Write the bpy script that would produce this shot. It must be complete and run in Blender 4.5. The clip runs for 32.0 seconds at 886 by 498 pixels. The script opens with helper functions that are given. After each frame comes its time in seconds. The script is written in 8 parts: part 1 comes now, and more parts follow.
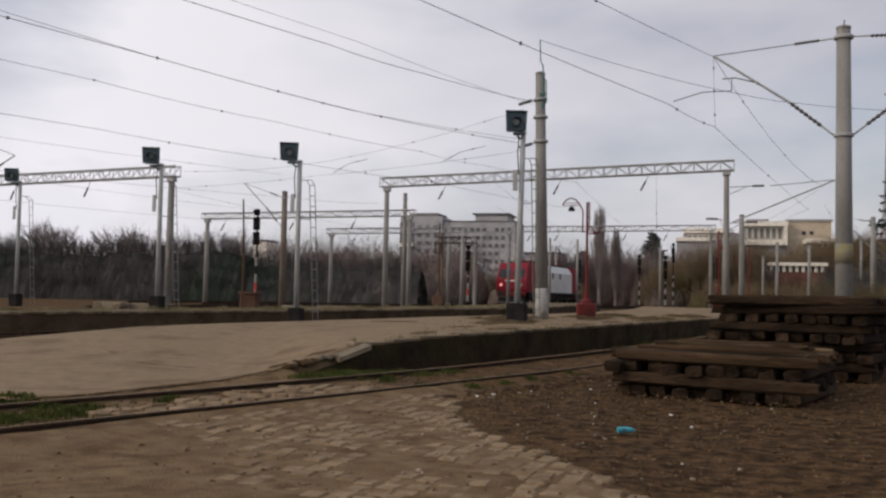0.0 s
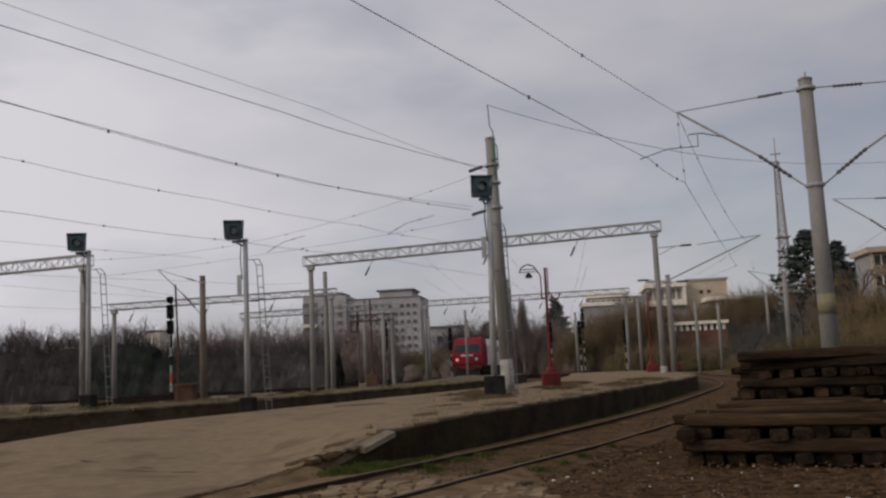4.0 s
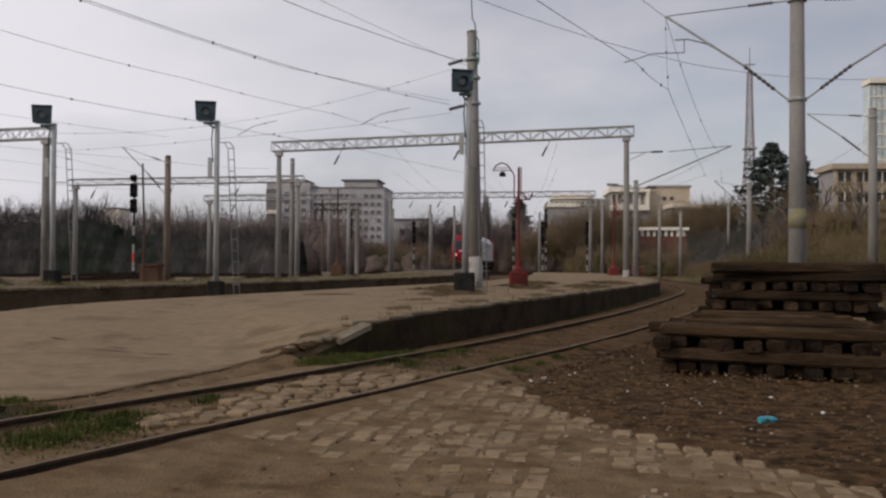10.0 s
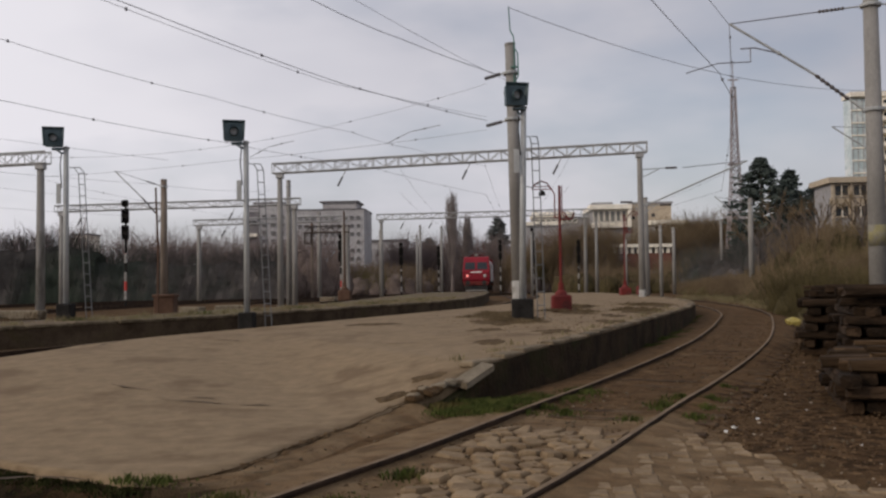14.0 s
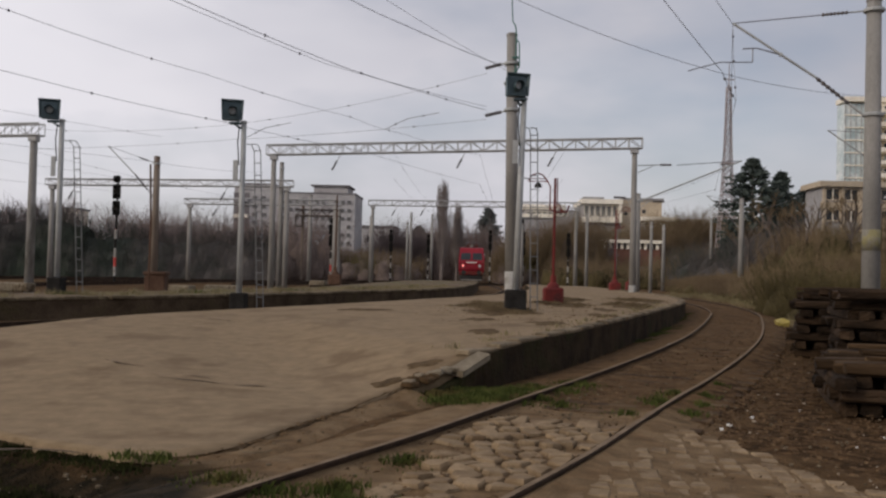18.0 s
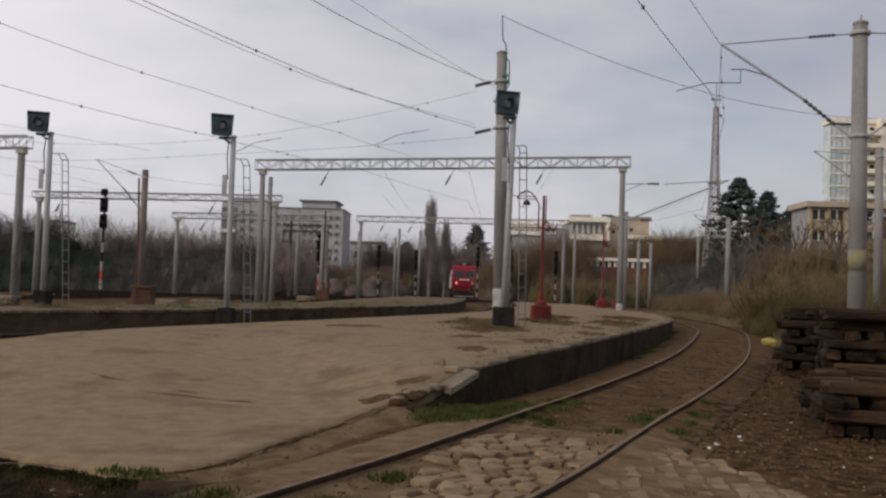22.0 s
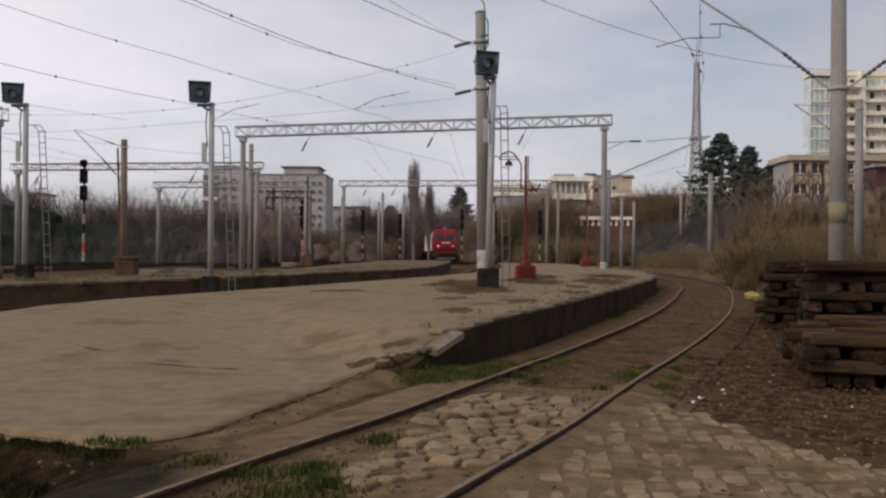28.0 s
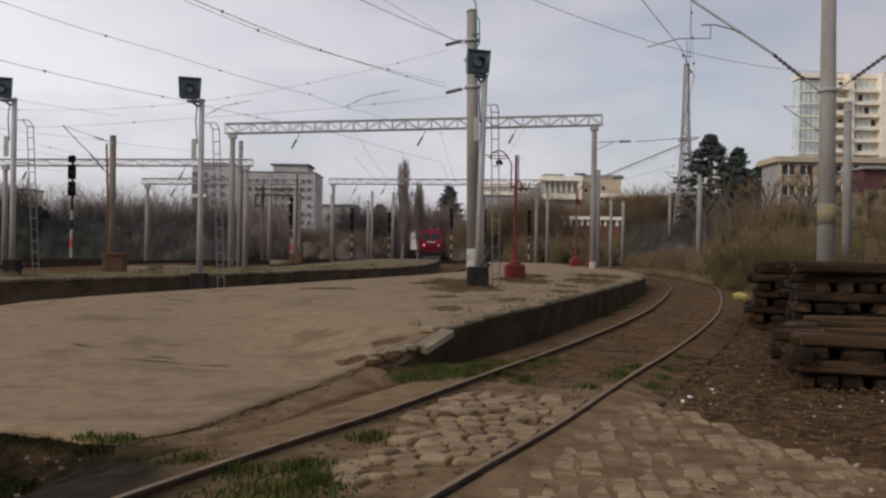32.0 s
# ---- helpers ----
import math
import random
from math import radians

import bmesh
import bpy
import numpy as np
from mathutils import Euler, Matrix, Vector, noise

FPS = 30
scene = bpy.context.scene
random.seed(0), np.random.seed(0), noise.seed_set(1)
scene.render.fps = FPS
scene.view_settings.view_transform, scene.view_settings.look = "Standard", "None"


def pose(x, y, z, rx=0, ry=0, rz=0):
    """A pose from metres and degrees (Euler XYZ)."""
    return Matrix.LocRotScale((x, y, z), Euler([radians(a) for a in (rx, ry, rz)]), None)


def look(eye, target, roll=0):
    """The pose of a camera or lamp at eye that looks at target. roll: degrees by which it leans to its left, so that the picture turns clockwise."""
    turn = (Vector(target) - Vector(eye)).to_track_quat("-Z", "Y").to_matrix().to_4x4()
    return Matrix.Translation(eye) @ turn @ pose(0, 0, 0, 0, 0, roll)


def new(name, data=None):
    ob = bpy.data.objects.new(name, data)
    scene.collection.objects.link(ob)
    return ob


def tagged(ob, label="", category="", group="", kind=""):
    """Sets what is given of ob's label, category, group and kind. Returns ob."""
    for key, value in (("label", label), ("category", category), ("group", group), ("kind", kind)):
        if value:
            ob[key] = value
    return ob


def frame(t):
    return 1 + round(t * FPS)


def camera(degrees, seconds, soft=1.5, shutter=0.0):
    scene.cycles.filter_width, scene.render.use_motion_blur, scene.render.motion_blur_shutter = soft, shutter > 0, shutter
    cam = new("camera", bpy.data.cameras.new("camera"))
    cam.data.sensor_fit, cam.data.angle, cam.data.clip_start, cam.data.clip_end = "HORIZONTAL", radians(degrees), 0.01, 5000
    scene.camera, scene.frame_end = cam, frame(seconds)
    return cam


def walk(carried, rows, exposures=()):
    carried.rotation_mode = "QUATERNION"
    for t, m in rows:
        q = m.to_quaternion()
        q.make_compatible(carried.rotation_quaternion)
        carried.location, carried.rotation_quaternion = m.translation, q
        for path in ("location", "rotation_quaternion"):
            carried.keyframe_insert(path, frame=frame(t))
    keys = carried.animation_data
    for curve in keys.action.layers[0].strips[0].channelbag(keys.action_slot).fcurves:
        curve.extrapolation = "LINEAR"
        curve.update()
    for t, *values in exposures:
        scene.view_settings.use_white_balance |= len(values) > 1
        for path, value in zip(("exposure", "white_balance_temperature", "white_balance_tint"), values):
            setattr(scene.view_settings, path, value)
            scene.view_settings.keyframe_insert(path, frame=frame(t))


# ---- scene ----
cam = camera(49.7, 32.0, soft=2.4)
PATH = [
    (0, (5.001, -1.04, 1.261), (4.535, 0.902, 1.363), 1.1),
    (0.2, (4.984, -0.893, 1.221), (4.433, 1.027, 1.31), 1.5),
    (0.3, (4.976, -0.82, 1.202), (4.377, 1.087, 1.286), 1.4),
    (0.5, (4.959, -0.673, 1.162), (4.305, 1.217, 1.187), 2.1),
    (0.7, (4.833, -0.746, 1.207), (4.156, 1.136, 1.197), 2.6),
    (0.8, (4.771, -0.782, 1.23), (4.111, 1.106, 1.219), 2.5),
    (1, (4.645, -0.855, 1.275), (4.077, 1.062, 1.324), 0.7),
    (1.2, (4.486, -0.874, 1.245), (4.003, 1.055, 1.458), -0.7),
    (1.3, (4.407, -0.884, 1.229), (3.927, 1.047, 1.437), -0.1),
    (1.5, (4.248, -0.903, 1.199), (3.786, 1.037, 1.351), -1.9),
    (1.7, (4.09, -0.777, 1.197), (3.703, 1.176, 1.391), -4.5),
    (1.8, (4.012, -0.713, 1.197), (3.637, 1.24, 1.411), -3.9),
    (2, (3.854, -0.587, 1.195), (3.484, 1.368, 1.405), -2.4),
    (2.2, (3.708, -0.524, 1.215), (3.363, 1.436, 1.406), -1.6),
    (2.3, (3.636, -0.493, 1.225), (3.312, 1.469, 1.439), -3.5),
    (2.5, (3.49, -0.43, 1.245), (3.253, 1.544, 1.46), -3.7),
    (2.7, (3.362, -0.426, 1.275), (3.161, 1.554, 1.476), -4.7),
    (2.8, (3.299, -0.424, 1.29), (3.093, 1.557, 1.469), -3.0),
    (3, (3.171, -0.42, 1.32), (2.97, 1.565, 1.46), -2.6),
    (3.2, (3.088, -0.338, 1.292), (2.879, 1.642, 1.479), -3.3),
    (3.3, (3.047, -0.298, 1.279), (2.838, 1.68, 1.492), -2.7),
    (3.5, (2.964, -0.216, 1.251), (2.706, 1.75, 1.512), -3.1),
    (5.5, (2.585, -0.047, 1.36), (2.468, 1.935, 1.601), -0.1),
    (6, (2.58, -0.064, 1.344), (2.433, 1.921, 1.541), -0.8),
    (6.5, (2.529, -0.065, 1.334), (2.39, 1.926, 1.452), -0.8),
    (7, (2.531, -0.055, 1.339), (2.358, 1.934, 1.456), -1.0),
    (7.5, (2.531, -0.061, 1.326), (2.341, 1.928, 1.413), -0.7),
    (8, (2.558, -0.032, 1.344), (2.392, 1.959, 1.428), -1.0),
    (8.5, (2.531, -0.048, 1.339), (2.391, 1.944, 1.437), -0.8),
    (9, (2.53, -0.048, 1.337), (2.353, 1.941, 1.457), 0.1),
    (9.5, (2.528, -0.074, 1.323), (2.331, 1.913, 1.448), 0.2),
    (10, (2.491, -0.009, 1.323), (2.326, 1.984, 1.359), 0.3),
    (10.2, (2.424, 0.08, 1.312), (2.288, 2.075, 1.327), 0.5),
    (10.3, (2.39, 0.124, 1.306), (2.261, 2.12, 1.33), 0.5),
    (10.5, (2.323, 0.213, 1.295), (2.185, 2.208, 1.334), -3.6),
    (10.7, (2.199, 0.347, 1.343), (2.097, 2.345, 1.338), -1.2),
    (10.8, (2.136, 0.415, 1.368), (2.062, 2.413, 1.351), -1.0),
    (11, (2.012, 0.549, 1.416), (1.905, 2.545, 1.464), -1.9),
    (11.2, (1.834, 0.579, 1.428), (1.68, 2.57, 1.533), -0.1),
    (11.3, (1.744, 0.593, 1.434), (1.603, 2.585, 1.555), -0.7),
    (11.5, (1.566, 0.623, 1.446), (1.455, 2.619, 1.523), -0.8),
    (11.7, (1.408, 0.726, 1.432), (1.307, 2.723, 1.498), -1.1),
    (11.8, (1.329, 0.778, 1.425), (1.232, 2.774, 1.501), -2.0),
    (12, (1.171, 0.881, 1.411), (1.104, 2.878, 1.504), -1.9),
    (12.2, (1.025, 0.94, 1.433), (0.956, 2.935, 1.555), -0.3),
    (12.3, (0.952, 0.969, 1.443), (0.886, 2.964, 1.573), -0.4),
    (12.5, (0.806, 1.028, 1.465), (0.758, 3.023, 1.589), 0.8),
    (12.7, (0.69, 1.071, 1.471), (0.687, 3.067, 1.589), -1.5),
    (12.8, (0.631, 1.092, 1.475), (0.666, 3.091, 1.549), 0.2),
    (13, (0.515, 1.135, 1.481), (0.56, 3.134, 1.523), -0.5),
    (13.2, (0.458, 1.191, 1.483), (0.459, 3.19, 1.528), -0.6),
    (13.3, (0.43, 1.219, 1.484), (0.414, 3.218, 1.529), -0.5),
    (13.5, (0.373, 1.275, 1.486), (0.345, 3.274, 1.523), -0.8),
    (14, (0.29, 1.404, 1.493), (0.195, 3.4, 1.57), -0.8),
    (14.5, (0.227, 1.475, 1.494), (0.153, 3.472, 1.563), 0.2),
    (16.5, (0.148, 1.426, 1.484), (0.039, 3.422, 1.542), 0.3),
    (17, (0.132, 1.434, 1.486), (0.007, 3.429, 1.555), 0.8),
    (17.5, (0.124, 1.433, 1.478), (0.007, 3.429, 1.541), 1.3),
    (18, (0.138, 1.403, 1.484), (0.067, 3.401, 1.537), 1.4),
    (18.5, (0.136, 1.426, 1.491), (0.063, 3.424, 1.548), 0.9),
    (19, (0.129, 1.4, 1.489), (0.055, 3.397, 1.554), 1.1),
    (19.5, (0.115, 1.419, 1.487), (0.045, 3.416, 1.557), 0.9),
    (20, (0.135, 1.398, 1.488), (0.06, 3.395, 1.557), 0.8),
    (20.5, (0.134, 1.41, 1.491), (0.086, 3.409, 1.55), 0.2),
    (21, (0.141, 1.413, 1.49), (0.087, 3.411, 1.546), 0.4),
    (21.5, (0.129, 1.402, 1.483), (0.074, 3.401, 1.548), 1.1),
    (22, (0.113, 1.385, 1.487), (0.067, 3.382, 1.575), 1.9),
    (22.5, (0.112, 1.385, 1.483), (0.059, 3.383, 1.571), 1.7),
    (23, (0.105, 1.385, 1.488), (0.065, 3.383, 1.569), 1.4),
    (23.5, (0.112, 1.408, 1.484), (0.089, 3.407, 1.54), 0.9),
    (24, (0.124, 1.425, 1.49), (0.106, 3.425, 1.542), 0.5),
    (24.5, (0.123, 1.408, 1.486), (0.113, 3.407, 1.531), 0.4),
    (25, (0.12, 1.4, 1.486), (0.103, 3.399, 1.526), 0.3),
    (25.5, (0.121, 1.42, 1.481), (0.106, 3.42, 1.513), 0.2),
    (27.5, (0.127, 1.392, 1.484), (0.119, 3.392, 1.5), 0.2),
    (28, (0.137, 1.392, 1.482), (0.125, 3.392, 1.493), 0.4),
    (28.5, (0.127, 1.386, 1.48), (0.127, 3.386, 1.492), 0.2),
    (29, (0.122, 1.413, 1.481), (0.135, 3.413, 1.49), 0.3),
    (29.5, (0.111, 1.423, 1.484), (0.111, 3.423, 1.473), 0.1),
    (30, (0.112, 1.397, 1.481), (0.112, 3.397, 1.472), 0.5),
    (30.5, (0.116, 1.405, 1.481), (0.118, 3.405, 1.491), 0.6),
    (31, (0.112, 1.399, 1.478), (0.108, 3.399, 1.484), 0.4),
    (31.5, (0.115, 1.403, 1.484), (0.132, 3.403, 1.489), 0.5),
    (32, (0.116, 1.403, 1.47), (0.127, 3.403, 1.479), 0.8),
]
walk(cam, [(t, look(e, a, r)) for t, e, a, r in PATH], exposures=[(t, s, 6480, 12.5) for t, s in ((0, -0.04), (1, -0.1), (3, -0.34), (6, -0.46), (7.5, -0.28), (9, -0.17), (13, -0.1), (23, -0.1), (28, 0.0), (32, 0.0))])

# ---- world, sun, exposure ----
scene.view_settings.exposure = 0.0
SUN_EL, SUN_AZ = 28.0, 238.0     # degrees; azimuth clockwise from +y
world = bpy.data.worlds.new("world")
scene.world = world
world.use_nodes = True
wn, wl = world.node_tree.nodes, world.node_tree.links
wn.clear()
w_out, w_bg = wn.new("ShaderNodeOutputWorld"), wn.new("ShaderNodeBackground")
w_sky = wn.new("ShaderNodeTexSky")
w_sky.sky_type, w_sky.sun_disc = "NISHITA", False
w_sky.sun_elevation, w_sky.sun_rotation = radians(SUN_EL), radians(SUN_AZ)
w_sky.dust_density, w_sky.air_density = 2.5, 1.0
w_tc, w_map = wn.new("ShaderNodeTexCoord"), wn.new("ShaderNodeMapping")
w_map.inputs["Scale"].default_value = (1.0, 1.0, 2.6)
w_map.inputs["Location"].default_value = (0.35, 0.1, 0.2)
w_n1 = wn.new("ShaderNodeTexNoise")
w_n1.inputs["Scale"].default_value, w_n1.inputs["Detail"].default_value, w_n1.inputs["Roughness"].default_value = 2.3, 5.0, 0.5
w_r1 = wn.new("ShaderNodeValToRGB")
w_r1.color_ramp.elements[0].position, w_r1.color_ramp.elements[0].color = 0.34, (0.45, 0.45, 0.45, 1)
w_r1.color_ramp.elements[1].position, w_r1.color_ramp.elements[1].color = 0.55, (1, 1, 1, 1)
w_n2 = wn.new("ShaderNodeTexNoise")
w_n2.inputs["Scale"].default_value, w_n2.inputs["Detail"].default_value = 1.6, 4.0
w_r2 = wn.new("ShaderNodeValToRGB")
w_r2.color_ramp.elements[0].position, w_r2.color_ramp.elements[0].color = 0.33, (5.15, 5.25, 5.9, 1)
w_r2.color_ramp.elements[1].position, w_r2.color_ramp.elements[1].color = 0.64, (7.75, 7.65, 8.0, 1)
w_mix = wn.new("ShaderNodeMixRGB")
wl.new(w_tc.outputs["Generated"], w_map.inputs["Vector"])
wl.new(w_map.outputs["Vector"], w_n1.inputs["Vector"])
wl.new(w_map.outputs["Vector"], w_n2.inputs["Vector"])
wl.new(w_n1.outputs["Fac"], w_r1.inputs["Fac"])
wl.new(w_n2.outputs["Fac"], w_r2.inputs["Fac"])
wl.new(w_r1.outputs["Color"], w_mix.inputs["Fac"])
wl.new(w_sky.outputs["Color"], w_mix.inputs["Color1"])
w_dot, w_rng, w_lit = wn.new("ShaderNodeVectorMath"), wn.new("ShaderNodeMapRange"), wn.new("ShaderNodeMixRGB")
w_dot.operation, w_lit.blend_type = "DOT_PRODUCT", "MULTIPLY"
w_dot.inputs[1].default_value = (-0.95, -0.3, 0.0)
w_rng.inputs["From Min"].default_value, w_rng.inputs["From Max"].default_value = -1.0, 1.0
w_rng.inputs["To Min"].default_value, w_rng.inputs["To Max"].default_value = 0.72, 1.37
w_lit.inputs["Fac"].default_value = 1.0
wl.new(w_tc.outputs["Generated"], w_dot.inputs[0])
wl.new(w_dot.outputs["Value"], w_rng.inputs["Value"])
wl.new(w_r2.outputs["Color"], w_lit.inputs["Color1"])
wl.new(w_rng.outputs["Result"], w_lit.inputs["Color2"])
wl.new(w_lit.outputs["Color"], w_mix.inputs["Color2"])
wl.new(w_mix.outputs["Color"], w_bg.inputs["Color"])
w_bg.inputs["Strength"].default_value = 0.1
wl.new(w_bg.outputs["Background"], w_out.inputs["Surface"])

sun = new("sun", bpy.data.lights.new("sun", "SUN"))
sun.data.energy, sun.data.angle, sun.data.color = 1.2, radians(10), (1.0, 0.86, 0.66)
_el, _az = radians(SUN_EL), radians(SUN_AZ)
sun.matrix_world = look((0, 0, 30), (-math.sin(_az) * math.cos(_el), -math.cos(_az) * math.cos(_el), 30 - math.sin(_el)))


# ---- materials ----
def surf(name, c1, c2, scale=4.0, rough=0.8, bump=0.3, metal=0.0, fine=40.0, c3=None, c3_at=0.62, c3_scale=0.6, per_piece=0.0, stretch=(1, 1, 1), spec=0.4, deep=0.02):
    """A procedural surface: two tones by noise, an optional third in patches, fine grain and relief."""
    m = bpy.data.materials.new(name)
    m.use_nodes = True
    n, l = m.node_tree.nodes, m.node_tree.links
    b = n["Principled BSDF"]
    b.inputs["Roughness"].default_value, b.inputs["Metallic"].default_value = rough, metal
    b.inputs["Specular IOR Level"].default_value = spec
    tc, mp = n.new("ShaderNodeTexCoord"), n.new("ShaderNodeMapping")
    mp.inputs["Scale"].default_value = stretch
    l.new(tc.outputs["Object"], mp.inputs["Vector"])
    src = mp.outputs["Vector"]
    if per_piece > 0:
        oi, ad = n.new("ShaderNodeObjectInfo"), n.new("ShaderNodeVectorMath")
        mu = n.new("ShaderNodeMath")
        mu.operation = "MULTIPLY"
        mu.inputs[1].default_value = 37.0
        l.new(oi.outputs["Random"], mu.inputs[0])
        l.new(src, ad.inputs[0])
        l.new(mu.outputs[0], ad.inputs[1])
        src = ad.outputs[0]
    n1, n2 = n.new("ShaderNodeTexNoise"), n.new("ShaderNodeTexNoise")
    n1.inputs["Scale"].default_value, n1.inputs["Detail"].default_value = scale, 6.0
    n1.inputs["Roughness"].default_value = 0.6
    n2.inputs["Scale"].default_value, n2.inputs["Detail"].default_value = fine, 3.0
    l.new(src, n1.inputs["Vector"])
    l.new(src, n2.inputs["Vector"])
    rp = n.new("ShaderNodeValToRGB")
    rp.color_ramp.elements[0].position, rp.color_ramp.elements[1].position = 0.34, 0.66
    rp.color_ramp.elements[0].color, rp.color_ramp.elements[1].color = (*c1, 1), (*c2, 1)
    l.new(n1.outputs["Fac"], rp.inputs["Fac"])
    col = rp.outputs["Color"]
    if c3:
        n3, r3, mx3 = n.new("ShaderNodeTexNoise"), n.new("ShaderNodeValToRGB"), n.new("ShaderNodeMixRGB")
        n3.inputs["Scale"].default_value, n3.inputs["Detail"].default_value = c3_scale, 7.0
        n3.inputs["Roughness"].default_value = 0.65
        l.new(src, n3.inputs["Vector"])
        r3.color_ramp.elements[0].position, r3.color_ramp.elements[1].position = c3_at - 0.05, c3_at + 0.07
        l.new(n3.outputs["Fac"], r3.inputs["Fac"])
        l.new(r3.outputs["Color"], mx3.inputs["Fac"])
        l.new(col, mx3.inputs["Color1"])
        mx3.inputs["Color2"].default_value = (*c3, 1)
        col = mx3.outputs["Color"]
    hv = n.new("ShaderNodeHueSaturation")
    mr = n.new("ShaderNodeMapRange")
    mr.inputs["To Min"].default_value, mr.inputs["To Max"].default_value = 0.75, 1.25
    l.new(n2.outputs["Fac"], mr.inputs["Value"])
    val = mr.outputs["Result"]
    if per_piece > 0:
        mr2, mu2 = n.new("ShaderNodeMapRange"), n.new("ShaderNodeMath")
        mu2.operation = "MULTIPLY"
        mr2.inputs["To Min"].default_value, mr2.inputs["To Max"].default_value = 1 - per_piece, 1 + per_piece
        l.new(oi.outputs["Random"], mr2.inputs["Value"])
        l.new(val, mu2.inputs[0])
        l.new(mr2.outputs["Result"], mu2.inputs[1])
        val = mu2.outputs[0]
    l.new(val, hv.inputs["Value"])
    l.new(col, hv.inputs["Color"])
    l.new(hv.outputs["Color"], b.inputs["Base Color"])
    if bump > 0:
        bp, ad2 = n.new("ShaderNodeBump"), n.new("ShaderNodeMath")
        ad2.operation = "ADD"
        l.new(n1.outputs["Fac"], ad2.inputs[0])
        l.new(n2.outputs["Fac"], ad2.inputs[1])
        bp.inputs["Strength"].default_value, bp.inputs["Distance"].default_value = bump, deep
        l.new(ad2.outputs[0], bp.inputs["Height"])
        l.new(bp.outputs["Normal"], b.inputs["Normal"])
    return m


def glow(name, colour, strength):
    m = bpy.data.materials.new(name)
    m.use_nodes = True
    b = m.node_tree.nodes["Principled BSDF"]
    b.inputs["Base Color"].default_value = (*colour, 1)
    b.inputs["Emission Color"].default_value, b.inputs["Emission Strength"].default_value = (*colour, 1), strength
    return m


M_DIRT = surf("dirt", (0.075, 0.044, 0.020), (0.165, 0.104, 0.052), 2.2, 0.95, 0.9, fine=34, c3=(0.066, 0.056, 0.018), c3_at=0.62, c3_scale=0.25, deep=0.05, spec=0.06)
M_SOIL = surf("litter_soil", (0.037, 0.023, 0.012), (0.1, 0.063, 0.032), 2.2, 0.95, 1.0, fine=22, c3=(0.12, 0.082, 0.045), c3_at=0.68, c3_scale=3.0)
M_ASPHALT = surf("old_asphalt", (0.18, 0.129, 0.076), (0.245, 0.178, 0.107), 4.5, 0.92, 0.35, fine=60, c3=(0.15, 0.103, 0.059), c3_at=0.56, c3_scale=0.9, deep=0.005, spec=0.15)
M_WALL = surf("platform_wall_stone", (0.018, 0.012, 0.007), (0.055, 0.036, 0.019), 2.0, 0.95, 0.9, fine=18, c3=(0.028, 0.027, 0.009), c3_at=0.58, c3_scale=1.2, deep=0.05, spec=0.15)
M_KERB = surf("pale_concrete", (0.105, 0.08, 0.05), (0.21, 0.165, 0.108), 2.0, 0.9, 0.5, fine=25, c3=(0.07, 0.052, 0.03), c3_at=0.54, c3_scale=1.5, per_piece=0.2, spec=0.2)
M_SLAB = surf("broken_slab_concrete", (0.15, 0.122, 0.085), (0.27, 0.228, 0.165), 3.0, 0.95, 0.8, fine=30, c3=(0.09, 0.066, 0.04), c3_at=0.55, c3_scale=2.5, spec=0.2)
M_WALLFAR = surf("brown_masonry", (0.04, 0.027, 0.016), (0.092, 0.066, 0.042), 1.6, 0.95, 0.8, fine=14, c3=(0.055, 0.042, 0.02), c3_at=0.58, c3_scale=0.8, deep=0.04, spec=0.15)
M_LADDER = surf("ladder_steel", (0.13, 0.135, 0.14), (0.2, 0.2, 0.2), 2.0, 0.7, 0.1, fine=40)
M_RAIL = surf("rail_rust", (0.022, 0.014, 0.009), (0.055, 0.033, 0.02), 5.0, 0.85, 0.2, fine=40, spec=0.2)
# Worn head, matte; the pale tone also paints in the sky's sheen.
M_RAILTOP = surf("rail_head", (0.13, 0.09, 0.056), (0.225, 0.165, 0.11), 3.0, 0.9, 0.1, fine=40, spec=0.15)
M_SLEEPER = surf("sleeper_wood", (0.011, 0.007, 0.004), (0.042, 0.026, 0.015), 4.0, 0.95, 1.0, fine=26, c3=(0.105, 0.065, 0.036), c3_at=0.67, c3_scale=2.6, per_piece=0.45, stretch=(0.3, 1, 1), deep=0.04, spec=0.15)
M_PALEWOOD = surf("weathered_wood", (0.02, 0.012, 0.006), (0.075, 0.046, 0.024), 3.0, 0.95, 0.9, fine=24, c3=(0.25, 0.165, 0.088), c3_at=0.62, c3_scale=1.6, per_piece=0.3, stretch=(0.18, 1, 1), spec=0.15)
M_COBBLE = surf("cobble_stone", (0.17, 0.118, 0.068), (0.265, 0.192, 0.115), 5.0, 0.9, 0.5, fine=45, c3=(0.13, 0.084, 0.045), c3_at=0.57, c3_scale=0.9, per_piece=0.13, deep=0.012, spec=0.2)
M_CONC = surf("mast_concrete", (0.195, 0.186, 0.172), (0.29, 0.278, 0.26), 1.5, 0.85, 0.25, fine=40, c3=(0.115, 0.108, 0.09), c3_at=0.6, c3_scale=1.0, stretch=(1, 1, 0.3), spec=0.2)
M_RUSTMAST = surf("brown_mast", (0.12, 0.092, 0.07), (0.22, 0.18, 0.145), 1.5, 0.85, 0.25, fine=40, stretch=(1, 1, 0.3), c3=(0.13, 0.075, 0.05), c3_at=0.55, c3_scale=1.0)
M_STEEL = surf("grey_painted_steel", (0.30, 0.31, 0.31), (0.42, 0.43, 0.42), 2.0, 0.6, 0.1, fine=40, metal=0.2)
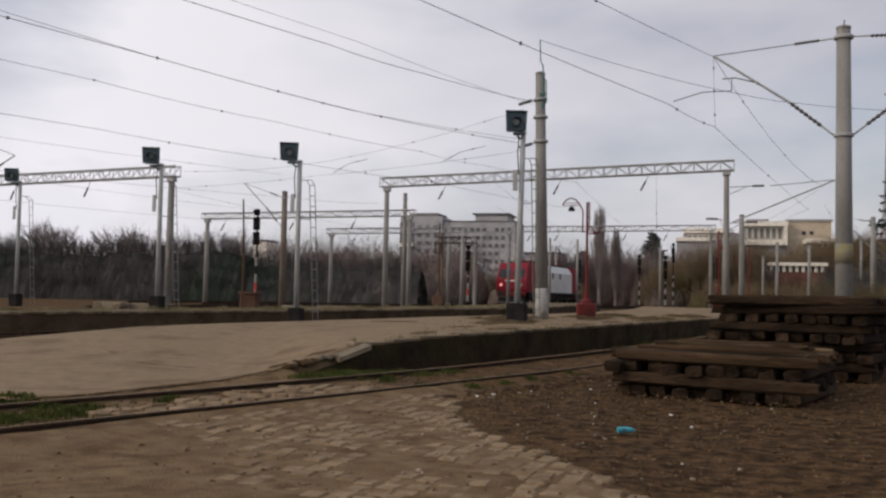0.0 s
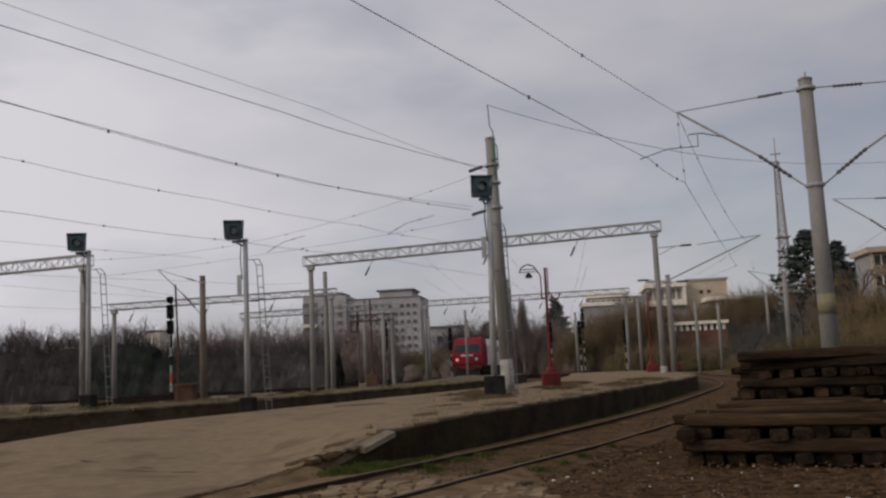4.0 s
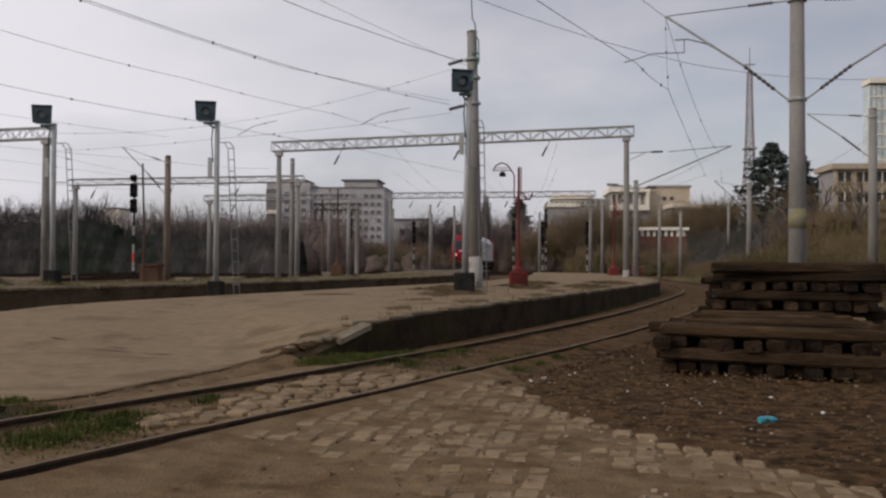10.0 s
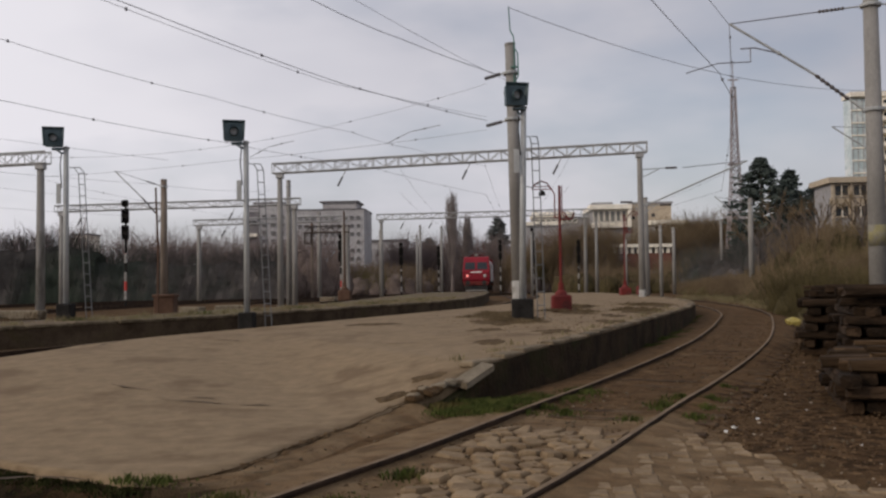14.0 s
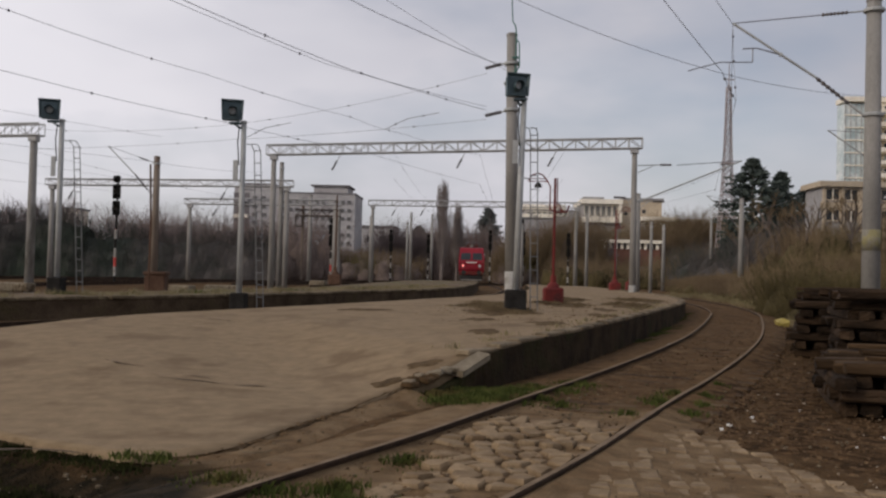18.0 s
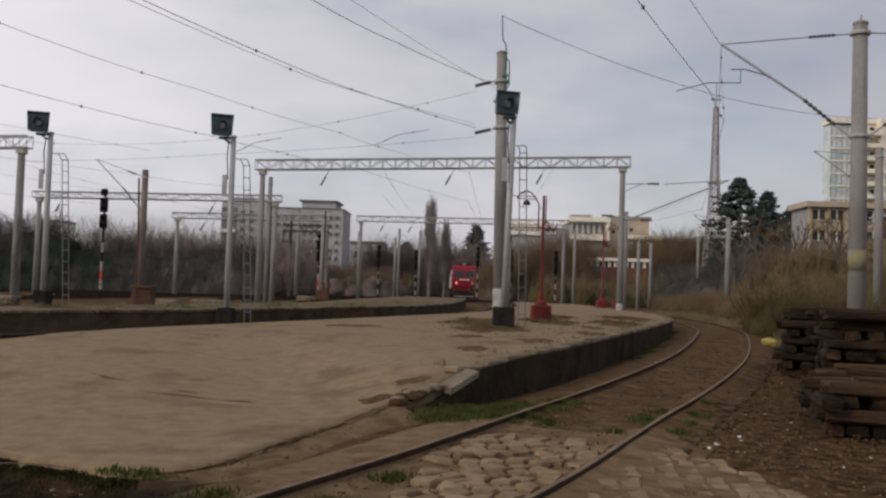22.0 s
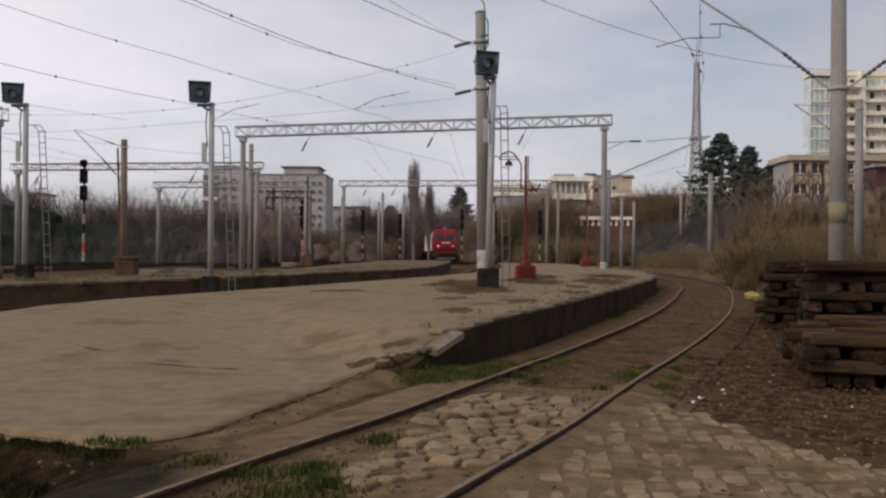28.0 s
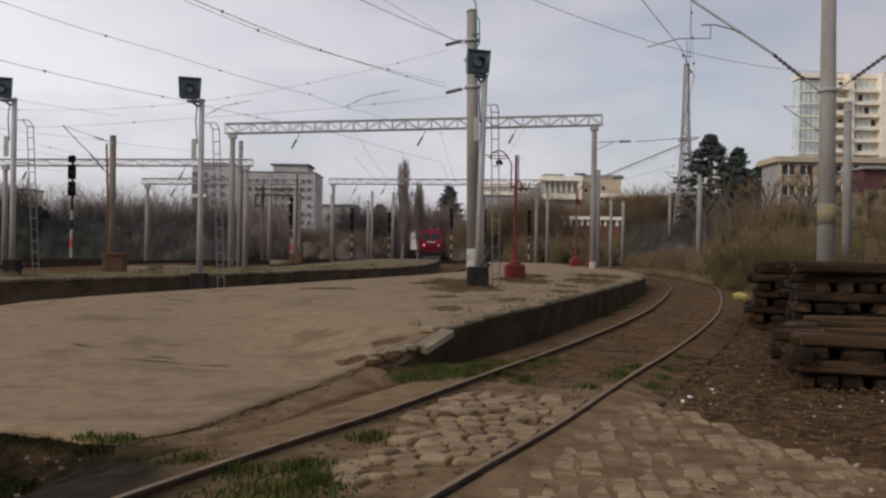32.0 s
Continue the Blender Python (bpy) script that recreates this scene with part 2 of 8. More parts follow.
M_GALV = surf("gantry_steel", (0.34, 0.34, 0.34), (0.46, 0.46, 0.45), 1.5, 0.6, 0.1, fine=30, metal=0.2)
M_WHITEP = surf("white_paint", (0.27, 0.26, 0.24), (0.38, 0.37, 0.345), 4.0, 0.8, 0.2, fine=30, c3=(0.16, 0.145, 0.12), c3_at=0.56, c3_scale=3, spec=0.2)
M_BLACK = surf("black_paint", (0.013, 0.012, 0.011), (0.03, 0.028, 0.026), 4.0, 0.9, 0.2, fine=30, spec=0.1)
M_SIGBODY = surf("signal_blue_grey", (0.045, 0.075, 0.088), (0.075, 0.115, 0.13), 5.0, 0.5, 0.1, fine=30)
M_LENS = surf("signal_lens", (0.45, 0.46, 0.46), (0.6, 0.6, 0.6), 20.0, 0.15, 0.0, fine=60)
M_RED = surf("red_paint", (0.11, 0.011, 0.009), (0.17, 0.018, 0.013), 3.0, 0.75, 0.2, fine=30, c3=(0.06, 0.016, 0.012), c3_at=0.58, c3_scale=2)
M_REDBAND = surf("signal_red", (0.42, 0.04, 0.03), (0.5, 0.06, 0.05), 3.0, 0.6, 0.1, fine=30)
M_BRICKBOX = surf("rust_brown_paint", (0.075, 0.042, 0.028), (0.115, 0.068, 0.046), 3.0, 0.9, 0.3, fine=30, spec=0.15)
M_WIRE = surf("wire", (0.15, 0.15, 0.165), (0.23, 0.23, 0.25), 3.0, 0.5, 0.0, fine=20, metal=0.5)
M_INSUL = surf("insulator_brown", (0.07, 0.06, 0.06), (0.11, 0.10, 0.10), 6.0, 0.5, 0.0, fine=20)
M_GREEN = surf("green_steel", (0.05, 0.14, 0.12), (0.09, 0.2, 0.17), 3.0, 0.6, 0.1, fine=30)
M_YELLOW = surf("yellow_paint", (0.2, 0.18, 0.09), (0.27, 0.235, 0.115), 4.0, 0.8, 0.2, fine=30, c3=(0.2, 0.185, 0.15), c3_at=0.5, c3_scale=3.0)
M_LOCORED = surf("locomotive_red", (0.19, 0.008, 0.018), (0.26, 0.013, 0.025), 1.0, 0.5, 0.05, fine=20, c3=(0.2, 0.016, 0.02), c3_at=0.64, c3_scale=1.0, spec=0.25)
M_LOCOWHITE = surf("locomotive_white", (0.62, 0.62, 0.62), (0.74, 0.74, 0.73), 1.0, 0.45, 0.05, fine=20, c3=(0.48, 0.47, 0.45), c3_at=0.66, c3_scale=0.8)
M_UNDER = surf("underframe_black", (0.012, 0.012, 0.013), (0.035, 0.033, 0.03), 3.0, 0.7, 0.2, fine=20)
M_GLASS = surf("dark_glass", (0.015, 0.018, 0.022), (0.03, 0.036, 0.042), 1.0, 0.3, 0.0, fine=10, spec=0.3)
M_LAMPGLOW = glow("headlamp_glow", (1.0, 0.22, 0.2), 1.1)
M_APT = surf("apartment_plaster", (0.35, 0.34, 0.345), (0.45, 0.44, 0.44), 0.3, 0.9, 0.1, fine=2, c3=(0.28, 0.265, 0.27), c3_at=0.58, c3_scale=0.25)
M_APTDARK = surf("apartment_dark_and_shade", (0.13, 0.12, 0.13), (0.19, 0.18, 0.18), 0.5, 0.9, 0.1, fine=3)
M_CREAM = surf("cream_plaster", (0.80, 0.74, 0.62), (0.90, 0.85, 0.74), 0.3, 0.9, 0.05, fine=3, c3=(0.7, 0.64, 0.53), c3_at=0.62, c3_scale=0.5)
# Lighter copy of the dark glass; haze over far windows is in the colour.
M_SHADEGLASS = surf("hazed_glazing", (0.12, 0.12, 0.115), (0.2, 0.2, 0.19), 0.8, 0.3, 0.0, fine=4)
M_DAMP = surf("damp_brown_soil", (0.045, 0.027, 0.013), (0.105, 0.068, 0.036), 6.0, 0.95, 0.6, fine=40, spec=0.08)
# Dark brown bushes; used for bush hearts, this colour carries the shade inside.
M_SCRUBDK = surf("dark_scrub_and_inner_shade", (0.046, 0.037, 0.019), (0.095, 0.078, 0.036), 0.6, 0.95, 0.0, fine=5, spec=0.1)
M_TAN = surf("tan_plaster", (0.40, 0.33, 0.24), (0.5, 0.42, 0.32), 0.3, 0.9, 0.05, fine=3)
M_GREYB = surf("grey_plaster", (0.26, 0.255, 0.26), (0.34, 0.33, 0.33), 0.3, 0.9, 0.05, fine=3)
M_TURQ = surf("blue_green_glazing", (0.42, 0.52, 0.53), (0.66, 0.72, 0.7), 0.5, 0.15, 0.0, fine=2, c3=(0.75, 0.78, 0.76), c3_at=0.6, c3_scale=0.4)
M_PALEBLUE = surf("pale_blue_paint", (0.36, 0.46, 0.52), (0.46, 0.56, 0.62), 0.8, 0.8, 0.1, fine=6, c3=(0.3, 0.36, 0.4), c3_at=0.6, c3_scale=1.0)
M_MAROON = surf("maroon_paint", (0.09, 0.035, 0.04), (0.14, 0.06, 0.06), 1.0, 0.8, 0.1, fine=8)
M_ROOFRED = surf("red_roof", (0.13, 0.06, 0.045), (0.19, 0.09, 0.065), 0.6, 0.9, 0.2, fine=5)
# Heart colour: darker for the shade inside, then lightened for distance haze.
M_THICKET = surf("inner_thicket", (0.1, 0.077, 0.067), (0.175, 0.137, 0.118), 0.5, 0.95, 0.6, fine=4, deep=0.15, spec=0.1)
M_BARK = surf("bark", (0.085, 0.07, 0.062), (0.145, 0.12, 0.106), 2.0, 0.95, 0.5, fine=20)
# Far crowns: twig brown made pale and pinkish to put haze into the colour.
M_CROWN = surf("twigs_with_pinkish_haze", (0.185, 0.15, 0.145), (0.28, 0.233, 0.228), 0.5, 0.95, 0.0, fine=6, spec=0.1)
M_TWIG = surf("bare_twigs", (0.135, 0.106, 0.099), (0.22, 0.178, 0.168), 0.5, 0.95, 0.0, fine=6, spec=0.1)
M_HEDGE = surf("dark_evergreen_thicket", (0.044, 0.042, 0.041), (0.084, 0.076, 0.073), 0.35, 0.95, 0.0, fine=4, c3=(0.034, 0.043, 0.034), c3_at=0.52, c3_scale=0.1, spec=0.1)
M_TWIGDK = surf("dense_bare_hedge", (0.063, 0.058, 0.056), (0.115, 0.104, 0.098), 0.35, 0.95, 0.0, fine=4, c3=(0.042, 0.052, 0.044), c3_at=0.52, c3_scale=0.1, spec=0.1)
M_BRUSH = surf("brown_brush", (0.098, 0.071, 0.045), (0.19, 0.142, 0.088), 0.25, 0.95, 0.0, fine=4, c3=(0.10, 0.088, 0.036), c3_at=0.58, c3_scale=0.12, spec=0.1)
# Needle green lightened a little; some distance haze is in the colour.
M_CONIF = surf("conifer_needles", (0.042, 0.056, 0.049), (0.085, 0.102, 0.088), 1.0, 0.9, 0.0, fine=6, spec=0.15)
M_GRASS = surf("green_grass", (0.034, 0.047, 0.011), (0.085, 0.1, 0.026), 2.0, 0.95, 0.0, fine=12, c3=(0.11, 0.088, 0.034), c3_at=0.58, c3_scale=2.5, spec=0.12)
M_DEADGRASS = surf("dead_grass", (0.09, 0.064, 0.033), (0.17, 0.125, 0.068), 2.0, 0.95, 0.0, fine=10)
M_DRYGRASS = surf("dry_grass", (0.15, 0.125, 0.06), (0.25, 0.21, 0.115), 2.0, 0.95, 0.0, fine=10)
M_TRACKDIRT = surf("track_dirt", (0.065, 0.037, 0.017), (0.165, 0.102, 0.052), 3.5, 0.95, 0.8, fine=45, c3=(0.20, 0.138, 0.078), c3_at=0.6, c3_scale=1.6, deep=0.03, spec=0.06)
M_DUST = surf("dusty_earth", (0.18, 0.117, 0.061), (0.335, 0.238, 0.138), 2.6, 0.95, 0.8, fine=50, c3=(0.115, 0.072, 0.036), c3_at=0.6, c3_scale=1.0, deep=0.03, spec=0.1)
M_LEAF = surf("dead_leaves", (0.062, 0.037, 0.019), (0.17, 0.108, 0.058), 30.0, 0.95, 0.0, fine=60, spec=0.1)
M_FRAMEDK = surf("dark_steel_frame", (0.045, 0.035, 0.03), (0.085, 0.065, 0.056), 2.0, 0.8, 0.1, fine=20)
M_POPLAR = surf("poplar_twigs", (0.16, 0.137, 0.127), (0.245, 0.21, 0.195), 0.5, 0.95, 0.0, fine=6, spec=0.1)
# Greyer, paler copy of the needles, with distance haze mixed into the colour.
M_CONIFHZ = surf("hazed_conifer_needles", (0.075, 0.082, 0.078), (0.125, 0.132, 0.125), 1.0, 0.9, 0.0, fine=6, spec=0.1)
M_OLDTIE = surf("sunken_sleeper_wood", (0.035, 0.02, 0.010), (0.085, 0.052, 0.027), 3.0, 0.95, 0.9, fine=24, c3=(0.13, 0.085, 0.046), c3_at=0.58, c3_scale=2.0, per_piece=0.2, spec=0.15)
M_SCRAP = surf("pale_scraps", (0.2, 0.15, 0.1), (0.45, 0.38, 0.3), 9.0, 0.85, 0.0, fine=30)
M_MOSS = surf("dark_moss", (0.012, 0.015, 0.005), (0.036, 0.038, 0.011), 2.0, 0.95, 0.0, fine=12, spec=0.1)
M_PAPER = surf("white_litter", (0.6, 0.6, 0.58), (0.75, 0.75, 0.73), 5.0, 0.7, 0.1, fine=30)
M_BLUEPL = surf("blue_plastic", (0.03, 0.25, 0.33), (0.06, 0.36, 0.44), 8.0, 0.3, 0.0, fine=30)
M_YELPL = surf("yellow_plastic", (0.3, 0.235, 0.05), (0.42, 0.335, 0.09), 8.0, 0.5, 0.0, fine=30)
M_DKBLUE = surf("dark_blue_plastic", (0.015, 0.015, 0.16), (0.03, 0.03, 0.25), 8.0, 0.4, 0.0, fine=30)


# ---- mesh helpers ----
class Shape:
    """Vertices and faces of one mesh."""

    def __init__(self):
        self.v, self.f = [], []

    def add(self, vs, fs):
        k = len(self.v)
        self.v.extend([tuple(p) for p in vs])
        self.f.extend([tuple(i + k for i in q) for q in fs])
        return self

    def box(self, c, s, rz=0.0, ch=0.0, m=None):
        """A box with centre c and size s, its edges chamfered by ch."""
        h = [a / 2 for a in s]
        r = m or Matrix.Rotation(radians(rz), 3, "Z")
        c = Vector(c)
        if ch <= 0:
            vs = [c + r @ Vector((sx * h[0], sy * h[1], sz * h[2])) for sx in (-1, 1) for sy in (-1, 1) for sz in (-1, 1)]
            return self.add(vs, [(0, 1, 3, 2), (4, 6, 7, 5), (0, 4, 5, 1), (2, 3, 7, 6), (0, 2, 6, 4), (1, 5, 7, 3)])
        vs, idx = [], {}
        for sx in (-1, 1):
            for sy in (-1, 1):
                for sz in (-1, 1):
                    for a in range(3):
                        q = [sx * (h[0] - (ch if a != 0 else 0)), sy * (h[1] - (ch if a != 1 else 0)), sz * (h[2] - (ch if a != 2 else 0))]
                        idx[sx, sy, sz, a] = len(vs)
                        vs.append(c + r @ Vector(q))
        fs = []
        for a in range(3):
            b1, b2 = (a + 1) % 3, (a + 2) % 3
            for sg in (-1, 1):
                q = []
                for u, w in ((-1, -1), (1, -1), (1, 1), (-1, 1)):
                    k = [0, 0, 0]
                    k[a], k[b1], k[b2] = sg, u, w
                    q.append(idx[k[0], k[1], k[2], a])
                fs.append(tuple(q if sg > 0 else q[::-1]))
            for u in (-1, 1):
                for w in (-1, 1):
                    k0, k1 = [0, 0, 0], [0, 0, 0]
                    k0[a], k0[b1], k0[b2] = -1, u, w
                    k1[a], k1[b1], k1[b2] = 1, u, w
                    q = (idx[(*k0, b1)], idx[(*k1, b1)], idx[(*k1, b2)], idx[(*k0, b2)])
                    fs.append(q if u * w > 0 else q[::-1])
        for sx in (-1, 1):
            for sy in (-1, 1):
                for sz in (-1, 1):
                    q = tuple(idx[sx, sy, sz, a] for a in range(3))
                    fs.append(q if sx * sy * sz > 0 else q[::-1])
        return self.add(vs, fs)

    def tube(self, pts, r, n=6, r1=None, cap=True):
        """A round bar along pts, its radius going from r to r1."""
        pts = [Vector(p) for p in pts]
        r1 = r if r1 is None else r1
        vs, m = [], len(pts)
        d = (pts[-1] - pts[0]).normalized()
        up = Vector((0, 0, 1)) if abs(d.z) < 0.9 else Vector((1, 0, 0))
        for i, p in enumerate(pts):
            t = (pts[min(i + 1, m - 1)] - pts[max(i - 1, 0)]).normalized()
            a = t.cross(up)
            a = a.normalized() if a.length > 1e-6 else t.orthogonal().normalized()
            b = t.cross(a)
            k = r[i] if isinstance(r, (list, tuple)) else r + (r1 - r) * i / (m - 1)
            for j in range(n):
                g = 2 * math.pi * j / n
                vs.append(p + a * (k * math.cos(g)) + b * (k * math.sin(g)))
        fs = [(i * n + j, (i + 1) * n + j, (i + 1) * n + (j + 1) % n, i * n + (j + 1) % n) for i in range(m - 1) for j in range(n)]
        if cap:
            fs += [tuple(range(n)), tuple(range(m * n - 1, (m - 1) * n - 1, -1))]
        return self.add(vs, fs)

    def lathe(self, rings, n=12, c=(0, 0, 0)):
        """A turned form from (radius, z) rings."""
        vs = [(c[0] + r * math.cos(2 * math.pi * j / n), c[1] + r * math.sin(2 * math.pi * j / n), c[2] + z) for r, z in rings for j in range(n)]
        m = len(rings)
        fs = [(i * n + j, i * n + (j + 1) % n, (i + 1) * n + (j + 1) % n, (i + 1) * n + j) for i in range(m - 1) for j in range(n)]
        fs += [tuple(range(n - 1, -1, -1)), tuple(range((m - 1) * n, m * n))]
        return self.add(vs, fs)

    def prism(self, poly, z0, z1):
        """An upright prism on the outline poly (anticlockwise)."""
        n = len(poly)
        vs = [(x, y, z0) for x, y in poly] + [(x, y, z1) for x, y in poly]
        fs = [tuple(range(n - 1, -1, -1)), tuple(range(n, 2 * n))] + [(i, (i + 1) % n, n + (i + 1) % n, n + i) for i in range(n)]
        return self.add(vs, fs)

    def mesh(self, name, smooth=False):
        me = bpy.data.meshes.new(name)
        me.from_pydata(self.v, [], self.f)
        if smooth:
            me.polygons.foreach_set("use_smooth", [True] * len(me.polygons))
        me.update()
        return me


def part(name, shape, material, parent, label="", smooth=False):
    """Links a shape as one mesh object under a thing or under a part."""
    ob = new(name, shape.mesh(name, smooth))
    ob.data.materials.append(material)
    ob.parent = parent
    if label:
        tagged(ob, label)
    return ob


def thing(name, label, category, at=(0, 0, 0), rz=0.0, group="", kind=""):
    """An Empty at a thing's base that parents its parts."""
    ob = new(name)
    ob.empty_display_size = 0.2
    ob.matrix_world = pose(*at, 0, 0, rz)
    return tagged(ob, label, category, group, kind)


def solid(name, shape, material, label, category, at=(0, 0, 0), rz=0.0, group="", kind="", smooth=False):
    """A thing that is a single mesh."""
    ob = new(name, shape.mesh(name, smooth))
    ob.data.materials.append(material)
    ob.matrix_world = pose(*at, 0, 0, rz)
    return tagged(ob, label, category, group, kind)


def lerp(x, xs, ys):
    return float(np.interp(x, xs, ys))


def land(x, y):
    """The lie of the land: level by the camera, rising gently with distance, with a bank beyond the near track."""
    z = lerp(y, [0, 14, 30, 60, 120, 400], [0, 0, 0.25, 0.55, 0.42, 0.5])
    s = x - lerp(y, [0, 20, 60, 100], [12.0, 13.5, 15.5, 19.0])
    if s > 0 and y > 12:
        k = min(1.0, (y - 12) / 18)
        z += k * lerp(s, [0, 3, 7, 14, 40, 200], [0, 0.5, 2.1, 3.0, 4.2, 6.0])
    return z


# ---- plan: the curved near track, platforms and sidings ----
def line_at(pts, s):
    """The point at length s along a polyline, with its direction."""
    for (ax, ay), (bx, by) in zip(pts, pts[1:]):
        d = math.hypot(bx - ax, by - ay)
        if s <= d or (bx, by) == pts[-1]:
            return ax + (bx - ax) * s / d, ay + (by - ay) * s / d, (bx - ax) / d, (by - ay) / d
        s -= d


def smooth_line(pts, step=0.6):
    """Catmull-Rom through pts, at even steps."""
    out = []
    P = [pts[0]] + list(pts) + [pts[-1]]
    for i in range(1, len(P) - 2):
        p0, p1, p2, p3 = (np.array(q, float) for q in P[i - 1:i + 3])
        n = max(2, int(np.linalg.norm(p2 - p1) / step))
        for k in range(n):
            t = k / n
            out.append(tuple(0.5 * (2 * p1 + (p2 - p0) * t + (2 * p0 - 5 * p1 + 4 * p2 - p3) * t**2 + (3 * p1 - p0 - 3 * p2 + p3) * t**3)))
    out.append(tuple(float(a) for a in pts[-1]))
    return out


def offset(pts, d):
    """The line moved d metres to its right."""
    out = []
    for i, p in enumerate(pts):
        a, b = pts[max(i - 1, 0)], pts[min(i + 1, len(pts) - 1)]
        l = math.hypot(b[0] - a[0], b[1] - a[1])
        out.append((p[0] + d * (b[1] - a[1]) / l, p[1] - d * (b[0] - a[0]) / l))
    return out


TRACK1 = smooth_line([(-6.9, -8.0), (-3.4, -0.5), (-1.36, 5.0), (-0.54, 7.1), (0.33, 9.1), (1.03, 10.9), (1.93, 13.2), (3.1, 16.0), (4.4, 19.3), (5.78, 23.2), (7.5, 28.9), (8.95, 34.6), (9.8, 41), (9.9, 50), (9.0, 64), (7.0, 90)])
TRACK2 = smooth_line([(-22, -2), (-15, 10), (-9.4, 20.8), (-6.2, 27.0), (-3.3, 33.0), (0.2, 42.0), (2.0, 52), (2.6, 66), (2.0, 95)])
LOCO_TRACK = smooth_line([(-22, 40), (-16.5, 65), (-12.5, 80), (-9.6, 91), (-6.3, 103), (-3.2, 116), (-1.4, 128), (-1.2, 142), (-2.5, 170), (-8, 230)])
M_YARD = surf("yard_grass_earth", (0.075, 0.048, 0.024), (0.14, 0.095, 0.05), 0.9, 0.95, 0.8, fine=16, c3=(0.095, 0.088, 0.028), c3_at=0.55, c3_scale=0.4, deep=0.04)


# ---- ground ----
def soil_on_ground(m, near=(0.9, 2.0)):
    """Lays the dark, leaf-strewn soil of the stacks' strip into the ground's colour, right of the near track."""
    n, l = m.node_tree.nodes, m.node_tree.links
    hv = [k for k in n if k.type == "HUE_SAT"][0]
    old = hv.inputs["Color"].links[0].from_socket
    geo, dots = n.new("ShaderNodeNewGeometry"), []
    nz = n.new("ShaderNodeTexNoise")
    nz.inputs["Scale"].default_value, nz.inputs["Detail"].default_value = 0.9, 5.0
    l.new(geo.outputs["Position"], nz.inputs["Vector"])
    for axis, off, a, b in (((0.933, -0.36, 0), 2.95, near[0] + 0.6, near[1]), ((0.906, 0.42, 0), -6.45, 0.35, 0.45), ((-0.933, 0.36, 0), 9.0, 0.0, 3.0)):
        dt, ad, sm = n.new("ShaderNodeVectorMath"), n.new("ShaderNodeMath"), n.new("ShaderNodeMapRange")
        dt.operation = "DOT_PRODUCT"
        dt.inputs[1].default_value = axis
        l.new(geo.outputs["Position"], dt.inputs[0])
        ma = n.new("ShaderNodeMath")
        ma.operation = "MULTIPLY_ADD"
        ma.inputs[1].default_value, ma.inputs[2].default_value = 2.4, off - 1.2
        l.new(nz.outputs["Fac"], ma.inputs[0])
        l.new(dt.outputs["Value"], ad.inputs[0])
        l.new(ma.outputs[0], ad.inputs[1])
        sm.interpolation_type = "SMOOTHSTEP"
        sm.inputs["From Min"].default_value, sm.inputs["From Max"].default_value = a - 0.6, b
        l.new(ad.outputs[0], sm.inputs["Value"])
        dots.append(sm.outputs["Result"])
    m1, m2, mx = n.new("ShaderNodeMath"), n.new("ShaderNodeMath"), n.new("ShaderNodeMixRGB")
    m1.operation = m2.operation = "MULTIPLY"
    l.new(dots[0], m1.inputs[0])
    l.new(dots[1], m1.inputs[1])
    l.new(m1.outputs[0], m2.inputs[0])
    l.new(dots[2], m2.inputs[1])
    nf, rf = n.new("ShaderNodeTexNoise"), n.new("ShaderNodeValToRGB")
    nf.inputs["Scale"].default_value, nf.inputs["Detail"].default_value = 6.0, 8.0
    l.new(geo.outputs["Position"], nf.inputs["Vector"])
    rf.color_ramp.elements[0].position, rf.color_ramp.elements[0].color = 0.36, (0.030, 0.0172, 0.008, 1)
    rf.color_ramp.elements[1].position, rf.color_ramp.elements[1].color = 0.72, (0.145, 0.085, 0.041, 1)
    l.new(nf.outputs["Fac"], rf.inputs["Fac"])
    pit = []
    for axis, off in (((-1.0, 0, 0), -1.3), ((-0.54, -1.0, 0), 7.5)):       # the near-black hollow before the platform's end
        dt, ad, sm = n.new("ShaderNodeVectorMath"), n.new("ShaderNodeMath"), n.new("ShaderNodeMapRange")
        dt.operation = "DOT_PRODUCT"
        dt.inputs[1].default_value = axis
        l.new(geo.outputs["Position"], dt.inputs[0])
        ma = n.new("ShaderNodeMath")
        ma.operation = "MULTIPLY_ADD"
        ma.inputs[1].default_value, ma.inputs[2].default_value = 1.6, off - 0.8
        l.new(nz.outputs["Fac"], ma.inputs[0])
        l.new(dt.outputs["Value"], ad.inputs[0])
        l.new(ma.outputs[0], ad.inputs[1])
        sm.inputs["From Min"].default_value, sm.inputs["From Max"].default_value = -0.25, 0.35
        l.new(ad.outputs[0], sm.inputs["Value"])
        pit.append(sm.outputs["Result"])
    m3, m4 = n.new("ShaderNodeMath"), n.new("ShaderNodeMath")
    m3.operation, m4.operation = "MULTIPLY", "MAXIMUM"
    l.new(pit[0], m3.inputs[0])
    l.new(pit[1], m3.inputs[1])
    l.new(m2.outputs[0], m4.inputs[0])
    l.new(m4.outputs[0], mx.inputs["Fac"])
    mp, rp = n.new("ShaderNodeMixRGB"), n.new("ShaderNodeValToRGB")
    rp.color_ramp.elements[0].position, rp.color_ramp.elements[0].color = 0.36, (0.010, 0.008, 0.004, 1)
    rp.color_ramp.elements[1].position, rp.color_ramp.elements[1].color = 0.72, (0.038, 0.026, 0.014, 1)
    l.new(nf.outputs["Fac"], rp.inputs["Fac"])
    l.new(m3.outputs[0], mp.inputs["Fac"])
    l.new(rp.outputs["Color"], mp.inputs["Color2"])
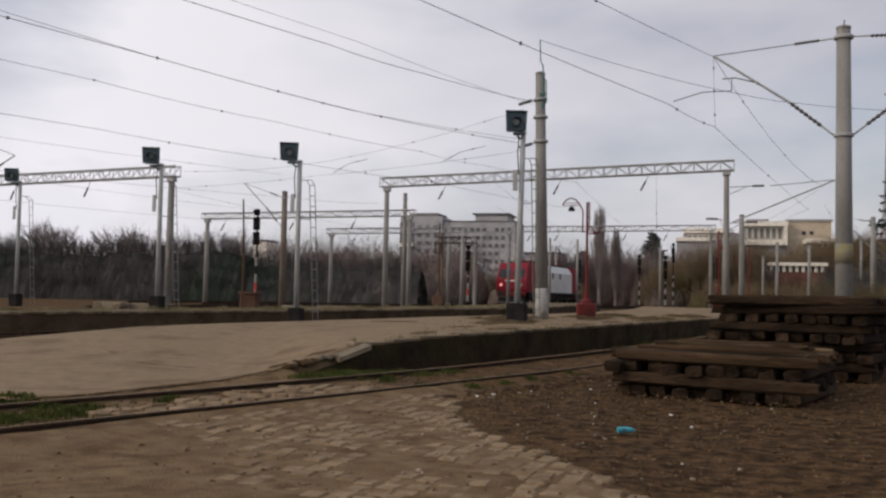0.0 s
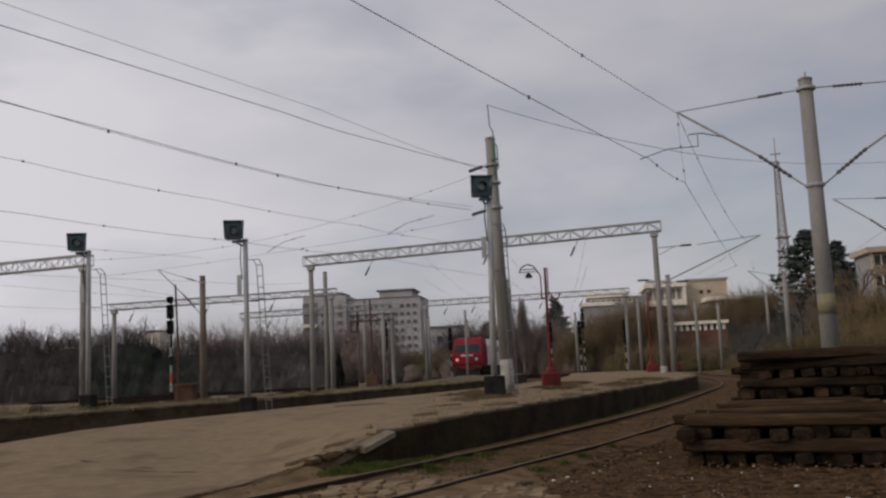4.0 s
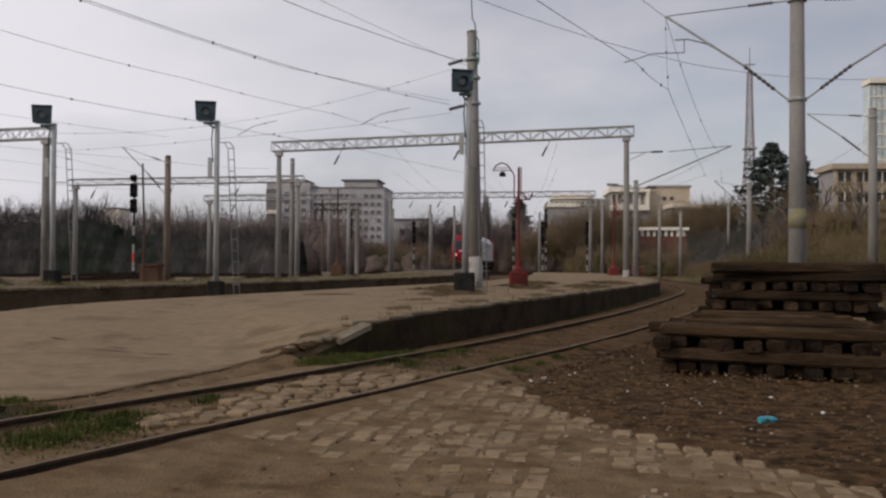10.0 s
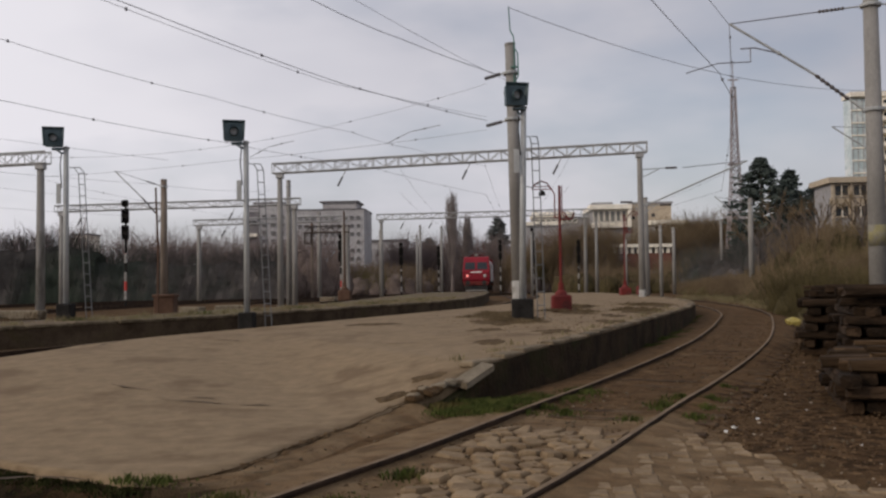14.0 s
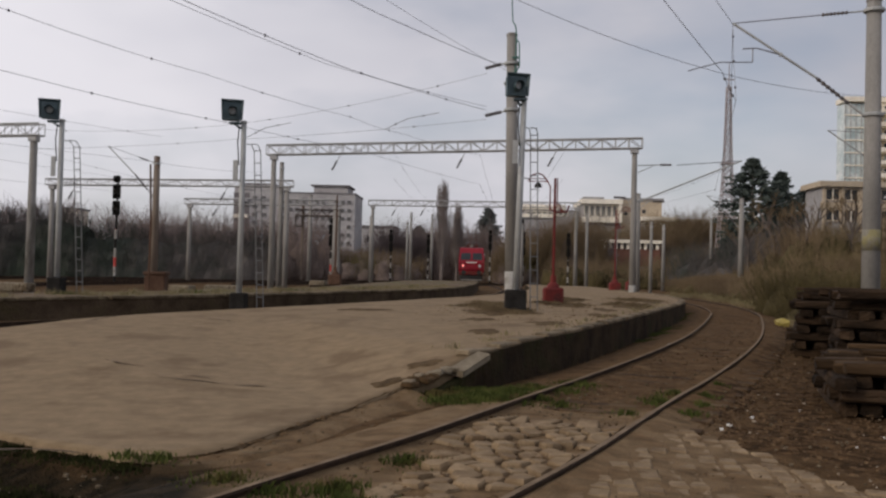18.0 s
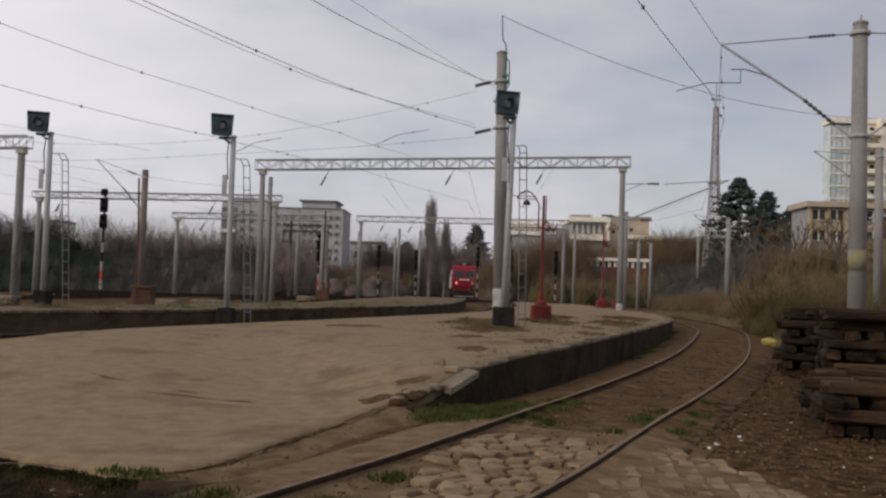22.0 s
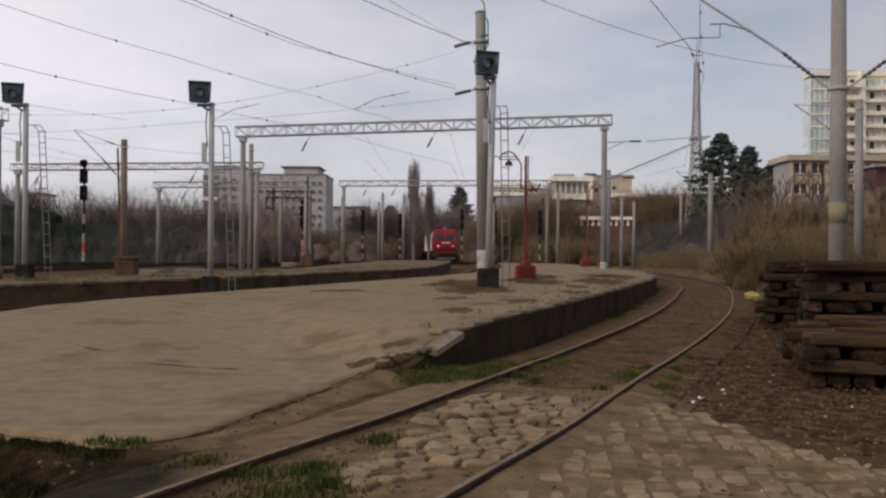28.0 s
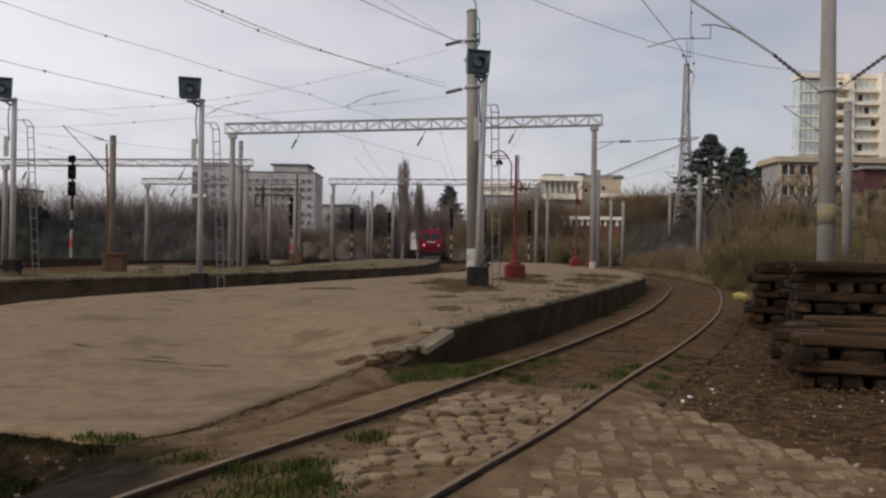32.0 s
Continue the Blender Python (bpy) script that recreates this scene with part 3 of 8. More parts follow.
    l.new(old, mx.inputs["Color1"])
    l.new(rf.outputs["Color"], mx.inputs["Color2"])
    l.new(mx.outputs["Color"], mp.inputs["Color1"])
    l.new(mp.outputs["Color"], hv.inputs["Color"])


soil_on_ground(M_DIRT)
soil_on_ground(M_TRACKDIRT, (0.85, 1.35))
soil_on_ground(M_DUST, (40.0, 41.0))


def build_ground():
    def axis(lo, hi, fine_lo, fine_hi, step):
        a = list(np.arange(fine_lo, fine_hi + 1e-6, step))
        s, x = step, fine_hi
        while x < hi:
            s *= 1.35
            x += s
            a.append(min(x, hi))
        s, x = step, fine_lo
        while x > lo:
            s *= 1.35
            x -= s
            a.insert(0, max(x, lo))
        return a

    xs, ys = axis(-2500, 2500, -12, 20, 0.35), axis(-1500, 3500, 3, 32, 0.35)
    vs = []
    for y in ys:
        for x in xs:
            z = land(x, y)
            if -30 < x < 34 and -4 < y < 70:
                z += 0.04 * noise.noise((x * 0.5, y * 0.5, 0)) + 0.02 * noise.noise((x * 1.6, y * 1.6, 3)) - 0.02
            pit = min(1, max(0, (-1.9 - x) / 1.2)) * min(1, max(0, (lerp(x, [-12.2, -8.4, -4.9, -3.4, -2.55, -2.1], [14.0, 12.4, 10.2, 9.2, 8.78, 8.75]) + 0.1 - y) / 0.7)) * min(1, max(0, (y + 2) / 2))
            if x < 0.2 and y < 40 and y > lerp(x, [-12.2, -8.4, -4.9, -3.4, -2.55, -2.1, -1.85, -1.68, -1.48, -1.18, -0.85, -0.4, 0.2], [14.0, 12.4, 10.2, 9.2, 8.78, 8.8, 9.15, 9.7, 10.5, 11.4, 12.2, 12.95, 13.75]) + 0.4 and x > lerp(y, [13.6, 15.4, 17.0, 18.6, 19.6, 22.4, 25.6, 29.7, 37.6], [-12.4, -11.2, -10.0, -8.9, -8.35, -7.3, -5.5, -3.15, 0.1]) + 0.4:
                z -= 0.3
            d = x - lerp(y, [-8, -0.5, 4.3, 6.3, 8.2], [-6.2, -2.65, -0.82, -0.07, 0.74])     # the ditch beside the outer rail
            ditch = min(1, max(0, (d + 0.1) / 0.15)) * min(1, max(0, (0.85 - d) / 0.3)) * min(1, max(0, (6.7 - y) / 0.9))
            vs.append((x, y, z - 0.3 * pit * pit * (3 - 2 * pit) - 0.34 * ditch))
    n = len(xs)
    sh = Shape().add(vs, [(j * n + i, j * n + i + 1, (j + 1) * n + i + 1, (j + 1) * n + i) for j in range(len(ys) - 1) for i in range(n - 1)])
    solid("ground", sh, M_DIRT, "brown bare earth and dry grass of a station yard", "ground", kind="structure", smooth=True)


build_ground()

# ---- platforms ----
P1_NEAR = smooth_line([(-12.2, 14.0), (-8.4, 12.4), (-4.9, 10.2), (-3.4, 9.2), (-2.55, 8.78), (-2.1, 8.8), (-1.85, 9.15), (-1.68, 9.7), (-1.48, 10.5), (-1.18, 11.4), (-0.85, 12.2), (-0.4, 12.95), (0.2, 13.75), (0.88, 15.2), (2.0, 17.8), (3.98, 23.3), (5.4, 27.5), (6.4, 30.7), (7.5, 35.5), (8.05, 41.0), (7.9, 50), (7.2, 64)], 0.5)
P1_FAR = smooth_line([(-12.4, 13.6), (-11.2, 15.4), (-10.0, 17.0), (-8.9, 18.6), (-8.35, 19.6), (-7.3, 22.4), (-5.5, 25.6), (-3.15, 29.7), (-1.65, 33.2), (0.1, 37.6), (1.4, 42.0), (2.8, 50), (3.3, 64)], 0.5)
P2_EDGE = smooth_line([(-26, 3.0), (-18, 12.5), (-10.6, 23.9), (-8.6, 26.2), (-6.45, 29.4), (-3.85, 35.4), (-2.0, 39.4), (-0.7, 44.5), (0.0, 52), (0.3, 64)], 0.5)


CRACKS = [[(-7.4, 19.6), (-7.5, 20.9), (-7.35, 22.0)], [(-4.95, 14.43), (-4.5, 14.05), (-4.2, 13.95)], [(-3.55, 13.5), (-3.2, 13.35)], [(-0.2, 18.3), (0.5, 18.6), (1.1, 18.5), (1.5, 18.8)], [(-3.9, 13.2), (-3.4, 13.1), (-2.9, 13.0)], [(-2.75, 12.9), (-2.4, 13.0)], [(-1.8, 18.2), (-1.4, 18.0), (-0.9, 17.9)], [(-4.2, 8.7), (-3.4, 8.9), (-2.9, 8.8)], [(-0.6, 17.0), (0.1, 16.8), (0.6, 17.0)], [(-5.6, 21.4), (-4.6, 20.7)], [(-1.2, 20.4), (-0.4, 20.1), (0.2, 20.2)]]


def p1_near_z(y):
    return lerp(y, [8.2, 9.3, 11.4, 12.4, 13.7], [0.015, 0.02, 0.04, 0.14, 0.49]) if y < 13.7 else land(0, y) + lerp(y, [13.7, 16, 22, 30, 60], [0.49, 0.56, 0.55, 0.51, 0.38])


def p1_edge_z(x, y):
    """The height of the platform's rim: low along its blunt end, rising along the near track."""
    return 0.015 if x < -2.0 else p1_near_z(y)


def p1_far_z(y):
    return land(-5, y) + lerp(y, [13.5, 17, 19, 20.5, 30, 60], [0.0, 0.06, 0.22, 0.29, 0.36, 0.4])


def resample(pts, n):
    d = np.r_[0, np.cumsum(np.hypot(*np.diff(np.array(pts), axis=0).T))]
    a = np.linspace(0, d[-1], n)
    return list(zip(np.interp(a, d, [p[0] for p in pts]), np.interp(a, d, [p[1] for p in pts])))


def build_platforms():
    n, m = 420, 36
    a, b = resample(P1_NEAR, n), resample(P1_FAR, n)
    a = [(x + 0.07 * noise.noise((x * 1.3, y * 1.3, 11)) + 0.05 * noise.noise((x * 4, y * 4, 12)), y + 0.05 * noise.noise((x * 3.1, y * 3.1, 13))) if y < 12.6 else (x, y) for x, y in a]
    vs = []
    for (ax, ay), (bx, by) in zip(a, b):
        za, zb = p1_edge_z(ax, ay), p1_far_z(by)
        for j in range(m + 1):
            t = j / m
            x, y = ax + (bx - ax) * t, ay + (by - ay) * t
            k = t * t * (3 - 2 * t) if ay < 13 else t
            z = za + (zb - za) * k
            if 0 < j < m:
                z += 0.025 * noise.noise((x * 0.35, y * 0.35, 7))
            vs.append((x, y, z))
    w = m + 1
    fs = [(i * w + j, (i + 1) * w + j, (i + 1) * w + j + 1, i * w + j + 1) for i in range(n - 1) for j in range(m)]
    vs_top = np.array(vs)
    rim = [i for i in range(n) if a[i][1] < 13.8 or a[i][0] < -1]
    k = len(vs)
    vs += [(vs[i * w][0] + 0.015, vs[i * w][1] - 0.01, vs[i * w][2] - 0.2) for i in rim]
    fs += [(i * w, k + q, k + q + 1, (i + 1) * w) for q, i in enumerate(rim[:-1])]
    top = Shape().add(vs, fs)
    plat = thing("platform_1", "worn asphalt island platform sloping down at its end", "platform", kind="structure")
    part("surface", top, M_ASPHALT, plat, smooth=True)
    # retaining wall along the near edge, from the wedge on
    near = [p for p in P1_NEAR if p[1] >= 13.7 and p[0] > -1]
    wall = Shape()
    inner = offset(near, -0.35)
    vs = []
    for (x, y), (u, v) in zip(near, inner):
        z = p1_near_z(y) - 0.03
        g = land(x, y) - 0.15
        r = 0.03 * noise.noise((x * 2, y * 2, 0))
        vs += [(x + r, y, g), (x + r, y, z), (u, v, z), (u, v, g)]
    wall.add(vs, [(i * 4 + j, (i + 1) * 4 + j, (i + 1) * 4 + j + 1, i * 4 + j + 1) for i in range(len(near) - 1) for j in range(3)] + [(0, 1, 2, 3)])
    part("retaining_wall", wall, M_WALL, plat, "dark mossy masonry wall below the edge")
    far_wall = Shape()
    vs = []
    fo = offset(P1_FAR, 0.3)
    for (x, y), (u, v) in zip(P1_FAR, fo):
        vs += [(u, v, p1_far_z(y) - 0.03), (x, y, p1_far_z(y) - 0.015), (x, y, land(x, y) - 0.4)]
    far_wall.add(vs, [(i * 3 + j, (i + 1) * 3 + j, (i + 1) * 3 + j + 1, i * 3 + j + 1) for i in range(len(P1_FAR) - 1) for j in range(2)])
    part("far_wall", far_wall, M_WALL, plat)
    # worn kerb stones along the edge
    s = 0.2
    length = sum(math.dist(p, q) for p, q in zip(near, near[1:]))
    rng = random.Random(4)
    while s < length - 1 and s < 44:
        x, y, dx, dy = line_at(near, s)
        l = rng.uniform(0.8, 1.1)
        ob = part("kerb_stone", Shape().box((0, 0, 0), (0.22, l - 0.03, 0.08), ch=0.02), M_KERB, plat)
        ob.matrix_local = pose(x - 0.13 * dy, y + 0.13 * dx, p1_near_z(y) - 0.012, rng.uniform(-1, 1), rng.uniform(-1.5, 1.5), -math.degrees(math.atan2(dx, dy)) + rng.uniform(-1.5, 1.5))
        s += l
    end = [p for p in P1_NEAR if p[0] < -1.95]
    vs = []
    for x, y in end:
        vs += [(x, y, -0.95), (x + 0.02, y - 0.03, -0.03)]
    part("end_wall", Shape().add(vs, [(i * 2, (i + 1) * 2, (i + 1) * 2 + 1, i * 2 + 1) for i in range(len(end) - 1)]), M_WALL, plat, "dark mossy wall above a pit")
    low = [p for p in smooth_line(P1_NEAR, 0.12) if -2.3 < p[0] and p[1] < 12.7]
    b0, b1_, b2_ = offset(low, -0.25), low, offset(low, 0.55)
    vs = []
    for (x0, y0), (x1, y1), (x2, y2) in zip(b0, b1_, b2_):
        z = p1_edge_z(x1, y1)
        vs += [(x0 + 0.6 * (x1 - x0), y0 + 0.6 * (y1 - y0), z - 0.03), (x1, y1, z - 0.022 + 0.018 * noise.noise((x1 * 3, y1 * 3, 0))), ((x1 + x2) / 2, (y1 + y2) / 2, z * 0.45 + 0.02 * noise.noise((x1 * 2, y1 * 2, 5))), (x2, y2, lerp(x1, [-2.6, -1.6], [-0.4, -0.09]))]
    part("earth_bank", Shape().add(vs, [(i * 4 + j, i * 4 + j + 1, (i + 1) * 4 + j + 1, (i + 1) * 4 + j) for i in range(len(low) - 1) for j in range(3)]), M_DUST, plat, "crumbling earth along the ramp's edge", smooth=True)

    global PLAT_TOP
    PLAT_TOP = vs_top

    def top_z(x, y):
        return float(vs_top[np.argmin((vs_top[:, 0] - x) ** 2 + (vs_top[:, 1] - y) ** 2), 2])

    rng = random.Random(9)
    for pts in CRACKS:
        line = smooth_line(pts, 0.12)
        sh, vv = Shape(), []
        for k, (x, y) in enumerate(line):
            w = 0.034 * math.sin(math.pi * (k + 0.3) / (len(line) + 0.3)) * rng.uniform(0.4, 1.5)
            dx, dy = offset([line[max(k - 1, 0)], line[min(k + 1, len(line) - 1)]], 1)[0][0] - line[max(k - 1, 0)][0], offset([line[max(k - 1, 0)], line[min(k + 1, len(line) - 1)]], 1)[0][1] - line[max(k - 1, 0)][1]
            j = rng.uniform(-0.03, 0.03)
            z = top_z(x, y) + 0.006
            vv += [(x + dx * (j - w), y + dy * (j - w), z), (x + dx * (j + w), y + dy * (j + w), z)]
        sh.add(vv, [(2 * q, 2 * q + 1, 2 * q + 3, 2 * q + 2) for q in range(len(line) - 1)])
        part("crack", sh, M_SOIL, plat, "dark weathered crack")
    # ragged broken rim of the ramp: a dark strip of washed-out soil with loose bits of asphalt
    rim_line = [p for p in smooth_line(P1_NEAR, 0.07) if -2.2 < p[0] and p[1] < 12.8]
    vv = []
    for x, y in rim_line:
        w0, w1 = 0.004 + 0.09 * noise.noise((x * 2.5, y * 2.5, 3)), 0.012 + 0.05 * noise.noise((x * 5, y * 5, 9))
        u = Vector((-0.9, 0.42, 0))
        z = max(top_z(x + u.x * w0, y + u.y * w0), p1_near_z(y)) + 0.005
        vv += [(x + u.x * max(w0, 0.002), y + u.y * max(w0, 0.002), z), (x - u.x * max(w1, 0.003), y - u.y * max(w1, 0.003), p1_near_z(y) - 0.012)]
    part("worn_rim", Shape().add(vv, [(2 * q, 2 * q + 1, 2 * q + 3, 2 * q + 2) for q in range(len(rim_line) - 1)]), M_DAMP, plat, "dark washed-out soil along the broken asphalt edge", smooth=True)
    bits = Shape()
    for _ in range(90):
        x, y = rng.choice(rim_line)
        g = abs(rng.gauss(0, 0.16))
        s = rng.uniform(0.006, 0.024)
        bits.box((x + 0.9 * g - 0.05, y - 0.42 * g, p1_near_z(y) * (1 - min(1, g * 1.3)) + 0.008), (2 * s, 1.4 * s, 0.5 * s), rng.uniform(0, 180), 0.2 * s)
    tagged(part("loose_bits", bits, M_DUST, plat, "broken bits of asphalt"), kind="stuff")
    # pale sloping slab that ends the wall
    slab = Shape()
    q = [(-0.17, 13.2, 0.335), (0.18, 13.72, 0.51), (0.34, 13.62, 0.485), (0.0, 13.08, 0.305)]
    slab.add([*q, *[(x, y, z - 0.075) for x, y, z in q]], [(0, 3, 2, 1), (4, 5, 6, 7), (0, 1, 5, 4), (1, 2, 6, 5), (2, 3, 7, 6), (3, 0, 4, 7)])
    part("sloping_slab", slab, M_SLAB, plat, "pale broken concrete slab at the platform end")
    rng = random.Random(21)
    for k in range(14):         # broken lumps of asphalt below the slab
        f = rng.random()
        x, y, w = -0.75 + 0.55 * f + rng.uniform(-0.1, 0.1), 12.55 + 0.6 * f + rng.uniform(-0.08, 0.08), rng.uniform(0.06, 0.17)
        ob = part("lump", Shape().box((0, 0, 0), (w * 1.3, w, 0.07), ch=0.018), M_DAMP if k % 3 else M_SLAB, plat, "broken lump of asphalt")
        ob.matrix_local = pose(x, y, p1_near_z(y) * 0.82 + 0.03, rng.uniform(-14, 14), rng.uniform(-14, 14), rng.uniform(0, 180))
    wing = Shape()
    q = [(-0.46, 12.72), (0.24, 13.72), (0.29, 13.64), (-0.38, 12.62)]
    wing.add([(q[0][0], q[0][1], -0.1), (q[1][0], q[1][1], -0.1), (q[2][0], q[2][1], -0.1), (q[3][0], q[3][1], -0.1), (q[0][0], q[0][1], 0.04), (q[1][0], q[1][1], 0.38), (q[2][0], q[2][1], 0.37), (q[3][0], q[3][1], 0.03)],
             [(3, 2, 1, 0), (4, 5, 6, 7), (0, 1, 5, 4), (1, 2, 6, 5), (2, 3, 7, 6), (3, 0, 4, 7)])
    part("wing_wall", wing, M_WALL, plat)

    # second platform: wall and grassy top
    plat2 = thing("platform_2", "low second platform with dark wall and dry grass on top", "platform", kind="structure")
    back = offset(P2_EDGE, -9.0)
    vs, k = [], 8
    for (x, y), (u, v) in zip(P2_EDGE, back):
        z0, z1 = land(x, y) + 0.52, land(u, v) + 0.06
        for j in range(k + 1):
            t = j / k
            px, py = x + (u - x) * t, y + (v - y) * t
            vs.append((px, py, z0 + (z1 - z0) * max(0, (t - 0.45) / 0.55) + 0.05 * noise.noise((px * 0.6, py * 0.6, 1)) * (j > 0)))
    part("surface", Shape().add(vs, [(i * (k + 1) + j, (i + 1) * (k + 1) + j, (i + 1) * (k + 1) + j + 1, i * (k + 1) + j + 1) for i in range(len(P2_EDGE) - 1) for j in range(k)]), M_YARD, plat2, "brown earth and thin grass", smooth=True)
    vs = []
    for x, y in P2_EDGE:
        vs += [(x, y, land(x, y) - 0.35), (x, y, land(x, y) + 0.46)]
    part("retaining_wall", Shape().add(vs, [(i * 2, (i + 1) * 2, (i + 1) * 2 + 1, i * 2 + 1) for i in range(len(P2_EDGE) - 1)]), M_WALLFAR, plat2)
    s, rng = 0.0, random.Random(8)
    length = sum(math.dist(p, q) for p, q in zip(P2_EDGE, P2_EDGE[1:]))
    while s < length - 1.3:
        x, y, dx, dy = line_at(P2_EDGE, s)
        ob = part("kerb_stone", Shape().box((0, 0, 0), (0.34, 1.18, 0.09), ch=0.02), M_KERB, plat2)
        ob.matrix_local = pose(x - 0.14 * dy, y + 0.14 * dx, land(x, y) + 0.5, 0, rng.uniform(-1, 1), -math.degrees(math.atan2(dx, dy)) + rng.uniform(-1, 1))
        s += 1.2


build_platforms()


# ---- rails and sleepers ----
def rail_shape(pts, zf):
    prof = [(-0.062, 0), (0.062, 0), (0.05, 0.02), (0.012, 0.035), (0.012, 0.11), (0.027, 0.122), (0.022, 0.142), (-0.022, 0.142), (-0.027, 0.122), (-0.012, 0.11), (-0.012, 0.035), (-0.05, 0.02)]
    vs, n = [], len(prof)
    for i, (x, y) in enumerate(pts):
        a, b = pts[max(i - 1, 0)], pts[min(i + 1, len(pts) - 1)]
        l = math.hypot(b[0] - a[0], b[1] - a[1])
        rx, ry = (b[1] - a[1]) / l, -(b[0] - a[0]) / l
        z = zf(x, y)
        vs += [(x + rx * u, y + ry * u, z + w) for u, w in prof]
    body = Shape().add(vs, [(i * n + j, i * n + (j + 1) % n, (i + 1) * n + (j + 1) % n, (i + 1) * n + j) for i in range(len(pts) - 1) for j in range(n) if j != 6])
    head = Shape().add(vs, [(i * n + 6, i * n + 7, (i + 1) * n + 7, (i + 1) * n + 6) for i in range(len(pts) - 1)])
    return body, head


SLEEPER = Shape().box((0, 0, 0), (2.6, 0.25, 0.16), ch=0.015).mesh("sleeper")
SLEEPER.materials.append(M_OLDTIE)


def track(name, label, line, zf, sleepers=(), group="railway tracks"):
    t = thing(name, label, "railway track", kind="structure", group=group)
    for d in (-0.7525, 0.7525):
        body, head = rail_shape(offset(line, d), zf)
        r = part("rail", body, M_RAIL, t)
        part("rail_head", head, M_RAILTOP, r, "worn running surface with sky sheen in its colour")
    rng = random.Random(len(line))
    if sleepers:
        s = sleepers[0]
        while s < sleepers[1]:
            x, y, dx, dy = line_at(line, s)
            ob = new("sleeper", SLEEPER)
            ob.parent = t
            ob.matrix_local = pose(x, y, zf(x, y) - 0.022 + rng.uniform(-0.025, 0.004), 0, rng.uniform(-0.6, 0.6), -math.degrees(math.atan2(dx, dy)) + rng.uniform(-2, 2))
            s += 0.65
    return t


track("near_track", "rusty curved siding track with embedded wooden sleepers", TRACK1, lambda x, y: land(x, y) + 0.0, (20.8, 62.0))
track("second_track", "sunken track between the two platforms", TRACK2, lambda x, y: land(x, y) - 0.02)
track("far_track", "track that the locomotive runs on", LOCO_TRACK, lambda x, y: land(x, y) + 0.06)
for _o in (-5.0, -10.0, 5.5, 10.0):
    track("yard_track", "distant yard track in brown ballast", [p for p in offset(LOCO_TRACK, _o) if p[1] > 55], lambda x, y: land(x, y) + 0.04)


def build_track_bed():
    """Packed earth that nearly buries the near rails."""
    rows = [(-1.85, -0.07), (-1.4, 0.07), (-0.95, 0.09), (-0.81, 0.115), (-0.70, 0.075), (-0.3, 0.05), (0.3, 0.05), (0.70, 0.075), (0.81, 0.11), (0.98, 0.075), (1.25, 0.03), (1.6, -0.07)]
    lines = [offset(TRACK1, o) for o, _ in rows]
    vs = []
    n = 0
    for i, (cx, cy) in enumerate(TRACK1):
        if cy > 60:
            break
        n += 1
        for (o, z), ln in zip(rows, lines):
            x, y = ln[i]
            if z > 0 and o < 0 and cy > 11.5:
                z = min(z, 0.1)
            if o > 0.8:
                z -= {0.81: 0.10, 0.98: 0.24, 1.25: 0.27, 1.6: 0.1}[o] * min(1, max(0, (6.7 - y) / 0.9))
            d = 0.02 * noise.noise((x * 1.5, y * 1.5, 2)) + 0.012 * noise.noise((x * 5, y * 5, 4)) if -1.5 < o < 1.5 else 0
            vs.append((x, y, land(x, y) + z + d))
    k = len(rows)
    cut = next(i for i in range(n) if TRACK1[i][1] > 11.9)
    for lo, hi, m, label in ((0, cut, M_DUST, "dusty trodden earth around the rails at the crossing"), (cut, n - 1, M_TRACKDIRT, "packed brown earth around the near rails")):
        solid("ground", Shape().add(vs[lo * k:(hi + 1) * k], [(i * k + j, i * k + j + 1, (i + 1) * k + j + 1, (i + 1) * k + j) for i in range(hi - lo) for j in range(k - 1)]), m, label, "ground", kind="structure", smooth=True)


build_track_bed()


# ---- crossing stones and cobbles ----
def cell(p, others, box):
    """The outline of the points nearer to p than to any of the others."""
    poly = [(box[0], box[1]), (box[2], box[1]), (box[2], box[3]), (box[0], box[3])]
    for q in others:
        nx, ny = q[0] - p[0], q[1] - p[1]
        c = (q[0] ** 2 + q[1] ** 2 - p[0] ** 2 - p[1] ** 2) / 2
        out = []
        for a, b in zip(poly, poly[1:] + poly[:1]):
            da, db = nx * a[0] + ny * a[1] - c, nx * b[0] + ny * b[1] - c
            if da <= 0:
                out.append(a)
            if da * db < 0:
                t = da / (da - db)
                out.append((a[0] + (b[0] - a[0]) * t, a[1] + (b[1] - a[1]) * t))
        poly = out
    return poly


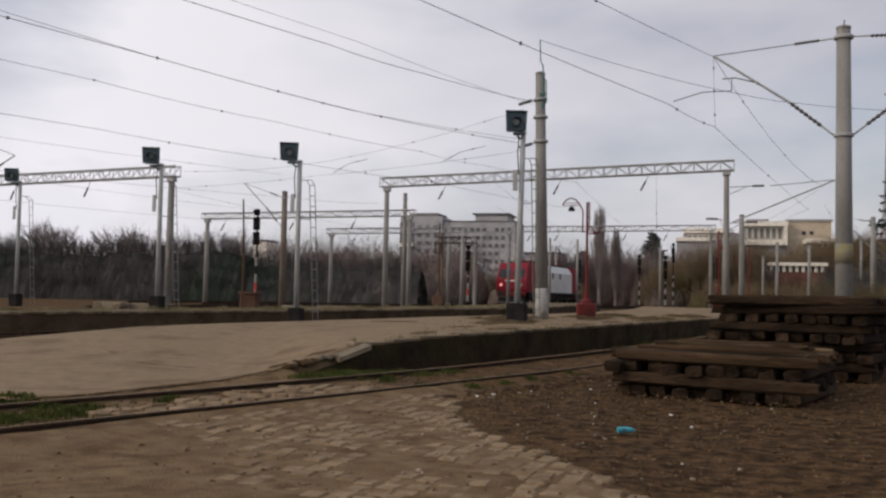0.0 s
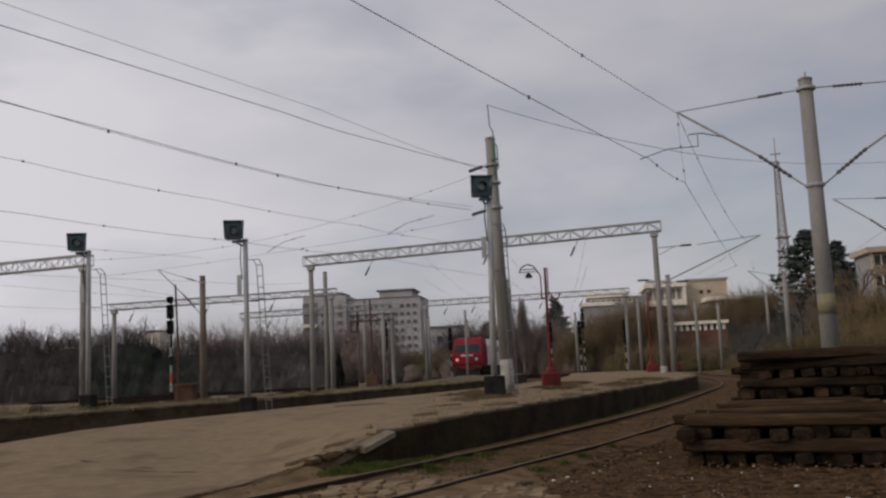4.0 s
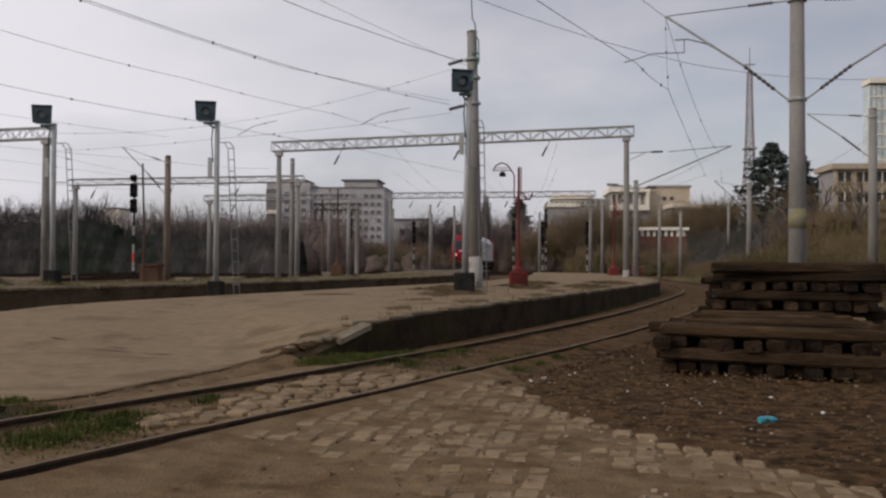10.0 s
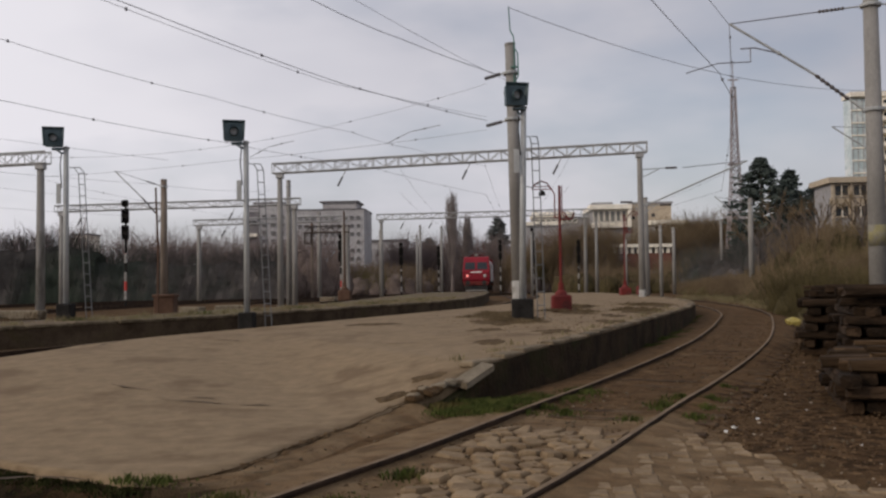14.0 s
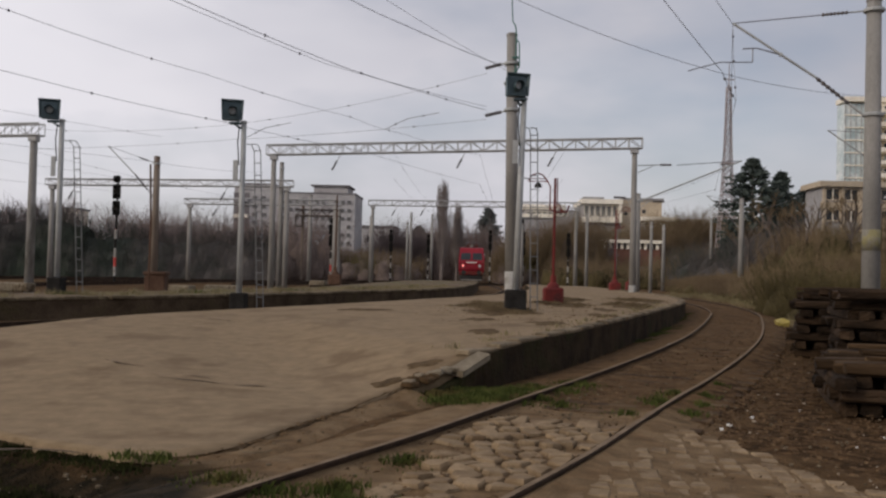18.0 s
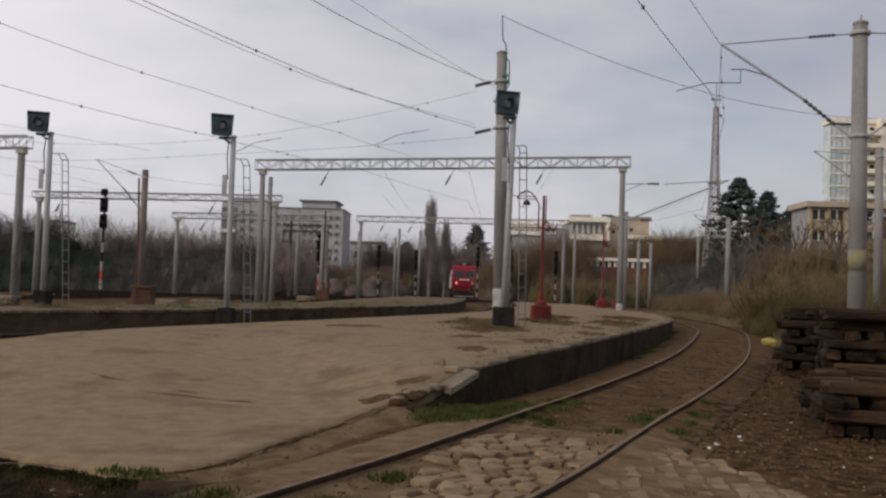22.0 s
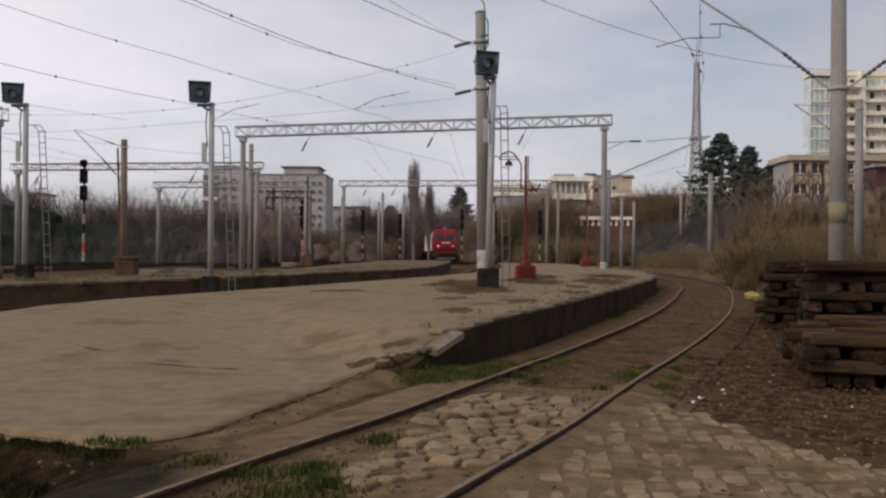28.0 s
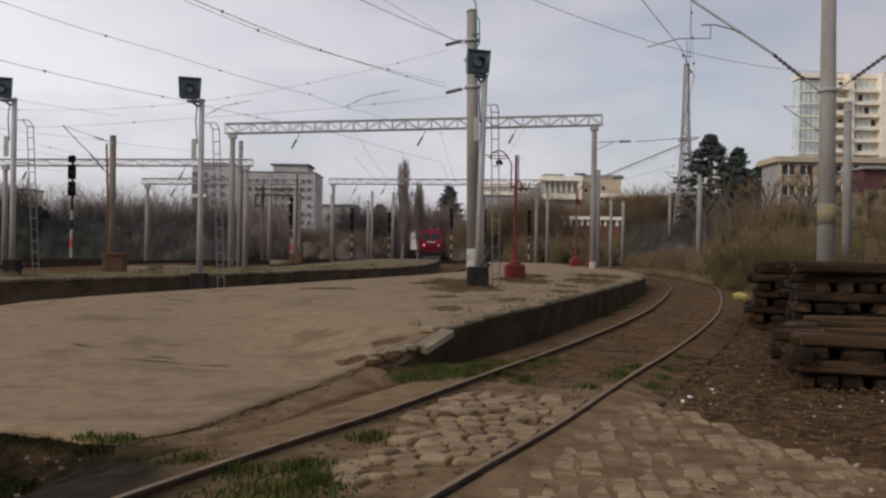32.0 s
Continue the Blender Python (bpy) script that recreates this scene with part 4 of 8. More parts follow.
def build_crossing():
    rng = random.Random(12)
    cross = thing("crossing_stones", "uneven flat paving stones laid between the rails", "paving stones", kind="structure")
    sites = []
    for row in range(19):
        for col in range(6):
            sites.append((-0.55 + col * 0.212 + (row % 2) * 0.09 + rng.uniform(-0.05, 0.05), row * 0.2 + rng.uniform(-0.06, 0.06)))
    for p in sites:
        if rng.random() < 0.07 or (p[1] < 0.8 and abs(p[0]) > 0.15 + 0.35 * p[1]) or abs(p[0]) > 0.64 or (p[0] < -0.25 and p[1] < 1.5 + 1.2 * rng.random()):
            continue
        poly = cell(p, [q for q in sites if q is not p and math.dist(p, q) < 0.7], (-0.66, -0.12, 0.66, 3.9))
        gap = rng.uniform(0.76, 0.9)
        poly = [((x - p[0]) * gap * rng.uniform(0.95, 1.03), (y - p[1]) * gap * rng.uniform(0.95, 1.03)) for x, y in poly]
        k = len(poly)
        hs = rng.uniform(0.03, 0.055)
        vs = [(x, y, -0.06) for x, y in poly] + [(x * 0.99, y * 0.99, hs * 0.55) for x, y in poly] + [(x * 0.9, y * 0.9, hs * 0.93) for x, y in poly] + [(x * 0.68, y * 0.68, hs + rng.uniform(-0.004, 0.004)) for x, y in poly]
        fs = [tuple(reversed(range(k)))] + [(i + o, (i + 1) % k + o, k + (i + 1) % k + o, k + i + o) for o in (0, k, 2 * k) for i in range(k)] + [tuple(range(3 * k, 4 * k))]
        ob = part("stone", Shape().add(vs, fs), M_COBBLE, cross)
        x, y, dx, dy = line_at(TRACK1, 16.6 + p[1])
        ob.matrix_local = pose(x + p[0] * dy, y - p[0] * dx, land(x, y) + 0.05 + rng.uniform(-0.014, 0.016), rng.uniform(-6, 8), rng.uniform(-7, 7), -math.degrees(math.atan2(dx, dy)) + rng.uniform(-3, 3))
    vs = []
    for i in range(44):
        x, y, dx, dy = line_at(TRACK1, 15.2 + i * 0.13)
        for j in range(12):
            o = -0.7 + 1.4 * j / 11
            px, py = x + o * dy, y - o * dx
            e = min(1, i / 6, (43 - i) / 6, j / 1.5, (11 - j) / 1.5)
            vs.append((px, py, land(px, py) + 0.02 + 0.034 * e + 0.016 * noise.noise((px * 3, py * 3, 2)) - 0.03 * (1 - e)))
    part("earth_fill", Shape().add(vs, [(i * 12 + j, i * 12 + j + 1, (i + 1) * 12 + j + 1, (i + 1) * 12 + j) for i in range(43) for j in range(11)]), M_DUST, cross, "dusty earth between the stones", smooth=True)
    # cobbled yard in curved rows beside the rails
    yard = thing("cobbled_yard", "worn granite setts half sunk in earth", "cobblestones", kind="structure")
    setts = []
    for _ in range(8):
        sh = Shape().box((0, 0, 0), (0.16 * rng.uniform(0.92, 1.03), 0.19 * rng.uniform(0.92, 1.03), 0.1), ch=0.016)
        me = sh.mesh("cobble")
        me.materials.append(M_COBBLE)
        setts.append(me)
    rest = Shape()
    n_parts = 0

    def sett_z(x, y, u):
        return land(x, y) - 0.030 + lerp(u, [0.8, 1.3, 1.8], [0.085, 0.05, 0.0]) + 0.02 * noise.noise((x * 0.8, y * 0.8, 1))

    def bare(x, y):
        """The corner by the rails where the setts give way to trodden earth."""
        return y < 7.3 and x + 0.68 * (y - 4.9) < 2.2 + 0.6 * noise.noise((x * 0.9, y * 0.9, 17))

    vs, nu = [], 44
    for i in range(72):
        for j in range(nu):
            u, s = 0.82 + j * 0.18, 9.0 + i * 0.18
            x, y, dx, dy = line_at(TRACK1, s)
            x, y = x + u * dy, y - u * dx
            edge = lerp(x, [0, 2.0, 2.6, 3.0, 3.8, 4.45, 4.9, 6.0], [12.0, 10.9, 10.0, 8.6, 6.9, 5.9, 4.8, 3.0]) + 0.5 * noise.noise((x * 0.5, y * 0.5, 5))
            out = max(0.0, y - edge + 0.2 + 0.3 * noise.noise((x * 1.7, y * 1.7, 4)), x - 6.2, (8 - i) / 8 + 0.3 * noise.noise((x, y, 3)) if i < 8 else 0, (j - 35) / 8 + 0.5 * noise.noise((x, y, 6)) if j > 33 else 0)
            vs.append((x, y, sett_z(x, y, u) + 0.046 + 0.013 * noise.noise((x * 2.3, y * 2.3, 8)) + 0.006 * noise.noise((x * 9, y * 9, 8)) - 0.12 * min(1, out)))
    part("earth_fill", Shape().add(vs, [(i * nu + j, i * nu + j + 1, (i + 1) * nu + j + 1, (i + 1) * nu + j) for i in range(71) for j in range(nu - 1)]), M_DUST, yard, "dusty earth between the setts", smooth=True)
    ax, ay, bx, by = 0.995, -0.1, 0.1, 0.995
    for i in range(52):
        for j in range(42):
            a, b = -1.2 + j * 0.176, 2.5 + i * 0.205 + (j % 2) * 0.1
            x, y = a * ax + b * bx, a * ay + b * by
            u = 0.7525 + 0.92 * (x - lerp(y, [2.6, 4.29, 6.25, 8.15, 10, 11.72, 13.43], [-1.4, -0.82, -0.07, 0.74, 1.49, 2.15, 2.84]))
            if u < 0.98:
                continue
            dx, dy = bx, by
            d = noise.noise((x * 0.5, y * 0.5, 5)) + 0.5 * noise.noise((x * 1.9, y * 1.9, 9))
            edge = lerp(x, [0, 2.0, 2.6, 3.0, 3.8, 4.45, 4.9, 6.0], [12.0, 10.9, 10.0, 8.6, 6.9, 5.9, 4.8, 3.0])
            if y > edge + 0.5 * d or y < 2.6 or x > 6.2 or d < -0.62 or (u < 1.4 and d < -0.15) or bare(x, y):
                continue
            z = sett_z(x, y, u) + rng.uniform(-0.01, 0.008)
            x, y = x + rng.uniform(-0.022, 0.022), y + rng.uniform(-0.02, 0.02)
            if rng.random() < 0.05:
                continue
            m = pose(x, y, z, rng.uniform(-2, 2), rng.uniform(-2, 2), -math.degrees(math.atan2(dx, dy)) + rng.uniform(-7, 7))
            if 6.2 < y < 9.6 and 0.8 < x < 3.4 and n_parts < 300:
                ob = new("cobble", rng.choice(setts))
                ob.parent, ob.matrix_local = yard, m
                n_parts += 1
            else:
                k = len(rest.v)
                rest.box((0, 0, 0), (0.16 * rng.uniform(0.9, 1.03), 0.19 * rng.uniform(0.9, 1.03), 0.1), ch=0.016)
                rest.v[k:] = [tuple(m @ Vector(p)) for p in rest.v[k:]]
    tagged(part("cobbles", rest, M_COBBLE, yard), kind="stuff")


build_crossing()


# ---- sleeper stacks beside the track ----
STK = math.degrees(math.atan2(0.284, 0.959))     # the row's turn to the right of +y


def stack_unit(name, label, x, y, layers, rng, pale_top=False, loose=4):
    """Layers of sleepers, each lying across the one below; x, y: the corner nearest the track and the camera."""
    st = thing(name, label, "sleeper stack", at=(x, y, land(x, y) + 0.0), rz=-STK, group="stacks of old sleepers")

    def beam(l, w, h, mat):
        sh = Shape()
        n, k = 6, 0
        for i in range(n):          # a slightly crooked, hewn bar with worn arrises
            px = -l / 2 + l * i / (n - 1)
            e = 0.85 if i in (0, n - 1) else 1.0
            ring = [(-w / 2, -h * 0.32), (-w * 0.36, -h / 2), (w * 0.36, -h / 2), (w / 2, -h * 0.32), (w / 2, h * 0.3), (w * 0.38, h / 2), (-w * 0.38, h / 2), (-w / 2, h * 0.3)]
            sh.v.extend([(px + rng.uniform(-0.03, 0.03), a * e * rng.uniform(0.92, 1.04), b * e * rng.uniform(0.92, 1.05)) for a, b in ring])
        sh.f.extend([(i * 8 + j, i * 8 + (j + 1) % 8, (i + 1) * 8 + (j + 1) % 8, (i + 1) * 8 + j) for i in range(n - 1) for j in range(8)] + [tuple(reversed(range(8))), tuple(range(n * 8 - 8, n * 8))])
        return part("sleeper", sh, mat, st)

    top = 0.0
    for k, (along, count, shift) in enumerate(layers):
        z = 0.075 + k * 0.152
        top = z + 0.08
        for i in range(count):
            l, w = rng.uniform(2.45, 2.7), rng.uniform(0.235, 0.285)
            pitch = 2.6 / count
            ob = beam(l, w, rng.uniform(0.15, 0.175), M_PALEWOOD if pale_top and k >= len(layers) - 1 else M_SLEEPER)
            o = (i + 0.5) * pitch + rng.uniform(-0.04, 0.04)
            e = rng.uniform(-0.13, 0.13) + shift
            if along:       # lies across the row, its long face to the camera
                ob.matrix_local = pose(1.3 + e, o, z, rng.uniform(-6, 6), rng.uniform(-0.9, 0.9), rng.uniform(-4.5, 4.5))
            else:           # lies along the row, its end to the camera
                ob.matrix_local = pose(o, 1.3 + e * 0.6, z, rng.uniform(-6, 6), rng.uniform(-0.6, 0.6), 90 + rng.uniform(-4, 4))
    for i in range(loose):          # loose boards left on top
        l = rng.uniform(1.4, 2.5)
        ob = beam(l, rng.uniform(0.1, 0.2), rng.uniform(0.035, 0.09), M_PALEWOOD if pale_top else M_SLEEPER)
        ob.matrix_local = pose(1.3 + rng.uniform(-0.5, 0.4), 0.25 + 2.1 * i / max(1, loose - 1) + rng.uniform(-0.1, 0.1), top + 0.045, rng.uniform(-4, 4), rng.uniform(-1.5, 1.5), rng.uniform(-9, 9))
    return st


_rg = random.Random(31)
stack_unit("sleeper_stack", "low pile of old dark sleepers with pale planks on top", 4.12, 12.25, [(False, 10, 0.05), (True, 9, 0.05), (False, 10, 0.0), (True, 9, 0.0)], _rg, True, 6)
stack_unit("sleeper_stack", "tall crosswise pile of tarred black sleepers", 5.62, 16.1, [(False, 10, 0), (True, 9, 0), (False, 10, 0.1), (True, 9, 0), (False, 10, -0.1), (True, 9, 0), (False, 9, 0), (True, 9, 0.1), (True, 9, 0.0)], _rg, loose=0)
stack_unit("sleeper_stack", "tall crosswise pile of tarred black sleepers", 6.2, 19.6, [(True, 9, 0), (False, 10, 0), (True, 9, -0.1), (False, 10, 0), (True, 9, 0.1), (False, 9, 0), (True, 9, -0.1), (True, 6, 0.1)], _rg)


# ---- masts, gantries, catenary ----
def insulator(sh, p, q, r=0.05, n=7):
    """A ribbed insulator between p and q."""
    p, q = Vector(p), Vector(q)
    ts = [i / (2 * n) for i in range(2 * n + 1)]
    return sh.tube([p.lerp(q, t) for t in ts], [r * 0.5 if i % 2 == 0 else r for i in range(2 * n + 1)], 7)


def mast_pole(parent, h, r0, r1, mat, white=0.0, yellow=None):
    z0 = white
    part("pole", Shape().tube([(0, 0, z0 - (0.25 if not white else 0)), (0, 0, h)], r0 + (r1 - r0) * z0 / h, 14, r1), mat, parent, smooth=True)
    if white:
        part("painted_foot", Shape().tube([(0, 0, -0.25), (0, 0, white)], r0 + 0.004, 14, r0 + (r1 - r0) * white / h + 0.003), M_WHITEP, parent, "whitewashed foot", smooth=True)
    part("cap", Shape().lathe([(r1 + 0.012, 0), (r1 + 0.012, 0.05), (r1 * 0.7, 0.08)], 14, (0, 0, h)), mat, parent)
    if yellow:
        rr = r0 + (r1 - r0) * yellow[0] / h
        part("yellow_mark", Shape().tube([(0, 0, yellow[0]), (0, 0, yellow[0] + yellow[1])], rr + 0.004, 14, rr + 0.002), M_YELLOW, parent, "faded yellow painted band", smooth=True)


def collar(parent, z, r, mat=None):
    part("collar", Shape().lathe([(r + 0.02, -0.04), (r + 0.03, -0.02), (r + 0.03, 0.02), (r + 0.02, 0.04)], 12, (0, 0, z)), mat or M_STEEL, parent)


def cantilever(mast, r, z_tie, z_strut, tip, arm=True):
    """A bracket that carries the wires: a tie with an insulator, a sloping strut, a registration arm. tip: in the mast's space."""
    tip = Vector(tip)
    d = Vector((tip.x, tip.y, 0)).normalized()
    c = part("cantilever", Shape().tube([d * (r + 1.0) + Vector((0, 0, z_strut + (tip.z - z_strut) * (r + 1.0) / Vector((tip.x, tip.y)).length)), tip], 0.03, 7), M_STEEL, mast, "sloping tubular bracket")
    a = d * (r + 1.0) + Vector((0, 0, z_strut + (tip.z - z_strut) * (r + 1.0) / Vector((tip.x, tip.y)).length))
    b = d * r + Vector((0, 0, z_strut))
    part("insulator", insulator(Shape(), a, b.lerp(a, 0.3), 0.052), M_INSUL, c)
    part("hinge", Shape().tube([b.lerp(a, 0.3), b], 0.025, 6), M_STEEL, c)
    t0 = d * r + Vector((0, 0, z_tie))
    tm0, tm1 = t0.lerp(tip, 0.12), t0.lerp(tip, 0.32)
    part("tie_rod", Shape().tube([tm1, tip], 0.014, 5), M_WIRE, c)
    part("insulator", insulator(Shape(), tm0, tm1, 0.045), M_INSUL, c)
    part("hinge", Shape().tube([t0, tm0], 0.02, 5), M_STEEL, c)
    if arm:
        e = a.lerp(tip, 0.42)
        s = Vector((d.y, -d.x, 0))
        f = e + d * 0.62 + Vector((0, 0, 0.17))
        g = f + Vector((0, 0, -0.32))
        h = g + d * 1.45 + Vector((0, 0, -0.16))
        part("registration_arm", Shape().tube([e, f - d * 0.1, f, f + d * 0.22], 0.018, 5).tube([f, g], 0.014, 5).tube([g, g.lerp(h, 0.5) + Vector((0, 0, 0.1)), h], 0.014, 5), M_WIRE, c)
        part("steady_clip", Shape().tube([e - s * 0.06, e + s * 0.06], 0.04, 6), M_STEEL, c)


def build_mast_r():
    x, y = 8.95, 23.12
    zb = land(x, y)
    h = 7.86 - zb
    m = thing("catenary_mast", "tall round concrete catenary mast with brackets on both sides", "catenary mast", (x, y, zb), group="catenary masts")
    mast_pole(m, h, 0.215, 0.158, M_CONC, yellow=(2.1, 0.47))
    for z in (7.66 - zb, 5.3 - zb):
        collar(m, z, 0.2)
    tip = Vector((5.98 - x, 23.79 - y, 7.5 - zb))
    cantilever(m, 0.2, 7.66 - zb, 5.3 - zb, tip)
    cantilever(m, 0.2, 7.66 - zb, 5.3 - zb, (3.35, -0.9, 7.45 - zb))
    part("top_clamp", Shape().tube([(0, 0, h), (0.02, 0, h + 0.22)], 0.02, 5), M_WHITEP, m)


build_mast_r()


def build_mast_m():
    x, y = 1.02, 28.2
    zb = p1_near_z(y) - 0.03
    h = 8.24 - zb
    m = thing("catenary_mast", "tall round concrete mast with green lightning rod and white foot", "catenary mast", (x, y, zb), group="catenary masts")
    mast_pole(m, h, 0.205, 0.145, M_CONC, white=0.9)
    collar(m, 7.45 - zb, 0.19)
    collar(m, 6.14 - zb, 0.2)
    collar(m, 6.9 - zb, 0.2)
    part("rod", Shape().tube([(0.08, -0.15, h - 1.1), (0.12, -0.16, h - 0.1), (0.1, -0.1, h + 0.25), (0.02, -0.05, h + 0.4), (0.0, 0, h + 1.1)], 0.025, 6, 0.018), M_GREEN, m, "green painted steel rod")
    part("bracket", Shape().tube([(0.08, -0.16, h - 1.1), (0.2, -0.17, h - 0.9), (0.2, -0.17, h - 0.25), (0.1, -0.16, h - 0.1)], 0.02, 5).box((0.1, -0.17, h - 0.65), (0.2, 0.05, 0.05)), M_GREEN, m)
    m.matrix_world = pose(x + 0.12, y, zb, 0, -1.2, 0)
    for z in (7.5, 6.14):
        z -= zb
        d = Vector((-0.87, 0.5, 0))
        c = part("span_clamp", Shape().tube([d * 0.16 + Vector((0, 0, z)), d * 0.34 + Vector((0, 0, z - 0.02))], 0.022, 6), M_STEEL, m)
        part("insulator", insulator(Shape(), d * 0.34 + Vector((0, 0, z - 0.02)), d * 0.85 + Vector((0, 0, z - 0.08)), 0.06), M_INSUL, c)


build_mast_m()


def plain_mast(x, y, ztop, r=0.17, mat=None, label="round grey concrete catenary mast", white=0.0, arm=None, foot=None):
    zb = land(x, y) if foot is None else foot
    h = ztop - zb
    m = thing("catenary_mast", label, "catenary mast", (x, y, zb), group="catenary masts")
    mast_pole(m, h, r, r * 0.72, mat or M_CONC, white)
    collar(m, h - 0.3, r * 0.75)
    if arm:
        cantilever(m, r * 0.75, h - 0.25, h - 1.9, arm, arm=False)
    return m


plain_mast(16.62, 39.95, 7.75, 0.2, label="concrete mast with a bracket on the bank", arm=(-2.4, 0.6, 7.0))
plain_mast(17.64, 65.5, 6.95, 0.2, arm=(-2.2, 0.5, 6.4))
plain_mast(-15.58, 47.5, 6.84, 0.2, M_RUSTMAST, "brown stained mast with a bracket", arm=(-2.6, 0.4, 7.0))
plain_mast(8.61, 52.35, 5.95, 0.17)
plain_mast(-24.95, 35.2, 8.0, 0.19, label="grey concrete mast with insulators on both sides", arm=(1.6, 0.3, 6.9))
for _x, _y, _z, _r in ((-13.0, 76, 7.4, 0.19), (-11.3, 56.5, 7.7, 0.17), (9.1, 80, 6.8, 0.15), (16.3, 85, 6.2, 0.17), (20.5, 85.5, 6.9, 0.14), (-5.6, 84, 6.7, 0.13), (-4.4, 97, 7.4, 0.15), (-10.0, 92, 6.8, 0.15), (-7.3, 103, 6.9, 0.15), (13.2, 92, 5.6, 0.13), (22.8, 70.0, 5.4, 0.13), (4.0, 84, 6.0, 0.13), (11.8, 66, 5.3, 0.13)):
    plain_mast(_x, _y, _z, _r, label="distant slender concrete mast")


def gantry(L, R, drops, label, left_post=True, right_post=True, r=0.17, white=0.0, depth=0.48):
    """A lattice beam on two posts. L, R: the beam's ends, at mid depth."""
    L, R = Vector(L), Vector(R)
    g = thing("portal_gantry", label, "gantry", (L.x, L.y, 0), group="portal gantries")
    L0, R0 = Vector((0, 0, L.z)), R - Vector((L.x, L.y, 0))
    d = (R0 - L0).normalized()
    n = Vector((-d.y, d.x, 0)).normalized()
    hz, hy = depth / 2, 0.2
    beam = Shape()
    a0, a1 = L0 - d * 0.35, R0 + d * 0.35
    for sz in (-1, 1):
        for sy in (-1, 1):
            o = n * (sy * hy) + Vector((0, 0, sz * hz))
            beam.tube([a0 + o, a1 + o], 0.035, 4)
    b = part("beam", beam, M_GALV, g, "long lattice beam")
    web = Shape()
    k = max(6, int((a1 - a0).length / 0.62))
    for i in range(k + 1):
        p = a0.lerp(a1, i / k)
        for sy in (-1, 1):
            web.tube([p + n * (sy * hy) + Vector((0, 0, -hz)), p + n * (sy * hy) + Vector((0, 0, hz))], 0.02, 4)
            if i < k:
                q = a0.lerp(a1, (i + 1) / k)
                sg = 1 if i % 2 else -1
                web.tube([p + n * (sy * hy) + Vector((0, 0, -sg * hz)), q + n * (sy * hy) + Vector((0, 0, sg * hz))], 0.018, 4)
        web.tube([p + n * hy + Vector((0, 0, -hz)), p - n * hy + Vector((0, 0, -hz))], 0.018, 4)
    part("lattice", web, M_GALV, b)
    for use, p in ((left_post, L0), (right_post, R0)):
        if use:
            zb = land(p.x + L.x, p.y + L.y)
            zt = p.z - hz
            part("post", Shape().tube([(p.x, p.y, zb - 0.2), (p.x, p.y, zt)], r, 12, r * 0.75), M_CONC, g, smooth=True)
            if white and p is not L0:
                part("painted_foot", Shape().tube([(p.x, p.y, zb - 0.2), (p.x, p.y, zb + white)], r + 0.006, 12), M_WHITEP, g, "whitewashed foot", smooth=True)
            part("post_head", Shape().box((p.x, p.y, zt - 0.1), (0.36, 0.36, 0.3), ch=0.02), M_GALV, g)
    for t in drops:
        p = L0.lerp(R0, t) - Vector((0, 0, hz))
        h = part("dropper", Shape().tube([p - d * 0.9, p, p + d * 0.25], 0.025, 4).tube([p, p - d * 0.18 - Vector((0, 0, 0.35))], 0.018, 4), M_GALV, g)
        part("insulator", insulator(Shape(), p - d * 0.18 - Vector((0, 0, 0.35)), p - d * 0.42 - Vector((0, 0, 0.8)), 0.06), M_INSUL, h)
    return g


GD = gantry((-9.98, 48.2, 7.42), (7.55, 47.2, 7.95), (0.19, 0.54, 0.79), "long grey lattice gantry over the tracks", white=0.75, r=0.165)
_gp = Vector((7.55 + 9.98, 47.2 - 48.2, 0))
for _z, _side, _len in ((6.9, 1, 1.2), (5.3, -1, 0.4), (5.15, 1, 0.9)):
    _c = part("bracket", Shape().tube([_gp + Vector((0.15 * _side, 0, _z)), _gp + Vector((_len * _side, 0, _z + 0.05))], 0.025, 5).tube([_gp + Vector((0.15 * _side, 0, _z - 0.35)), _gp + Vector((_len * 0.75 * _side, 0, _z))], 0.02, 5), M_STEEL, GD)
    part("insulator", insulator(Shape(), _gp + Vector((_len * _side, 0, _z + 0.05)), _gp + Vector(((_len + 0.55) * _side, 0, _z + 0.06)), 0.07), M_INSUL, _c)
part("strut", Shape().tube([_gp + Vector((0.3, 0, 5.2)), _gp + Vector((4.9, -0.6, 7.15))], 0.04, 6), M_STEEL, GD, "sloping side bracket")
part("tie_rod", Shape().tube([_gp + Vector((2.0, 0, 6.95)), _gp + Vector((4.9, -0.6, 7.15))], 0.018, 5), M_WIRE, GD)
gantry((-32.3, 42.6, 6.95), (-18.1, 39.85, 7.0), (0.1, 0.3, 0.65), "grey lattice gantry at the yard's end", r=0.19)
gantry((-24.72, 56.35, 6.33), (-10.9, 56.2, 6.5), (0.1, 0.45, 0.75), "grey lattice gantry over the yard tracks", r=0.17, depth=0.36)
gantry((-18.96, 64.2, 5.92), (-9.3, 64.4, 6.05), (0.2, 0.6), "distant grey lattice gantry over yard tracks", r=0.16, depth=0.36)
gantry((-8.3, 78.0, 7.1), (8.0, 78.0, 7.25), (0.12, 0.26, 0.6, 0.8), "distant lattice gantry across the running lines", r=0.16, depth=0.42)


